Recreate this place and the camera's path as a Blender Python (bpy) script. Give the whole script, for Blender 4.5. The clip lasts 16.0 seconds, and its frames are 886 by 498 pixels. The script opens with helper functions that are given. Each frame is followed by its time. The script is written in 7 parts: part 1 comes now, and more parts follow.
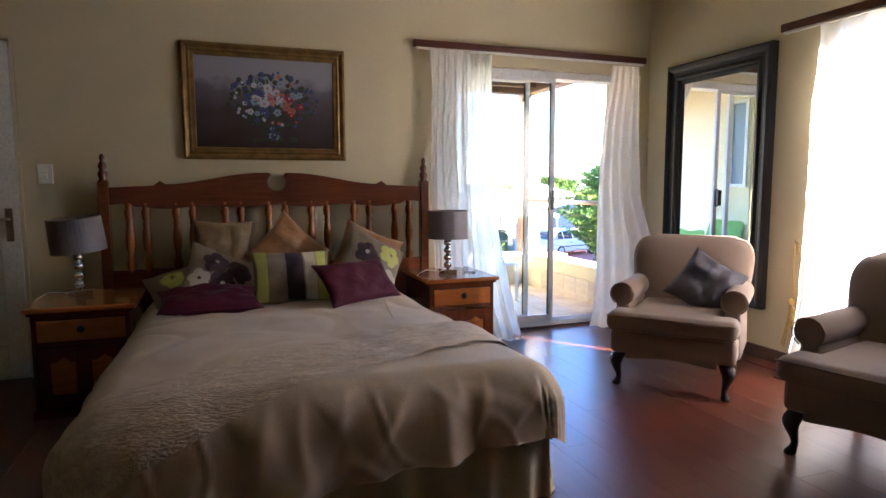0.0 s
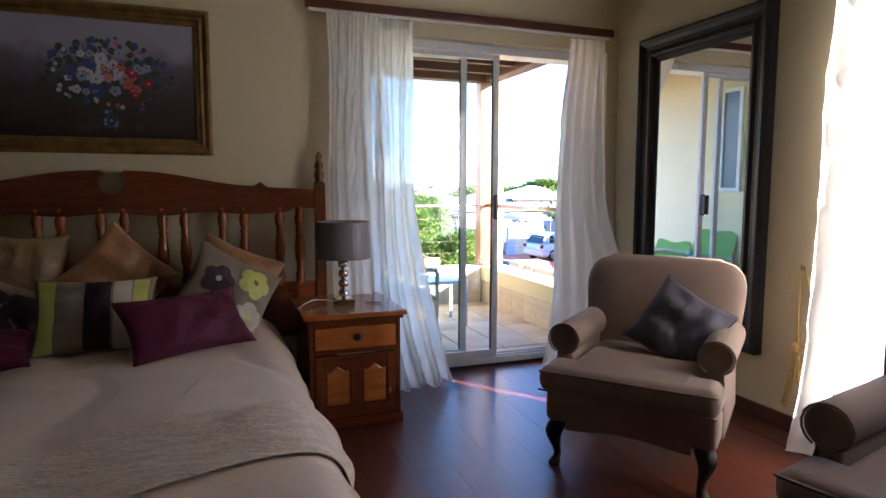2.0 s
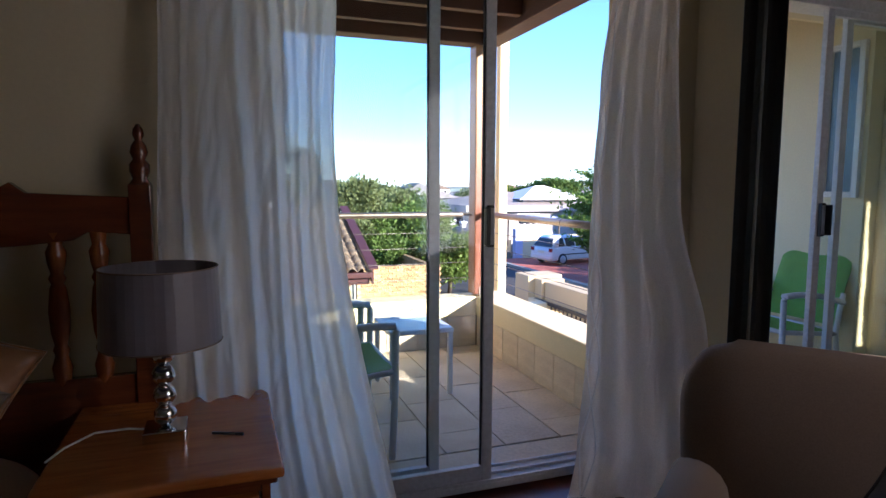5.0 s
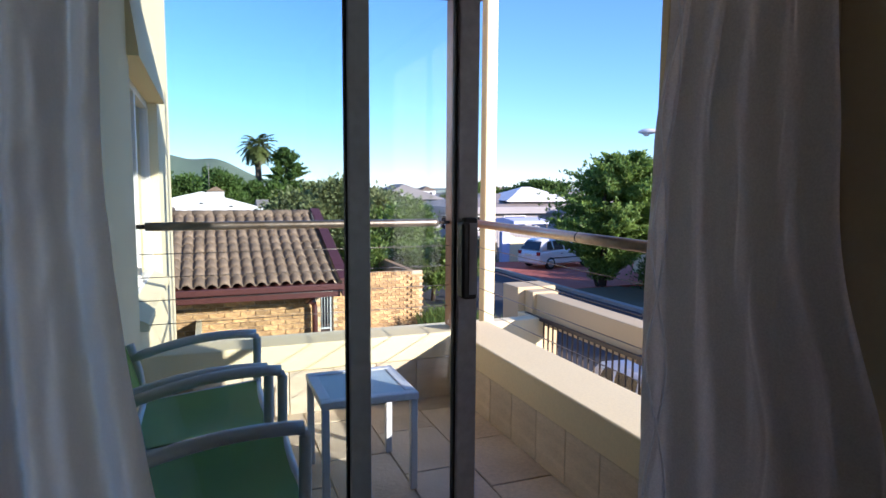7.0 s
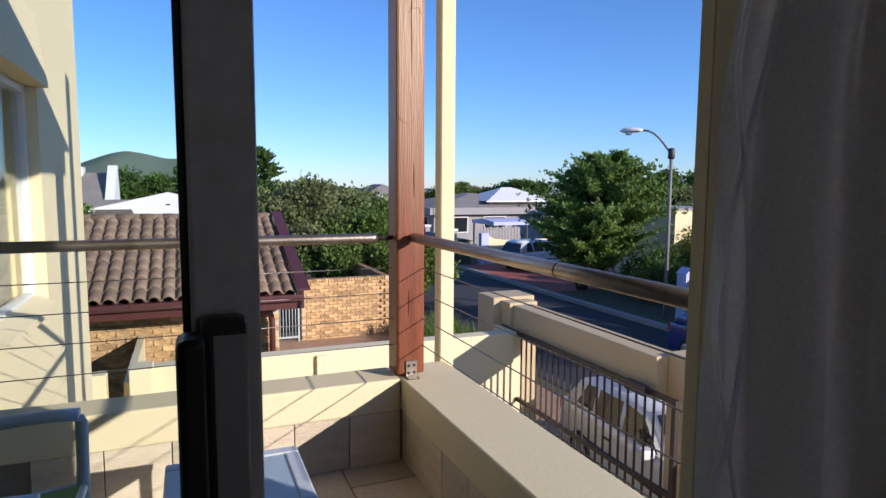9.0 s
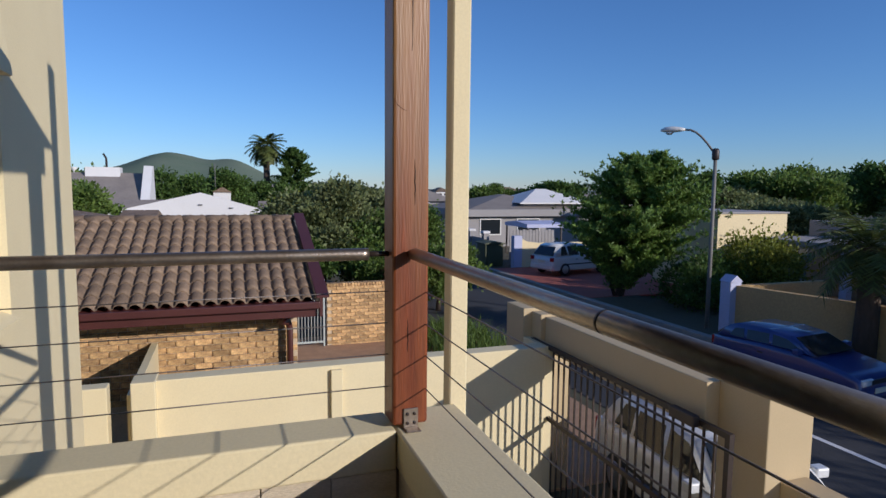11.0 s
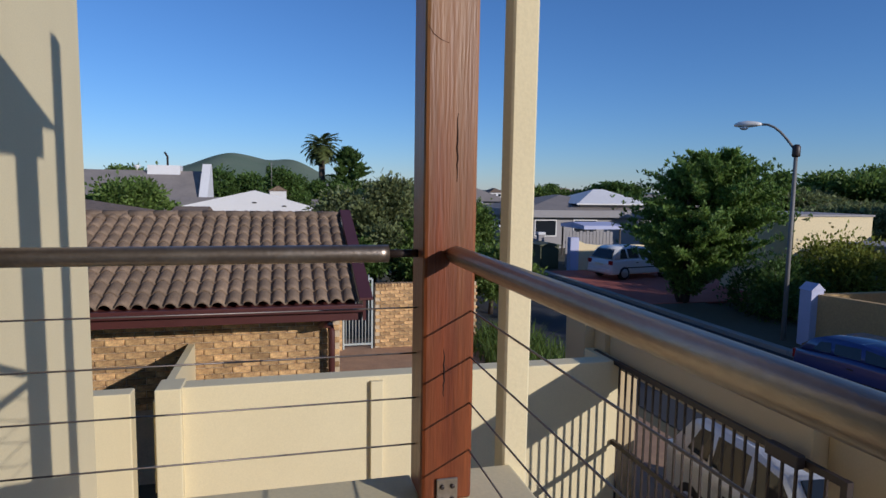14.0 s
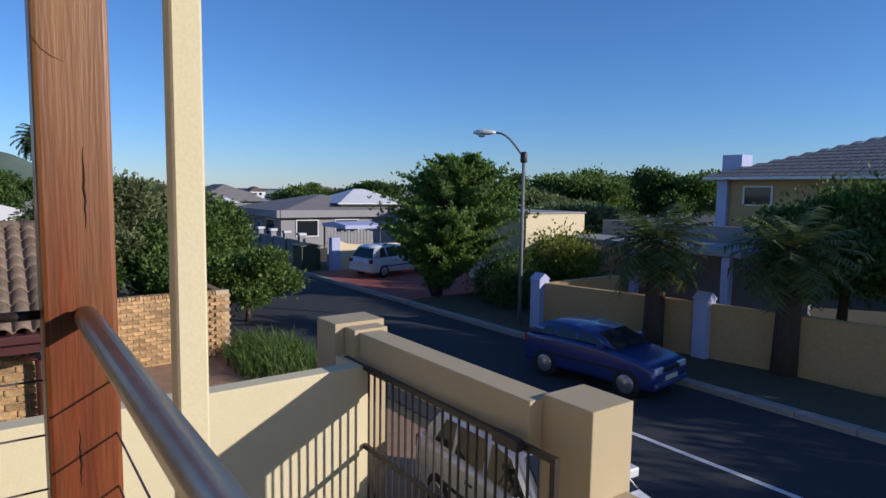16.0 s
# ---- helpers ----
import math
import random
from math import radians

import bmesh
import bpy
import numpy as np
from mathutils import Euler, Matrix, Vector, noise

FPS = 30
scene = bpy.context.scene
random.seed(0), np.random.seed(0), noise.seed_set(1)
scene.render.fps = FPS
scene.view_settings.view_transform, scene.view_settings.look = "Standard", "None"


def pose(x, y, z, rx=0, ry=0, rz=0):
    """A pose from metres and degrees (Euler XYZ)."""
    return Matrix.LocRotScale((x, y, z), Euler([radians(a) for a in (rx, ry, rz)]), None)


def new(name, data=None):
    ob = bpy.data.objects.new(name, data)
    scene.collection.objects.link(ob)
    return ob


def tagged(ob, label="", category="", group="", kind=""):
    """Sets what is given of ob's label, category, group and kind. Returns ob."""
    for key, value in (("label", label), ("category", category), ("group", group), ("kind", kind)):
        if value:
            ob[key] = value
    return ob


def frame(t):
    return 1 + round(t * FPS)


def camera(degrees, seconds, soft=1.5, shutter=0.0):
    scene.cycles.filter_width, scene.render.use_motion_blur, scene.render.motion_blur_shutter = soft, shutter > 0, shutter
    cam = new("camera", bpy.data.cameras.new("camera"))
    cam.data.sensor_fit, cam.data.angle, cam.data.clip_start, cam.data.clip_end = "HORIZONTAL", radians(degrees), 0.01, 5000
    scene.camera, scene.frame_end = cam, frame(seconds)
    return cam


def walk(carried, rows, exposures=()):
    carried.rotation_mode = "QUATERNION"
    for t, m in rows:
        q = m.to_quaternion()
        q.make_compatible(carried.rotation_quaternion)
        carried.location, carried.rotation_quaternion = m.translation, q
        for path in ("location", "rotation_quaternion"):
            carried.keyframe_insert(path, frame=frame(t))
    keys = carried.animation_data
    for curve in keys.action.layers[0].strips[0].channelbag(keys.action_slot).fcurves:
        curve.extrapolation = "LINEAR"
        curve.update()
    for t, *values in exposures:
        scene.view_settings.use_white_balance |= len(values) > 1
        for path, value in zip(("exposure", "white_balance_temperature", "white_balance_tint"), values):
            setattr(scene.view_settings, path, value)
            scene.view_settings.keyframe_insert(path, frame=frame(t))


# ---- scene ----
cam = camera(71.9, 16.0)
PATH = [
    (0.0, 0.001, 0.002, 1.187, -20.22, -5.92, 0.20),
    (0.5, 0.219, 0.162, 1.189, -20.45, -5.84, 0.12),
    (1.0, 0.511, 0.344, 1.181, -20.53, -5.67, 0.10),
    (1.5, 0.714, 0.518, 1.177, -20.44, -5.62, 0.13),
    (2.0, 0.872, 0.776, 1.196, -20.32, -5.78, -0.08),
    (2.5, 1.037, 0.995, 1.198, -20.06, -5.92, -0.23),
    (3.0, 1.212, 1.229, 1.208, -19.98, -5.91, -0.28),
    (3.5, 1.329, 1.516, 1.200, -19.67, -5.88, -0.21),
    (4.0, 1.434, 1.785, 1.211, -19.57, -5.82, -0.23),
    (6.5, 2.008, 3.108, 1.218, -20.40, -5.90, -0.33),
    (7.0, 2.131, 3.357, 1.202, -20.94, -5.71, -0.36),
    (7.5, 2.207, 3.521, 1.207, -21.62, -5.78, -0.39),
    (8.0, 2.345, 3.722, 1.213, -22.50, -5.73, -0.25),
    (8.5, 2.485, 3.907, 1.225, -22.78, -5.66, -0.22),
    (9.0, 2.585, 4.045, 1.226, -22.69, -5.70, -0.35),
    (9.2, 2.622, 4.109, 1.236, -22.70, -5.73, -0.37),
    (11.5, 2.956, 4.636, 1.235, -17.74, -5.52, -0.61),
    (12.0, 3.028, 4.735, 1.215, -15.86, -5.48, -0.67),
    (12.5, 3.065, 4.806, 1.205, -14.65, -5.58, -0.83),
    (13.0, 3.082, 4.969, 1.165, -14.27, -5.55, -0.87),
    (13.5, 3.083, 5.115, 1.153, -14.23, -5.68, -0.98),
    (14.0, 3.109, 5.174, 1.163, -14.48, -5.61, -0.90),
    (14.5, 3.166, 5.196, 1.193, -16.10, -5.63, -1.01),
    (15.0, 3.260, 5.215, 1.227, -20.80, -5.54, -0.99),
    (15.5, 3.328, 5.192, 1.251, -26.60, -5.49, -0.96),
    (16.0, 3.359, 5.185, 1.265, -36.24, -5.42, -0.93),
]
EXPOSURES = [(0.0, 4.22, 5950, 22), (1.5, 3.62, 5850, 22), (3.0, 2.93, 5800, 22), (4.0, 2.4, 5700, 23), (6.3, 1.42, 5600, 25), (7.5, 0.92, 5600, 23),
             (9.0, 0.36, 5600, 20), (10.0, 0.0, 5600, 18), (12.0, -0.47, 5480, 17), (14.0, -0.48, 5480, 17), (15.0, -0.42, 5480, 17), (16.0, -0.2, 5480, 17)]
walk(cam, [(t, pose(x, y, z, 90 + p, r, a)) for t, x, y, z, a, p, r in PATH], EXPOSURES)

# ---- world, sun ----
SUN_WAY = Vector((-1.0, 1.315, -0.53)).normalized()
world = bpy.data.worlds.new("world")
scene.world = world
world.use_nodes = True
wn = world.node_tree.nodes
sky = wn.new("ShaderNodeTexSky")
sky.sky_type = "NISHITA"
sky.sun_disc = False
sky.sun_elevation = math.asin(-SUN_WAY.z)
sky.sun_rotation = math.atan2(-SUN_WAY.x, -SUN_WAY.y)
sky.altitude, sky.air_density, sky.dust_density, sky.ozone_density = 200, 1.0, 0.06, 6.0
wn["Background"].inputs["Strength"].default_value = 0.135
world.node_tree.links.new(sky.outputs["Color"], wn["Background"].inputs["Color"])
sun_data = bpy.data.lights.new("sun", "SUN")
sun_data.energy, sun_data.angle, sun_data.color = 5.0, radians(0.55), (1.0, 0.88, 0.68)
sun = new("sun", sun_data)
sun.rotation_euler = SUN_WAY.to_track_quat("-Z", "Y").to_euler()


# ---- materials ----
def mat(name, color, rough=0.6, second=None, scale=8.0, bump=0.0, bump_scale=60.0, metal=0.0, vary=0.0, stretch=(1, 1, 1), mix=0.5, coat=0.0, sheen=0.0, spec=0.5, fleck=0.1):
    """Principled surface with a broad and a fine noise, and some variation from piece to piece."""
    m = bpy.data.materials.new(name)
    m.use_nodes = True
    n, l = m.node_tree.nodes, m.node_tree.links
    b = n["Principled BSDF"]
    b.inputs["Roughness"].default_value, b.inputs["Metallic"].default_value = rough, metal
    b.inputs["Coat Weight"].default_value, b.inputs["Sheen Weight"].default_value = coat, sheen
    b.inputs["Specular IOR Level"].default_value = spec
    second = second or tuple(c * 0.72 for c in color)
    tc, mp = n.new("ShaderNodeTexCoord"), n.new("ShaderNodeMapping")
    mp.inputs["Scale"].default_value = stretch
    l.new(tc.outputs["Object"], mp.inputs["Vector"])
    broad, fine = n.new("ShaderNodeTexNoise"), n.new("ShaderNodeTexNoise")
    broad.inputs["Scale"].default_value, broad.inputs["Detail"].default_value = scale, 6
    fine.inputs["Scale"].default_value, fine.inputs["Detail"].default_value = bump_scale, 5
    for q in (broad, fine):
        l.new(mp.outputs["Vector"], q.inputs["Vector"])
    ramp = n.new("ShaderNodeMapRange")
    ramp.inputs["From Min"].default_value, ramp.inputs["From Max"].default_value = 0.3, 0.7
    l.new(broad.outputs["Fac"], ramp.inputs["Value"])
    blend = n.new("ShaderNodeMix")
    blend.data_type = "RGBA"
    blend.inputs["A"].default_value, blend.inputs["B"].default_value = (*color, 1), (*second, 1)
    amount = n.new("ShaderNodeMath")
    amount.operation = "MULTIPLY"
    amount.inputs[1].default_value = mix
    l.new(ramp.outputs["Result"], amount.inputs[0])
    l.new(amount.outputs[0], blend.inputs["Factor"])
    out = blend.outputs["Result"]
    grain = n.new("ShaderNodeHueSaturation")
    gr = n.new("ShaderNodeMapRange")
    gr.inputs["From Min"].default_value, gr.inputs["From Max"].default_value = 0.3, 0.7
    gr.inputs["To Min"].default_value, gr.inputs["To Max"].default_value = 1 - fleck, 1 + fleck
    l.new(fine.outputs["Fac"], gr.inputs["Value"])
    val = gr.outputs["Result"]
    if vary:
        info, vr, mul = n.new("ShaderNodeObjectInfo"), n.new("ShaderNodeMapRange"), n.new("ShaderNodeMath")
        vr.inputs["To Min"].default_value, vr.inputs["To Max"].default_value = 1 - vary, 1 + vary
        mul.operation = "MULTIPLY"
        l.new(info.outputs["Random"], vr.inputs["Value"])
        l.new(vr.outputs["Result"], mul.inputs[0])
        l.new(val, mul.inputs[1])
        val = mul.outputs[0]
    l.new(out, grain.inputs["Color"])
    l.new(val, grain.inputs["Value"])
    l.new(grain.outputs["Color"], b.inputs["Base Color"])
    if bump:
        bp = n.new("ShaderNodeBump")
        bp.inputs["Strength"].default_value, bp.inputs["Distance"].default_value = bump, 0.01
        l.new(fine.outputs["Fac"], bp.inputs["Height"])
        l.new(bp.outputs["Normal"], b.inputs["Normal"])
    return m


def island_vary(m, low, high):
    """Lets each loose piece of one mesh take its own brightness."""
    n, l = m.node_tree.nodes, m.node_tree.links
    b = n["Principled BSDF"]
    src = b.inputs["Base Color"].links[0].from_socket
    geo, rng, hsv = n.new("ShaderNodeNewGeometry"), n.new("ShaderNodeMapRange"), n.new("ShaderNodeHueSaturation")
    rng.inputs["To Min"].default_value, rng.inputs["To Max"].default_value = low, high
    l.new(geo.outputs["Random Per Island"], rng.inputs["Value"])
    l.new(rng.outputs["Result"], hsv.inputs["Value"])
    l.new(src, hsv.inputs["Color"])
    l.new(hsv.outputs["Color"], b.inputs["Base Color"])
    return m


def leafy(name, color, second, through_light=0.42):
    """Leaves: a little light passes through them."""
    m = island_vary(mat(name, color, 0.55, second, 1.2, mix=0.8, spec=0.3), 0.55, 1.5)
    n, l = m.node_tree.nodes, m.node_tree.links
    b, out = n["Principled BSDF"], n["Material Output"]
    tr, mx = n.new("ShaderNodeBsdfTranslucent"), n.new("ShaderNodeMixShader")
    l.new(b.inputs["Base Color"].links[0].from_socket, tr.inputs["Color"])
    mx.inputs["Fac"].default_value = through_light
    l.new(b.outputs["BSDF"], mx.inputs[1])
    l.new(tr.outputs["BSDF"], mx.inputs[2])
    l.new(mx.outputs["Shader"], out.inputs["Surface"])
    return m


def sheer(name, color, clear, glow=0.72):
    """Thin curtain cloth: part diffuse, part translucent, part open weave, with a woven leaf-like stripe."""
    m = mat(name, color, 0.8, tuple(c * 0.9 for c in color), 5, 0.1, 200)
    n, l = m.node_tree.nodes, m.node_tree.links
    b, out = n["Principled BSDF"], n["Material Output"]
    tr, tp, m1, m2 = n.new("ShaderNodeBsdfTranslucent"), n.new("ShaderNodeBsdfTransparent"), n.new("ShaderNodeMixShader"), n.new("ShaderNodeMixShader")
    tr.inputs["Color"].default_value = (*color, 1)
    m1.inputs["Fac"].default_value = glow
    l.new(b.outputs["BSDF"], m1.inputs[1])
    l.new(tr.outputs["BSDF"], m1.inputs[2])
    l.new(m1.outputs["Shader"], m2.inputs[1])
    l.new(tp.outputs["BSDF"], m2.inputs[2])
    tc, wv, rg = n.new("ShaderNodeTexCoord"), n.new("ShaderNodeTexWave"), n.new("ShaderNodeMapRange")
    mp = n.new("ShaderNodeMapping")
    mp.inputs["Scale"].default_value = (1, 1, 0.22)
    l.new(tc.outputs["Object"], mp.inputs["Vector"])
    l.new(mp.outputs["Vector"], wv.inputs["Vector"])
    wv.inputs["Scale"].default_value, wv.inputs["Distortion"].default_value = 3.2, 7.0
    wv.inputs["Detail"].default_value, wv.inputs["Detail Scale"].default_value = 2.0, 2.2
    rg.inputs["From Min"].default_value, rg.inputs["From Max"].default_value = 0.72, 0.9
    rg.inputs["To Min"].default_value, rg.inputs["To Max"].default_value = clear, clear * 0.35
    l.new(wv.outputs["Fac"], rg.inputs["Value"])
    l.new(rg.outputs["Result"], m2.inputs["Fac"])
    l.new(m2.outputs["Shader"], out.inputs["Surface"])
    return m


def plain(name, color, rough=0.4, metal=0.0, emit=0.0):
    m = bpy.data.materials.new(name)
    m.use_nodes = True
    b = m.node_tree.nodes["Principled BSDF"]
    b.inputs["Base Color"].default_value = (*color, 1)
    b.inputs["Roughness"].default_value, b.inputs["Metallic"].default_value = rough, metal
    if emit:
        b.inputs["Emission Color"].default_value, b.inputs["Emission Strength"].default_value = (*color, 1), emit
    return m


def glass(name, tint=(0.95, 0.98, 0.97), gloss=0.06):
    """A pane: clear, with a faint reflection."""
    m = bpy.data.materials.new(name)
    m.use_nodes = True
    n, l = m.node_tree.nodes, m.node_tree.links
    tp, gl, mx, fr = n.new("ShaderNodeBsdfTransparent"), n.new("ShaderNodeBsdfGlossy"), n.new("ShaderNodeMixShader"), n.new("ShaderNodeLayerWeight")
    tp.inputs["Color"].default_value = (*tint, 1)
    gl.inputs["Roughness"].default_value = 0.01
    pw, ma = n.new("ShaderNodeMath"), n.new("ShaderNodeMath")
    pw.operation, ma.operation = "POWER", "MULTIPLY_ADD"
    pw.inputs[1].default_value, ma.inputs[1].default_value, ma.inputs[2].default_value = 5.0, 0.8, 0.03
    l.new(fr.outputs["Facing"], pw.inputs[0])
    l.new(pw.outputs[0], ma.inputs[0])
    l.new(ma.outputs[0], mx.inputs["Fac"])
    l.new(tp.outputs["BSDF"], mx.inputs[1])
    l.new(gl.outputs["BSDF"], mx.inputs[2])
    l.new(mx.outputs["Shader"], n["Material Output"].inputs["Surface"])
    return m


M_WALL_IN = mat("cream_paint_inside", (0.59, 0.505, 0.33), 0.75, (0.53, 0.455, 0.295), 1.4, 0.05, 70, fleck=0.02)
M_WALL_OUT = mat("cream_plaster_outside", (0.74, 0.635, 0.39), 0.85, (0.66, 0.56, 0.34), 1.6, 0.08, 90, fleck=0.04)
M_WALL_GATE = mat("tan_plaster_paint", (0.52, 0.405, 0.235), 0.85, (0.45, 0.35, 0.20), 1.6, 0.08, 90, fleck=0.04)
M_CEIL = mat("cream_ceiling_paint", (0.56, 0.50, 0.38), 0.8, (0.52, 0.46, 0.35), 2)
M_FLOOR = mat("dark_red_laminate", (0.120, 0.030, 0.015), 0.32, (0.060, 0.016, 0.010), 5, 0.0, 40, stretch=(7, 0.7, 7), mix=0.6, vary=0.05, fleck=0.06)
M_SKIRT = mat("dark_skirting_wood", (0.10, 0.035, 0.02), 0.4, (0.06, 0.02, 0.012), 6, stretch=(1, 8, 8))
M_ALU = mat("white_powder_coated_aluminium", (0.62, 0.62, 0.63), 0.38, (0.55, 0.55, 0.57), 4)
M_RUBBER = plain("black_rubber", (0.015, 0.015, 0.017), 0.6)
M_BLACK = mat("black_handle_plastic", (0.02, 0.02, 0.022), 0.42, (0.03, 0.03, 0.03), 20)
M_GLASS = glass("window_glass")
M_DARKGLASS = plain("tinted_glass", (0.018, 0.022, 0.026), 0.06)
M_TRAV = mat("travertine_tile", (0.66, 0.56, 0.41), 0.6, (0.50, 0.41, 0.28), 5, 0.35, 60, stretch=(1, 1, 4), vary=0.14, mix=0.8)
M_BALC = mat("balcony_stone_tile", (0.68, 0.57, 0.42), 0.65, (0.48, 0.38, 0.26), 3, 0.4, 50, vary=0.1, mix=0.8)
M_GROUT = mat("grout", (0.26, 0.22, 0.16), 0.9, None, 20, 0.5)
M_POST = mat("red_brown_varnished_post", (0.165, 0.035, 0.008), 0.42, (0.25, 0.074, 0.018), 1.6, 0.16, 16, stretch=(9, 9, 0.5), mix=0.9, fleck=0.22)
def streaked(m, color, z0, z1):
    """Mixes in a paler colour towards the top, in streaks."""
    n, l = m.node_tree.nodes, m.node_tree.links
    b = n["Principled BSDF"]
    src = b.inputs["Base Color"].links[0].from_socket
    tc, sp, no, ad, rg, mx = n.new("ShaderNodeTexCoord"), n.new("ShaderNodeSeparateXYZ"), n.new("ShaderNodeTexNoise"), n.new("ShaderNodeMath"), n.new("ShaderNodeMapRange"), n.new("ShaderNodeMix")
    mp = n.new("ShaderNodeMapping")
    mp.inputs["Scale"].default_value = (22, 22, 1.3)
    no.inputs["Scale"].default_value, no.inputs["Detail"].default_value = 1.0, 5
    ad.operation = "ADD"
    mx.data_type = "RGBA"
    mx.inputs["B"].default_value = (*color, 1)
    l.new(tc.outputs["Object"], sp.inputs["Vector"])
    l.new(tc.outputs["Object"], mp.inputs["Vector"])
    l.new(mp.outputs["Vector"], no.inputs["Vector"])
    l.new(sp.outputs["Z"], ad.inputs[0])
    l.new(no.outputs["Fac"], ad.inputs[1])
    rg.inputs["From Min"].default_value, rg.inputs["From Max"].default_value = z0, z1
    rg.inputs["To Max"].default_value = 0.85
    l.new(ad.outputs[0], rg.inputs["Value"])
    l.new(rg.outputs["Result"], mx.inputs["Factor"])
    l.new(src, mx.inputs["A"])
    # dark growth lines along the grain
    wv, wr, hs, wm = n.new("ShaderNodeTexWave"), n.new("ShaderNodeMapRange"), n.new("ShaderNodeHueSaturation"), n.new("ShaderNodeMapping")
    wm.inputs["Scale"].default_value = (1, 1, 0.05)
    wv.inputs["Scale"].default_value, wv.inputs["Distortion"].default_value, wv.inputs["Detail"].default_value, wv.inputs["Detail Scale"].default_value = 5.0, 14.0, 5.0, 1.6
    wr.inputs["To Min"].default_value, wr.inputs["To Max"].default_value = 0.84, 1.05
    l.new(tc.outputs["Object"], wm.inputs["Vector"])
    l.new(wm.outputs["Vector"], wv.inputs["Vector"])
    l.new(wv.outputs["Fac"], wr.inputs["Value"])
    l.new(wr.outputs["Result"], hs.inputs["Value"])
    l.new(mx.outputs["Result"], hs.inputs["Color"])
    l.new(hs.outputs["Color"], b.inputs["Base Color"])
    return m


streaked(M_POST, (0.34, 0.185, 0.072), 1.40, 2.35)
M_PERGOLA = mat("dark_stained_pergola_timber", (0.11, 0.045, 0.025), 0.6, (0.06, 0.024, 0.014), 4, 0.4, 40, stretch=(1, 1, 5))
M_STEEL = mat("weathered_stainless_steel", (0.40, 0.34, 0.28), 0.38, (0.20, 0.15, 0.11), 7, 0.08, 90, metal=0.9, mix=0.8, stretch=(1, 0.5, 1))
M_CABLE = plain("steel_cable", (0.20, 0.17, 0.15), 0.45, 0.8)
M_PINE = mat("orange_varnished_pine", (0.44, 0.150, 0.034), 0.22, (0.27, 0.075, 0.018), 5, 0.12, 40, stretch=(1, 9, 9), mix=0.8, coat=0.4)
M_PINEV = mat("orange_varnished_pine_upright", (0.33, 0.100, 0.022), 0.22, (0.19, 0.048, 0.012), 5, 0.12, 40, stretch=(9, 9, 1), mix=0.8, coat=0.4)
M_HEAD = mat("red_brown_headboard_wood", (0.15, 0.040, 0.014), 0.24, (0.08, 0.020, 0.008), 5, 0.12, 40, stretch=(1, 9, 9), mix=0.8, coat=0.4)
M_DUVET = mat("beige_cotton_duvet", (0.60, 0.455, 0.33), 0.75, (0.53, 0.40, 0.29), 3, 0.12, 260, sheen=0.3)
M_SKIRTCLOTH = mat("cream_valance_cloth", (0.56, 0.47, 0.33), 0.8, (0.48, 0.40, 0.27), 3, 0.2, 200)
M_RUNNER = mat("cream_woven_runner", (0.74, 0.61, 0.49), 0.75, (0.48, 0.37, 0.28), 26, 0.7, 110, stretch=(0.5, 1.6, 1), mix=0.85, sheen=0.1, fleck=0.16)
M_CHAIR = mat("taupe_velvet_upholstery", (0.215, 0.147, 0.109), 0.85, (0.18, 0.122, 0.09), 4, 0.15, 300, sheen=0.12)
M_PIPING = mat("taupe_piping", (0.20, 0.14, 0.10), 0.8)
M_LEG = mat("black_brown_leg_wood", (0.018, 0.010, 0.008), 0.55, (0.03, 0.016, 0.012), 9, spec=0.25)
M_GREYSATIN = mat("grey_satin", (0.070, 0.063, 0.076), 0.62, (0.045, 0.041, 0.05), 6, 0.2, 60, spec=0.3, sheen=0.1)
M_PLUM = mat("plum_satin", (0.085, 0.006, 0.030), 0.62, (0.045, 0.003, 0.016), 8, 0.3, 60, sheen=0.05, spec=0.25)
M_GOLDSATIN = mat("bronze_satin", (0.34, 0.155, 0.055), 0.38, (0.20, 0.10, 0.045), 7, 0.3, 50, sheen=0.3)
M_OLIVE = mat("gold_brocade", (0.24, 0.17, 0.085), 0.5, (0.14, 0.09, 0.05), 22, 0.4, 120)
M_LINEN = mat("taupe_linen_print", (0.22, 0.175, 0.13), 0.75, (0.29, 0.24, 0.185), 9, 0.25, 220)
M_LIME = mat("lime_print", (0.50, 0.52, 0.11), 0.7, (0.58, 0.60, 0.25), 12, 0.2, 150)
M_AUBERGINE = mat("aubergine_print", (0.035, 0.016, 0.03), 0.7, (0.06, 0.03, 0.05), 12, 0.2, 150)
M_CREAMPRINT = mat("cream_print", (0.52, 0.47, 0.40), 0.7, (0.45, 0.40, 0.33), 12, 0.2, 150)
M_SHADE = mat("grey_satin_lampshade", (0.17, 0.15, 0.17), 0.42, (0.14, 0.125, 0.14), 3, 0.1, 200, stretch=(1, 1, 20), sheen=0.3)
M_CHROME = plain("chrome", (0.75, 0.75, 0.78), 0.06, 1.0)
M_WHITE = mat("white_gloss_paint", (0.72, 0.70, 0.66), 0.35, (0.66, 0.64, 0.60), 3)
M_WHITEWALL = mat("white_painted_plaster", (0.74, 0.72, 0.70), 0.8, (0.64, 0.62, 0.60), 0.8, 0.3, 40)
M_MIRRORFRAME = mat("black_carved_mirror_frame", (0.014, 0.013, 0.014), 0.45, (0.028, 0.025, 0.025), 7, 0.3, 50, spec=0.3)
M_MIRROR = plain("mirror_glass", (0.9, 0.92, 0.91), 0.01, 1.0)
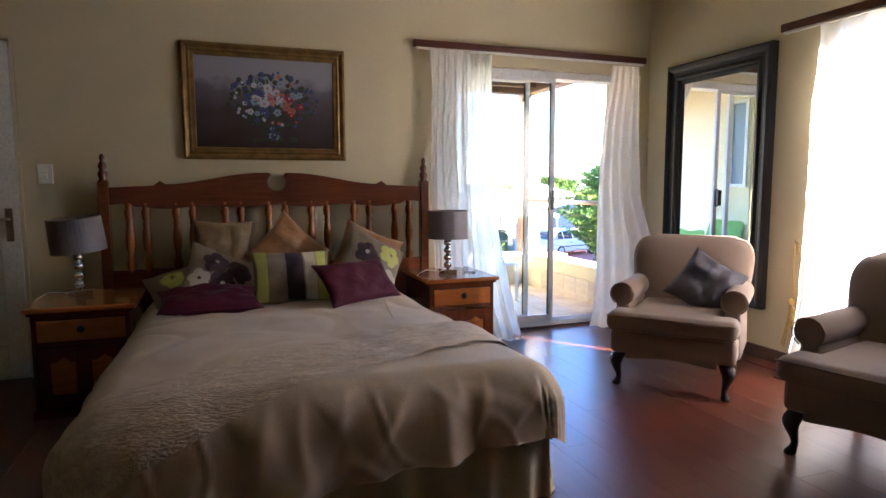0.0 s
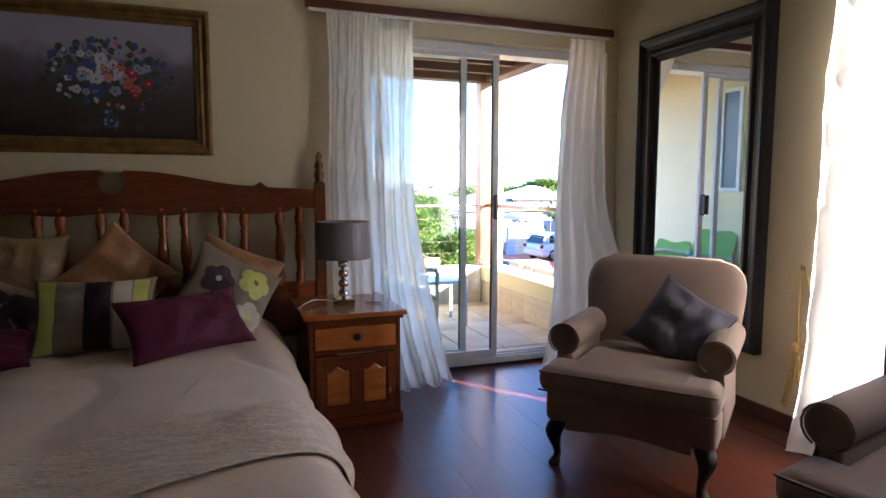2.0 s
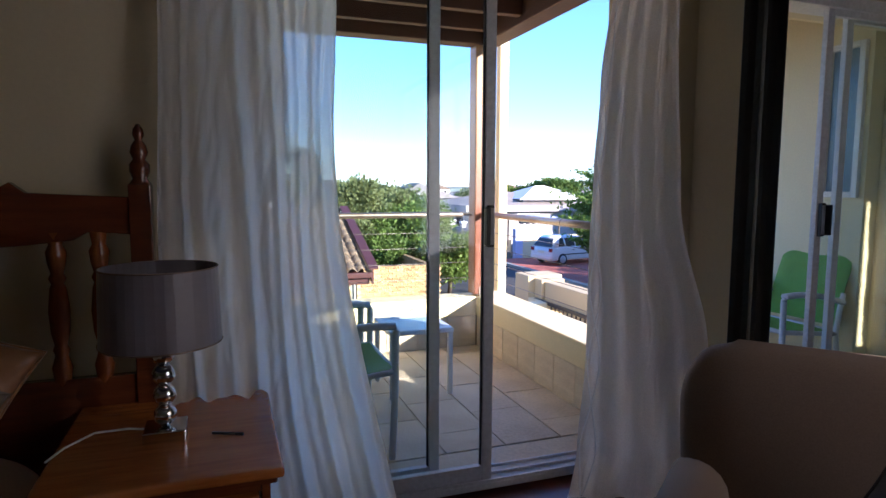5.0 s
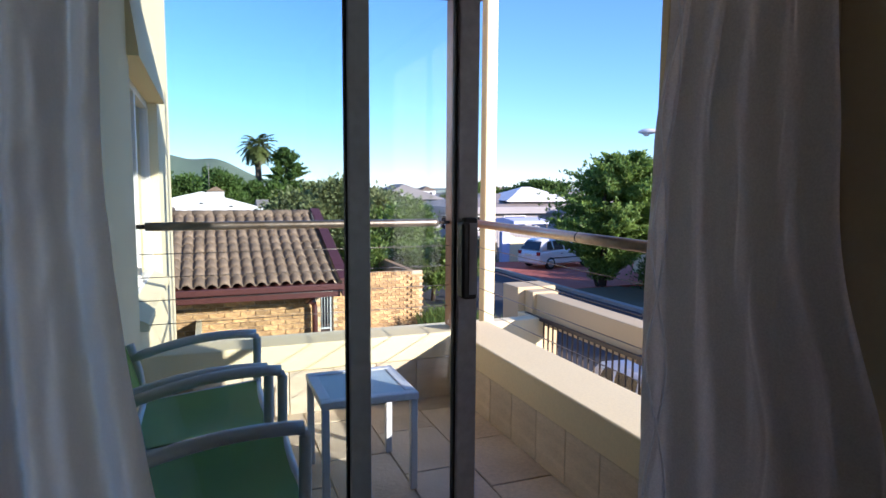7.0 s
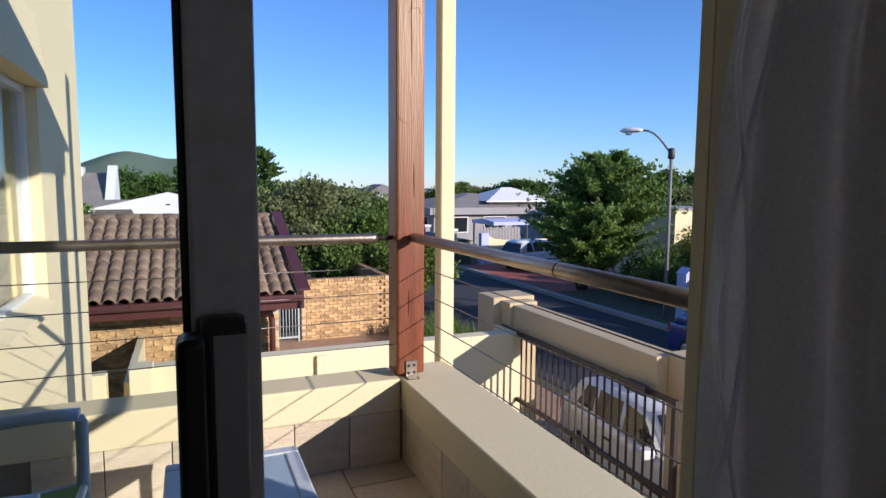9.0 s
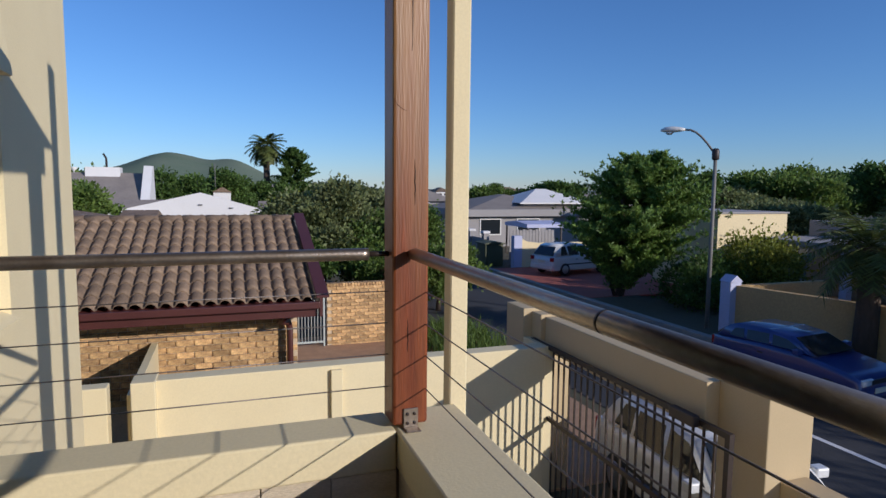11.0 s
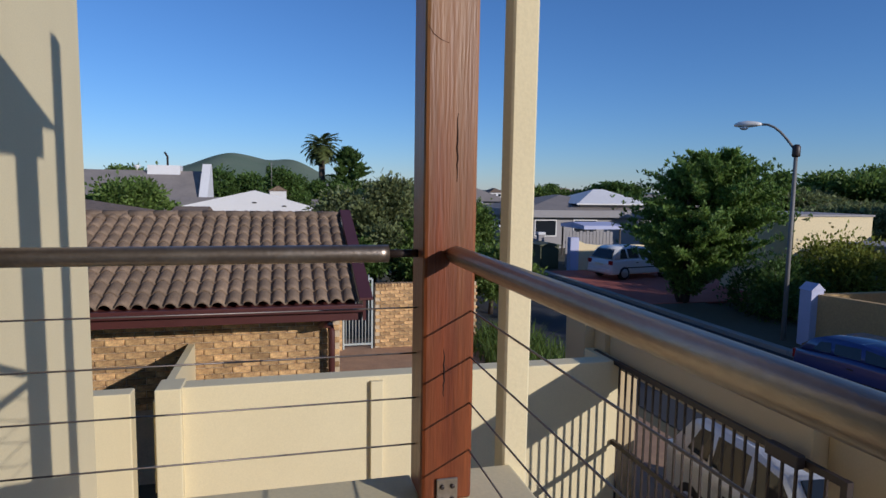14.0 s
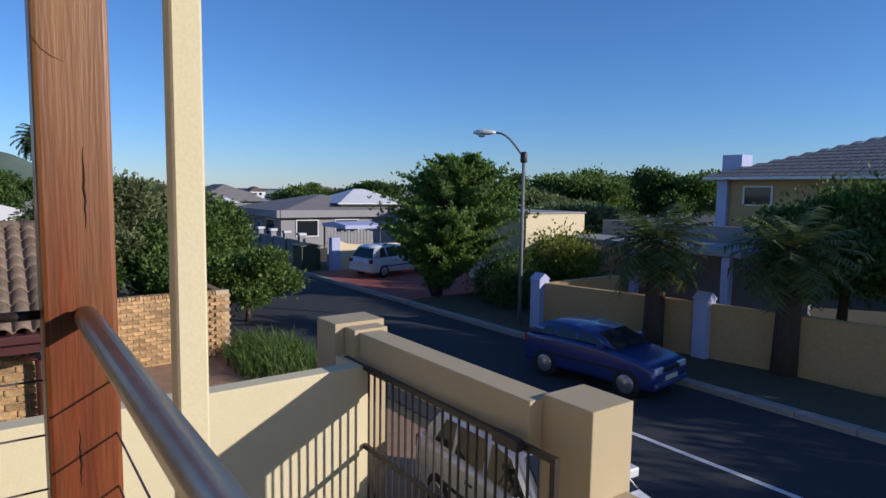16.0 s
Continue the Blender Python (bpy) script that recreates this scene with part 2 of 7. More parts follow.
M_RAIL = mat("dark_mahogany_curtain_rail", (0.085, 0.022, 0.014), 0.35, (0.05, 0.012, 0.009), 8, stretch=(1, 8, 8))
M_SHEER = sheer("white_sheer_voile", (0.95, 0.95, 0.95), 0.09, 0.78)
M_SHEER_GATHERED = sheer("white_sheer_voile_in_doubled_folds", (0.88, 0.84, 0.80), 0.02, 0.24)
M_SHEER2 = sheer("white_sheer_voile_sunlit", (0.92, 0.92, 0.91), 0.012, 0.52)
M_CORD = mat("gold_silk_cord", (0.62, 0.42, 0.14), 0.5, (0.45, 0.28, 0.08), 60, 0.5, 200)
M_GILT = mat("antique_gilt_frame", (0.27, 0.155, 0.05), 0.34, (0.13, 0.07, 0.025), 14, 0.3, 60, metal=0.5, mix=0.8)
M_GARDENCHAIR = mat("grey_white_powder_coat", (0.60, 0.62, 0.64), 0.4, (0.52, 0.54, 0.56), 6)
M_GREENMESH = mat("lime_green_mesh_fabric", (0.15, 0.34, 0.045), 0.6, (0.11, 0.26, 0.03), 14, 0.5, 320)
M_FROST = mat("frosted_table_glass", (0.40, 0.50, 0.56), 0.28, (0.34, 0.43, 0.50), 60, 0.4, 240)
M_ASPHALT = mat("asphalt", (0.044, 0.044, 0.047), 0.9, (0.03, 0.03, 0.032), 0.5, 0.6, 30)
M_EARTH = mat("dry_verge_ground", (0.10, 0.085, 0.05), 0.95, (0.055, 0.06, 0.03), 0.35, 0.8, 9)
M_PAVE = mat("concrete_kerb", (0.34, 0.32, 0.28), 0.9, (0.26, 0.24, 0.21), 3, 0.5, 40)
M_REDPAVE = mat("red_brick_paving", (0.42, 0.12, 0.08), 0.85, (0.31, 0.085, 0.06), 2, 0.5, 30)
M_BROWNPAVE = mat("brown_brick_paving", (0.34, 0.21, 0.12), 0.85, (0.20, 0.115, 0.07), 4, 0.5, 24, vary=0.25)
M_BRICK = mat("yellow_brown_face_brick", (0.66, 0.43, 0.185), 0.85, (0.22, 0.105, 0.05), 13, 0.6, 45, mix=0.9, vary=0.40, fleck=0.30)
M_MORTAR = mat("mortar", (0.60, 0.47, 0.31), 0.95, None, 8, 0.4)
M_ROOFTILE = mat("brown_concrete_roof_tile", (0.255, 0.178, 0.115), 0.8, (0.12, 0.082, 0.055), 6, 0.6, 60, vary=0.2, mix=0.8, fleck=0.22)
M_ROOFGREY = mat("grey_roof_tile", (0.27, 0.235, 0.205), 0.85, (0.18, 0.155, 0.14), 1.5, 0.5, 12)
M_FASCIA = mat("maroon_fascia_paint", (0.085, 0.026, 0.022), 0.4, (0.06, 0.018, 0.016), 2)
M_IRON = mat("dark_brown_iron", (0.032, 0.022, 0.018), 0.5, (0.05, 0.03, 0.022), 12)
M_GALV = mat("pale_green_steel", (0.46, 0.50, 0.47), 0.45, (0.38, 0.42, 0.39), 8)
M_GREYWALL = mat("grey_house_plaster", (0.33, 0.31, 0.30), 0.9, (0.27, 0.255, 0.25), 0.6, 0.3, 20)
M_LILAC = mat("lilac_painted_pillar", (0.48, 0.50, 0.68), 0.7, (0.42, 0.44, 0.60), 1.5)
M_YELLOWWALL = mat("ochre_garden_wall", (0.50, 0.34, 0.15), 0.85, (0.42, 0.28, 0.12), 0.7, 0.4, 20)
M_PALEYELLOW = mat("pale_yellow_house_plaster", (0.76, 0.63, 0.38), 0.85, (0.68, 0.56, 0.33), 0.7, 0.3, 20)
M_BARK = mat("bark", (0.10, 0.07, 0.05), 0.95, (0.05, 0.035, 0.025), 6, 1.0, 18, stretch=(3, 3, 0.5))
M_LEAF = leafy("dark_conifer_foliage", (0.070, 0.125, 0.028), (0.125, 0.195, 0.040))
M_LEAF2 = leafy("mid_green_foliage", (0.115, 0.180, 0.036), (0.180, 0.250, 0.055))
M_LEAF3 = leafy("grey_green_foliage", (0.150, 0.180, 0.070), (0.205, 0.225, 0.085))
M_LEAF4 = leafy("yellow_green_foliage", (0.24, 0.25, 0.035), (0.16, 0.19, 0.03))
M_LEAF5 = leafy("fresh_evergreen_sprays", (0.125, 0.205, 0.040), (0.20, 0.29, 0.06))
M_FROND = leafy("palm_frond", (0.085, 0.115, 0.030), (0.14, 0.155, 0.05), 0.3)
# distance haze is mixed into these two base colours
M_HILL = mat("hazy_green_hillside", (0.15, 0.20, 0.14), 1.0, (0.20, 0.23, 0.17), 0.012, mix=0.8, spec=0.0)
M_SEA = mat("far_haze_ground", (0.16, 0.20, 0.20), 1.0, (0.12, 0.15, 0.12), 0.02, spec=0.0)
M_BLUECAR = mat("blue_car_paint", (0.022, 0.040, 0.17), 0.30, (0.018, 0.034, 0.145), 1, coat=0.8)
M_SILVER = mat("silver_car_paint", (0.72, 0.72, 0.71), 0.3, (0.66, 0.66, 0.65), 1, coat=0.6)
M_TYRE = plain("tyre_rubber", (0.02, 0.02, 0.02), 0.8)
M_RIM = plain("alloy_rim", (0.5, 0.5, 0.52), 0.3, 0.8)
M_TAIL = plain("red_tail_light", (0.3, 0.02, 0.02), 0.2)
M_HEADLIGHT = plain("clear_headlight", (0.7, 0.72, 0.75), 0.08, 0.3)
M_PLATE = plain("pale_number_plate", (0.65, 0.63, 0.5), 0.4)
M_LAMPGREY = mat("galvanised_lamp_post", (0.21, 0.20, 0.18), 0.65, (0.15, 0.14, 0.13), 2)
M_BINGREEN = mat("olive_green_metal", (0.075, 0.085, 0.04), 0.6, (0.055, 0.065, 0.03), 2)


# ---- mesh helpers ----
def box(bm, x0, x1, y0, y1, z0, z1, bevel=0.0, segs=2):
    """Adds a box to bm, its edges rounded by bevel."""
    made = bmesh.ops.create_cube(bm, size=1)["verts"]
    for v in made:
        v.co = Vector(((x0 + x1) / 2 + v.co.x * (x1 - x0), (y0 + y1) / 2 + v.co.y * (y1 - y0), (z0 + z1) / 2 + v.co.z * (z1 - z0)))
    if bevel:
        edges = {e for v in made for e in v.link_edges}
        bmesh.ops.bevel(bm, geom=list(edges), offset=bevel, segments=segs, profile=0.5, affect="EDGES")
    return bm


def boxed(*a, **k):
    return box(bmesh.new(), *a, **k)


def lathe(bm, rings, x=0.0, y=0.0, n=16):
    """Adds a turned shape to bm: rings of (radius, z)."""
    loops = []
    for r, z in rings:
        loops.append([bm.verts.new((x + r * math.cos(2 * math.pi * i / n), y + r * math.sin(2 * math.pi * i / n), z)) for i in range(n)])
    for a, b in zip(loops, loops[1:]):
        for i in range(n):
            bm.faces.new((a[i], a[(i + 1) % n], b[(i + 1) % n], b[i])).smooth = True
    bm.faces.new(loops[0][::-1])
    bm.faces.new(loops[-1])
    return bm


def tube(bm, points, r, n=8, taper=None):
    """Adds a round bar along points."""
    pts = [Vector(p) for p in points]
    loops = []
    for i, p in enumerate(pts):
        d = (pts[min(i + 1, len(pts) - 1)] - pts[max(i - 1, 0)]).normalized()
        u = d.cross((0, 0, 1)) if abs(d.z) < 0.95 else d.cross((0, 1, 0))
        u.normalize()
        w = d.cross(u)
        rr = r[i] if isinstance(r, (list, tuple)) else r if taper is None else r + (taper - r) * i / (len(pts) - 1)
        loops.append([bm.verts.new(p + rr * (math.cos(2 * math.pi * k / n) * u + math.sin(2 * math.pi * k / n) * w)) for k in range(n)])
    for a, b in zip(loops, loops[1:]):
        for k in range(n):
            bm.faces.new((a[k], a[(k + 1) % n], b[(k + 1) % n], b[k])).smooth = True
    bm.faces.new(loops[0][::-1])
    bm.faces.new(loops[-1])
    return bm


def sway(bm, rings, n=14):
    """Adds a leg of level rings (x, y, z, radius) whose middle wanders."""
    loops = [[bm.verts.new((x + r * math.cos(2 * math.pi * i / n), y + r * math.sin(2 * math.pi * i / n), z)) for i in range(n)] for x, y, z, r in rings]
    for a, b in zip(loops, loops[1:]):
        for i in range(n):
            bm.faces.new((a[i], a[(i + 1) % n], b[(i + 1) % n], b[i])).smooth = True
    bm.faces.new(loops[0][::-1])
    bm.faces.new(loops[-1])
    return bm


def prism(bm, outline, axis, a, b, bevel=0.0):
    """Adds an outline of (u, v), pushed along axis from a to b. Axis x: (y, z); y: (x, z); z: (x, y)."""
    def at(u, v, w):
        return (w, u, v) if axis == "x" else (u, w, v) if axis == "y" else (u, v, w)
    lo = [bm.verts.new(at(u, v, a)) for u, v in outline]
    hi = [bm.verts.new(at(u, v, b)) for u, v in outline]
    n = len(outline)
    faces = [bm.faces.new(lo), bm.faces.new(hi[::-1])]
    for i in range(n):
        faces.append(bm.faces.new((lo[i], hi[i], hi[(i + 1) % n], lo[(i + 1) % n])))
    bmesh.ops.recalc_face_normals(bm, faces=faces)
    if bevel:
        edges = [e for e in {e for f in faces[:2] for e in f.edges}]
        bmesh.ops.bevel(bm, geom=edges, offset=bevel, segments=2, profile=0.5, affect="EDGES")
    return bm


def grid(bm, nu, nv, f, flip=False):
    """Adds a sheet: f(u, v) for u, v from 0 to 1."""
    vs = [[bm.verts.new(f(i / nu, j / nv)) for j in range(nv + 1)] for i in range(nu + 1)]
    for i in range(nu):
        for j in range(nv):
            q = (vs[i][j], vs[i + 1][j], vs[i + 1][j + 1], vs[i][j + 1])
            bm.faces.new(q[::-1] if flip else q).smooth = True
    return bm


def mesh_of(name, bm, material, smooth=False):
    me = bpy.data.meshes.new(name)
    bmesh.ops.recalc_face_normals(bm, faces=bm.faces)
    if smooth:
        for f in bm.faces:
            f.smooth = True
    bm.to_mesh(me)
    bm.free()
    me.materials.append(material)
    return me


def part(name, bm, material, parent=None, label="", smooth=False):
    """One mesh object under a thing or a part."""
    ob = new(name, mesh_of(name, bm, material, smooth))
    ob.parent = parent
    return tagged(ob, label)


def piece(name, me, parent, m):
    """One more piece on shared mesh data."""
    ob = new(name, me)
    ob.parent = parent
    ob.matrix_basis = m
    return ob


def thing(name, label, category, m=None, group="", kind=""):
    ob = new(name)
    if m is not None:
        ob.matrix_basis = m
    return tagged(ob, label, category, group, kind)


def structure(name, bm, material, label, category="building part", smooth=False):
    return tagged(new(name, mesh_of(name, bm, material, smooth)), label, category, "", "structure")


# ---- the plan, in metres ----
BED_WALL, DOOR_Y, OUT_Y = 4.37, 4.53, 4.80
RIGHT_WALL, RIGHT_OUT, STUB = 3.48, 3.62, 3.44
LEFT_WALL, BACK_WALL, CEIL = -4.10, -3.40, 2.95
DX0, DX1, DTOP = 1.70, 3.385, 2.10
WY0, WY1, WTOP, WBOT = 1.05, 2.60, 2.14, 0.24
SIDE_WALL, SIDE_END = 1.80, 9.80
PAR_X, PAR_Y, PAR_TOP = 3.44, 6.56, 0.38
GROUND = -2.70
LIP = 0.235
RNG = random.Random(7)


def build_room():
    planks = thing("floor", "dark red-brown laminate plank floor, glossy", "floor", kind="structure")
    part("subfloor", boxed(LEFT_WALL - 0.2, RIGHT_OUT, BACK_WALL - 0.2, OUT_Y, -0.25, -0.012), M_GROUT, planks)
    w = 0.19
    me = mesh_of("plank", boxed(-w / 2 + 0.0002, w / 2 - 0.0002, -0.6448, 0.6448, -0.011, 0.0, 0.0005, 1), M_FLOOR)
    i, x = 0, LEFT_WALL
    while x < RIGHT_WALL:
        y = BACK_WALL - (i * 0.47) % 1.29
        while y < BED_WALL:
            y0, y1 = max(y, BACK_WALL), min(y + 1.29, 4.46)
            if y1 - y0 > 0.1:
                piece("plank", me, planks, Matrix.Translation((x + w / 2, (y0 + y1) / 2, 0)) @ Matrix.Diagonal((min(1, (RIGHT_WALL - x) / w), (y1 - y0) / 1.29, 1, 1)))
            y += 1.29
        x += w
        i += 1
    bm = bmesh.new()
    box(bm, LEFT_WALL - 0.2, -1.96, BED_WALL, OUT_Y, -0.25, CEIL)
    box(bm, -1.96, -1.10, BED_WALL, OUT_Y, 2.07, CEIL)
    box(bm, -1.10, DX0, BED_WALL, OUT_Y, -0.25, CEIL)
    box(bm, DX0, DX1, BED_WALL, OUT_Y, DTOP, CEIL)
    box(bm, DX1, RIGHT_OUT, BED_WALL, 4.60, -0.25, CEIL)
    box(bm, DX1 - 0.018, STUB, 4.60, OUT_Y, -0.25, CEIL)
    structure("wall_north", bm, M_WALL_IN, "cream painted wall behind the bed, with a doorway to the balcony", "wall")
    bm = bmesh.new()
    box(bm, RIGHT_WALL, RIGHT_OUT, WY1, BED_WALL - 0.002, -0.25, CEIL)
    box(bm, RIGHT_WALL, RIGHT_OUT, WY0, WY1, WTOP, CEIL)
    box(bm, RIGHT_WALL, RIGHT_OUT, WY0, WY1, -0.25, WBOT)
    box(bm, RIGHT_WALL, RIGHT_OUT, BACK_WALL - 0.2, WY0, -0.25, CEIL)
    structure("wall_east", bm, M_WALL_IN, "cream painted wall with a wide sunlit window", "wall")
    structure("wall_west", boxed(LEFT_WALL - 0.2, LEFT_WALL, BACK_WALL, BED_WALL - 0.002, -0.25, CEIL), M_WALL_IN, "plain cream painted wall", "wall")
    structure("wall_south", boxed(LEFT_WALL - 0.2, RIGHT_WALL - 0.002, BACK_WALL - 0.2, BACK_WALL - 0.002, -0.25, CEIL), M_WALL_IN, "plain cream painted wall", "wall")
    structure("ceiling", boxed(LEFT_WALL - 0.2, RIGHT_OUT, BACK_WALL - 0.2, OUT_Y, CEIL + 0.003, CEIL + 0.2), M_CEIL, "plain cream painted ceiling", "ceiling")
    # outer skins of the house front
    bm = bmesh.new()
    box(bm, -4.3, DX0 - 0.01, OUT_Y + 0.002, OUT_Y + 0.03, -2.7, 3.3)
    box(bm, DX1 - 0.018, STUB + 0.03, OUT_Y + 0.002, OUT_Y + 0.03, -2.7, 3.3)
    box(bm, STUB + 0.002, STUB + 0.03, 4.632, OUT_Y + 0.0015, -2.7, 3.3)
    box(bm, STUB + 0.002, RIGHT_OUT + 0.03, 4.602, 4.63, -2.7, 3.3)
    box(bm, DX0 - 0.01, DX1 + 0.01, OUT_Y + 0.002, OUT_Y + 0.03, DTOP, 3.3)
    structure("outer_wall_north", bm, M_WALL_OUT, "cream rendered outer wall around the balcony door", "wall")
    bm = bmesh.new()
    box(bm, RIGHT_OUT + 0.002, RIGHT_OUT + 0.03, WY1 + 0.01, 4.60, -2.7, 3.3)
    box(bm, RIGHT_OUT + 0.002, RIGHT_OUT + 0.03, BACK_WALL - 0.2, WY0 - 0.01, -2.7, 3.3)
    box(bm, RIGHT_OUT + 0.002, RIGHT_OUT + 0.03, WY0 - 0.01, WY1 + 0.01, WTOP, 3.3)
    box(bm, RIGHT_OUT + 0.002, RIGHT_OUT + 0.03, WY0 - 0.01, WY1 + 0.01, -2.7, WBOT - 0.01)
    structure("outer_wall_east", bm, M_WALL_OUT, "cream rendered outer side wall of the house", "wall")
    # skirting
    bm = bmesh.new()
    for x0, x1 in ((LEFT_WALL, -1.99), (-1.07, DX0 - 0.03), (DX1 + 0.03, RIGHT_WALL)):
        box(bm, x0, x1, BED_WALL - 0.018, BED_WALL - 0.001, 0, 0.085, 0.004)
    for y0, y1 in ((BACK_WALL, BED_WALL - 0.02),):
        box(bm, RIGHT_WALL - 0.018, RIGHT_WALL - 0.001, y0, y1, 0, 0.085, 0.004)
    structure("baseboard", bm, M_SKIRT, "dark wooden skirting along the walls", "baseboard")
    # timber sill and step under the sliding door
    structure("trim", boxed(DX0, DX1, BED_WALL + 0.092, DOOR_Y + 0.07, -0.2, 0.012, 0.005), M_SKIRT, "dark wooden threshold under the sliding door", "threshold")


def build_sliding_door():
    d = thing("door_1", "white aluminium sliding balcony door, half open", "sliding door", kind="structure")
    y0, y1 = DOOR_Y - 0.09, DOOR_Y + 0.05
    fr = bmesh.new()
    box(fr, DX0, DX0 + 0.045, y0, y1, 0.013, DTOP, 0.003)
    box(fr, DX1 - 0.045, DX1, y0, y1, 0.013, DTOP, 0.003)
    box(fr, DX0 + 0.045, DX1 - 0.045, y0, y1, DTOP - 0.055, DTOP, 0.003)
    box(fr, DX0 + 0.045, DX1 - 0.045, y0, y1, 0.013, 0.04, 0.003)
    for yy in (DOOR_Y - 0.085, DOOR_Y - 0.025, DOOR_Y + 0.035):
        box(fr, DX0 + 0.045, DX1 - 0.045, yy - 0.004, yy + 0.004, 0.04, 0.052)
    part("door_frame", fr, M_ALU, d)

    def leaf(name, xa, xb, yc, label):
        p = bmesh.new()
        s, zb, zt = 0.043, 0.045, DTOP - 0.035
        box(p, xa, xa + s, yc - 0.014, yc + 0.014, zb, zt, 0.003)
        box(p, xb - s, xb, yc - 0.014, yc + 0.014, zb, zt, 0.003)
        box(p, xa + s, xb - s, yc - 0.014, yc + 0.014, zb, zb + 0.06, 0.003)
        box(p, xa + s, xb - s, yc - 0.014, yc + 0.014, zt - 0.05, zt, 0.003)
        ob = part(name, p, M_ALU, d, label)
        g = part("pane", boxed(xa + s - 0.006, xb - s + 0.006, yc - 0.003, yc + 0.003, zb + 0.055, zt - 0.045), M_GLASS, ob)
        g.visible_shadow = False
        sl = bmesh.new()
        box(sl, xa + s - 0.001, xa + s + 0.005, yc - 0.007, yc + 0.007, zb + 0.06, zt - 0.05)
        box(sl, xb - s - 0.005, xb - s + 0.001, yc - 0.007, yc + 0.007, zb + 0.06, zt - 0.05)
        part("rubber_seal", sl, M_RUBBER, ob)
        return ob
    leaf("fixed_leaf", DX0 + 0.045, 2.425, DOOR_Y + 0.004, "fixed glass leaf")
    sl = leaf("sliding_leaf", 1.80, 2.628, DOOR_Y - 0.056, "sliding glass leaf pushed half open")
    yf = DOOR_Y - 0.0705
    hb = bmesh.new()
    box(hb, 2.590, 2.618, yf - 0.022, yf, 0.985, 1.145, 0.005)
    box(hb, 2.576, 2.592, yf - 0.046, yf - 0.014, 0.992, 1.138, 0.005)
    part("handle", hb, M_BLACK, sl, "black pull handle")
    part("lock_plate", boxed(2.597, 2.616, yf - 0.0245, yf - 0.0222, 0.995, 1.135, 0.0005, 1), plain("grey_plate", (0.36, 0.36, 0.38), 0.45), sl)


def build_panel_door():
    d = thing("door_2", "white painted panelled inner door, closed", "door", kind="structure")
    x0, x1, yf = -1.94, -1.125, BED_WALL - 0.004
    b = bmesh.new()
    box(b, x0, x1, yf + 0.008, yf + 0.04, 0.008, 2.045)
    for xa, xb in ((x0, x0 + 0.11), (x1 - 0.11, x1), (x0 + 0.352, x1 - 0.352)):
        box(b, xa, xb, yf - 0.006, yf + 0.0075, 0.008, 2.045, 0.004)
    for za, zb in ((0.008, 0.22), (0.86, 1.0), (1.91, 2.045)):
        for xa, xb in ((x0 + 0.111, x0 + 0.351), (x1 - 0.351, x1 - 0.111)):
            box(b, xa, xb, yf - 0.006, yf + 0.0075, za, zb, 0.004)
    body = part("leaf", b, M_WHITE, d)
    for xa, xb in ((x0 + 0.15, x0 + 0.31), (x1 - 0.31, x1 - 0.15)):
        for za, zb in ((0.27, 0.81), (1.05, 1.86)):
            part("panel", boxed(xa, xb, yf - 0.001, yf + 0.0075, za, zb, 0.0035, 1), M_WHITE, d)
    f = bmesh.new()
    box(f, x1 + 0.004, x1 + 0.025, BED_WALL - 0.012, BED_WALL + 0.05, 0, 2.07, 0.003)
    box(f, x0 - 0.02, x0 - 0.004, BED_WALL - 0.012, BED_WALL + 0.05, 0, 2.07, 0.003)
    box(f, x0 - 0.004, x1 + 0.004, BED_WALL - 0.012, BED_WALL + 0.05, 2.05, 2.07, 0.003)
    part("door_frame", f, M_WALL_IN, d)
    h = bmesh.new()
    box(h, x1 - 0.075, x1 - 0.035, yf - 0.013, yf - 0.0065, 0.86, 1.06, 0.004)
    part("lock_plate", h, M_STEEL, d)
    part("handle", tube(bmesh.new(), [(x1 - 0.055, yf - 0.014, 0.995), (x1 - 0.055, yf - 0.05, 0.995), (x1 - 0.07, yf - 0.055, 0.995), (x1 - 0.17, yf - 0.055, 0.99)], 0.009), M_STEEL, d)


build_room()
build_sliding_door()
build_panel_door()


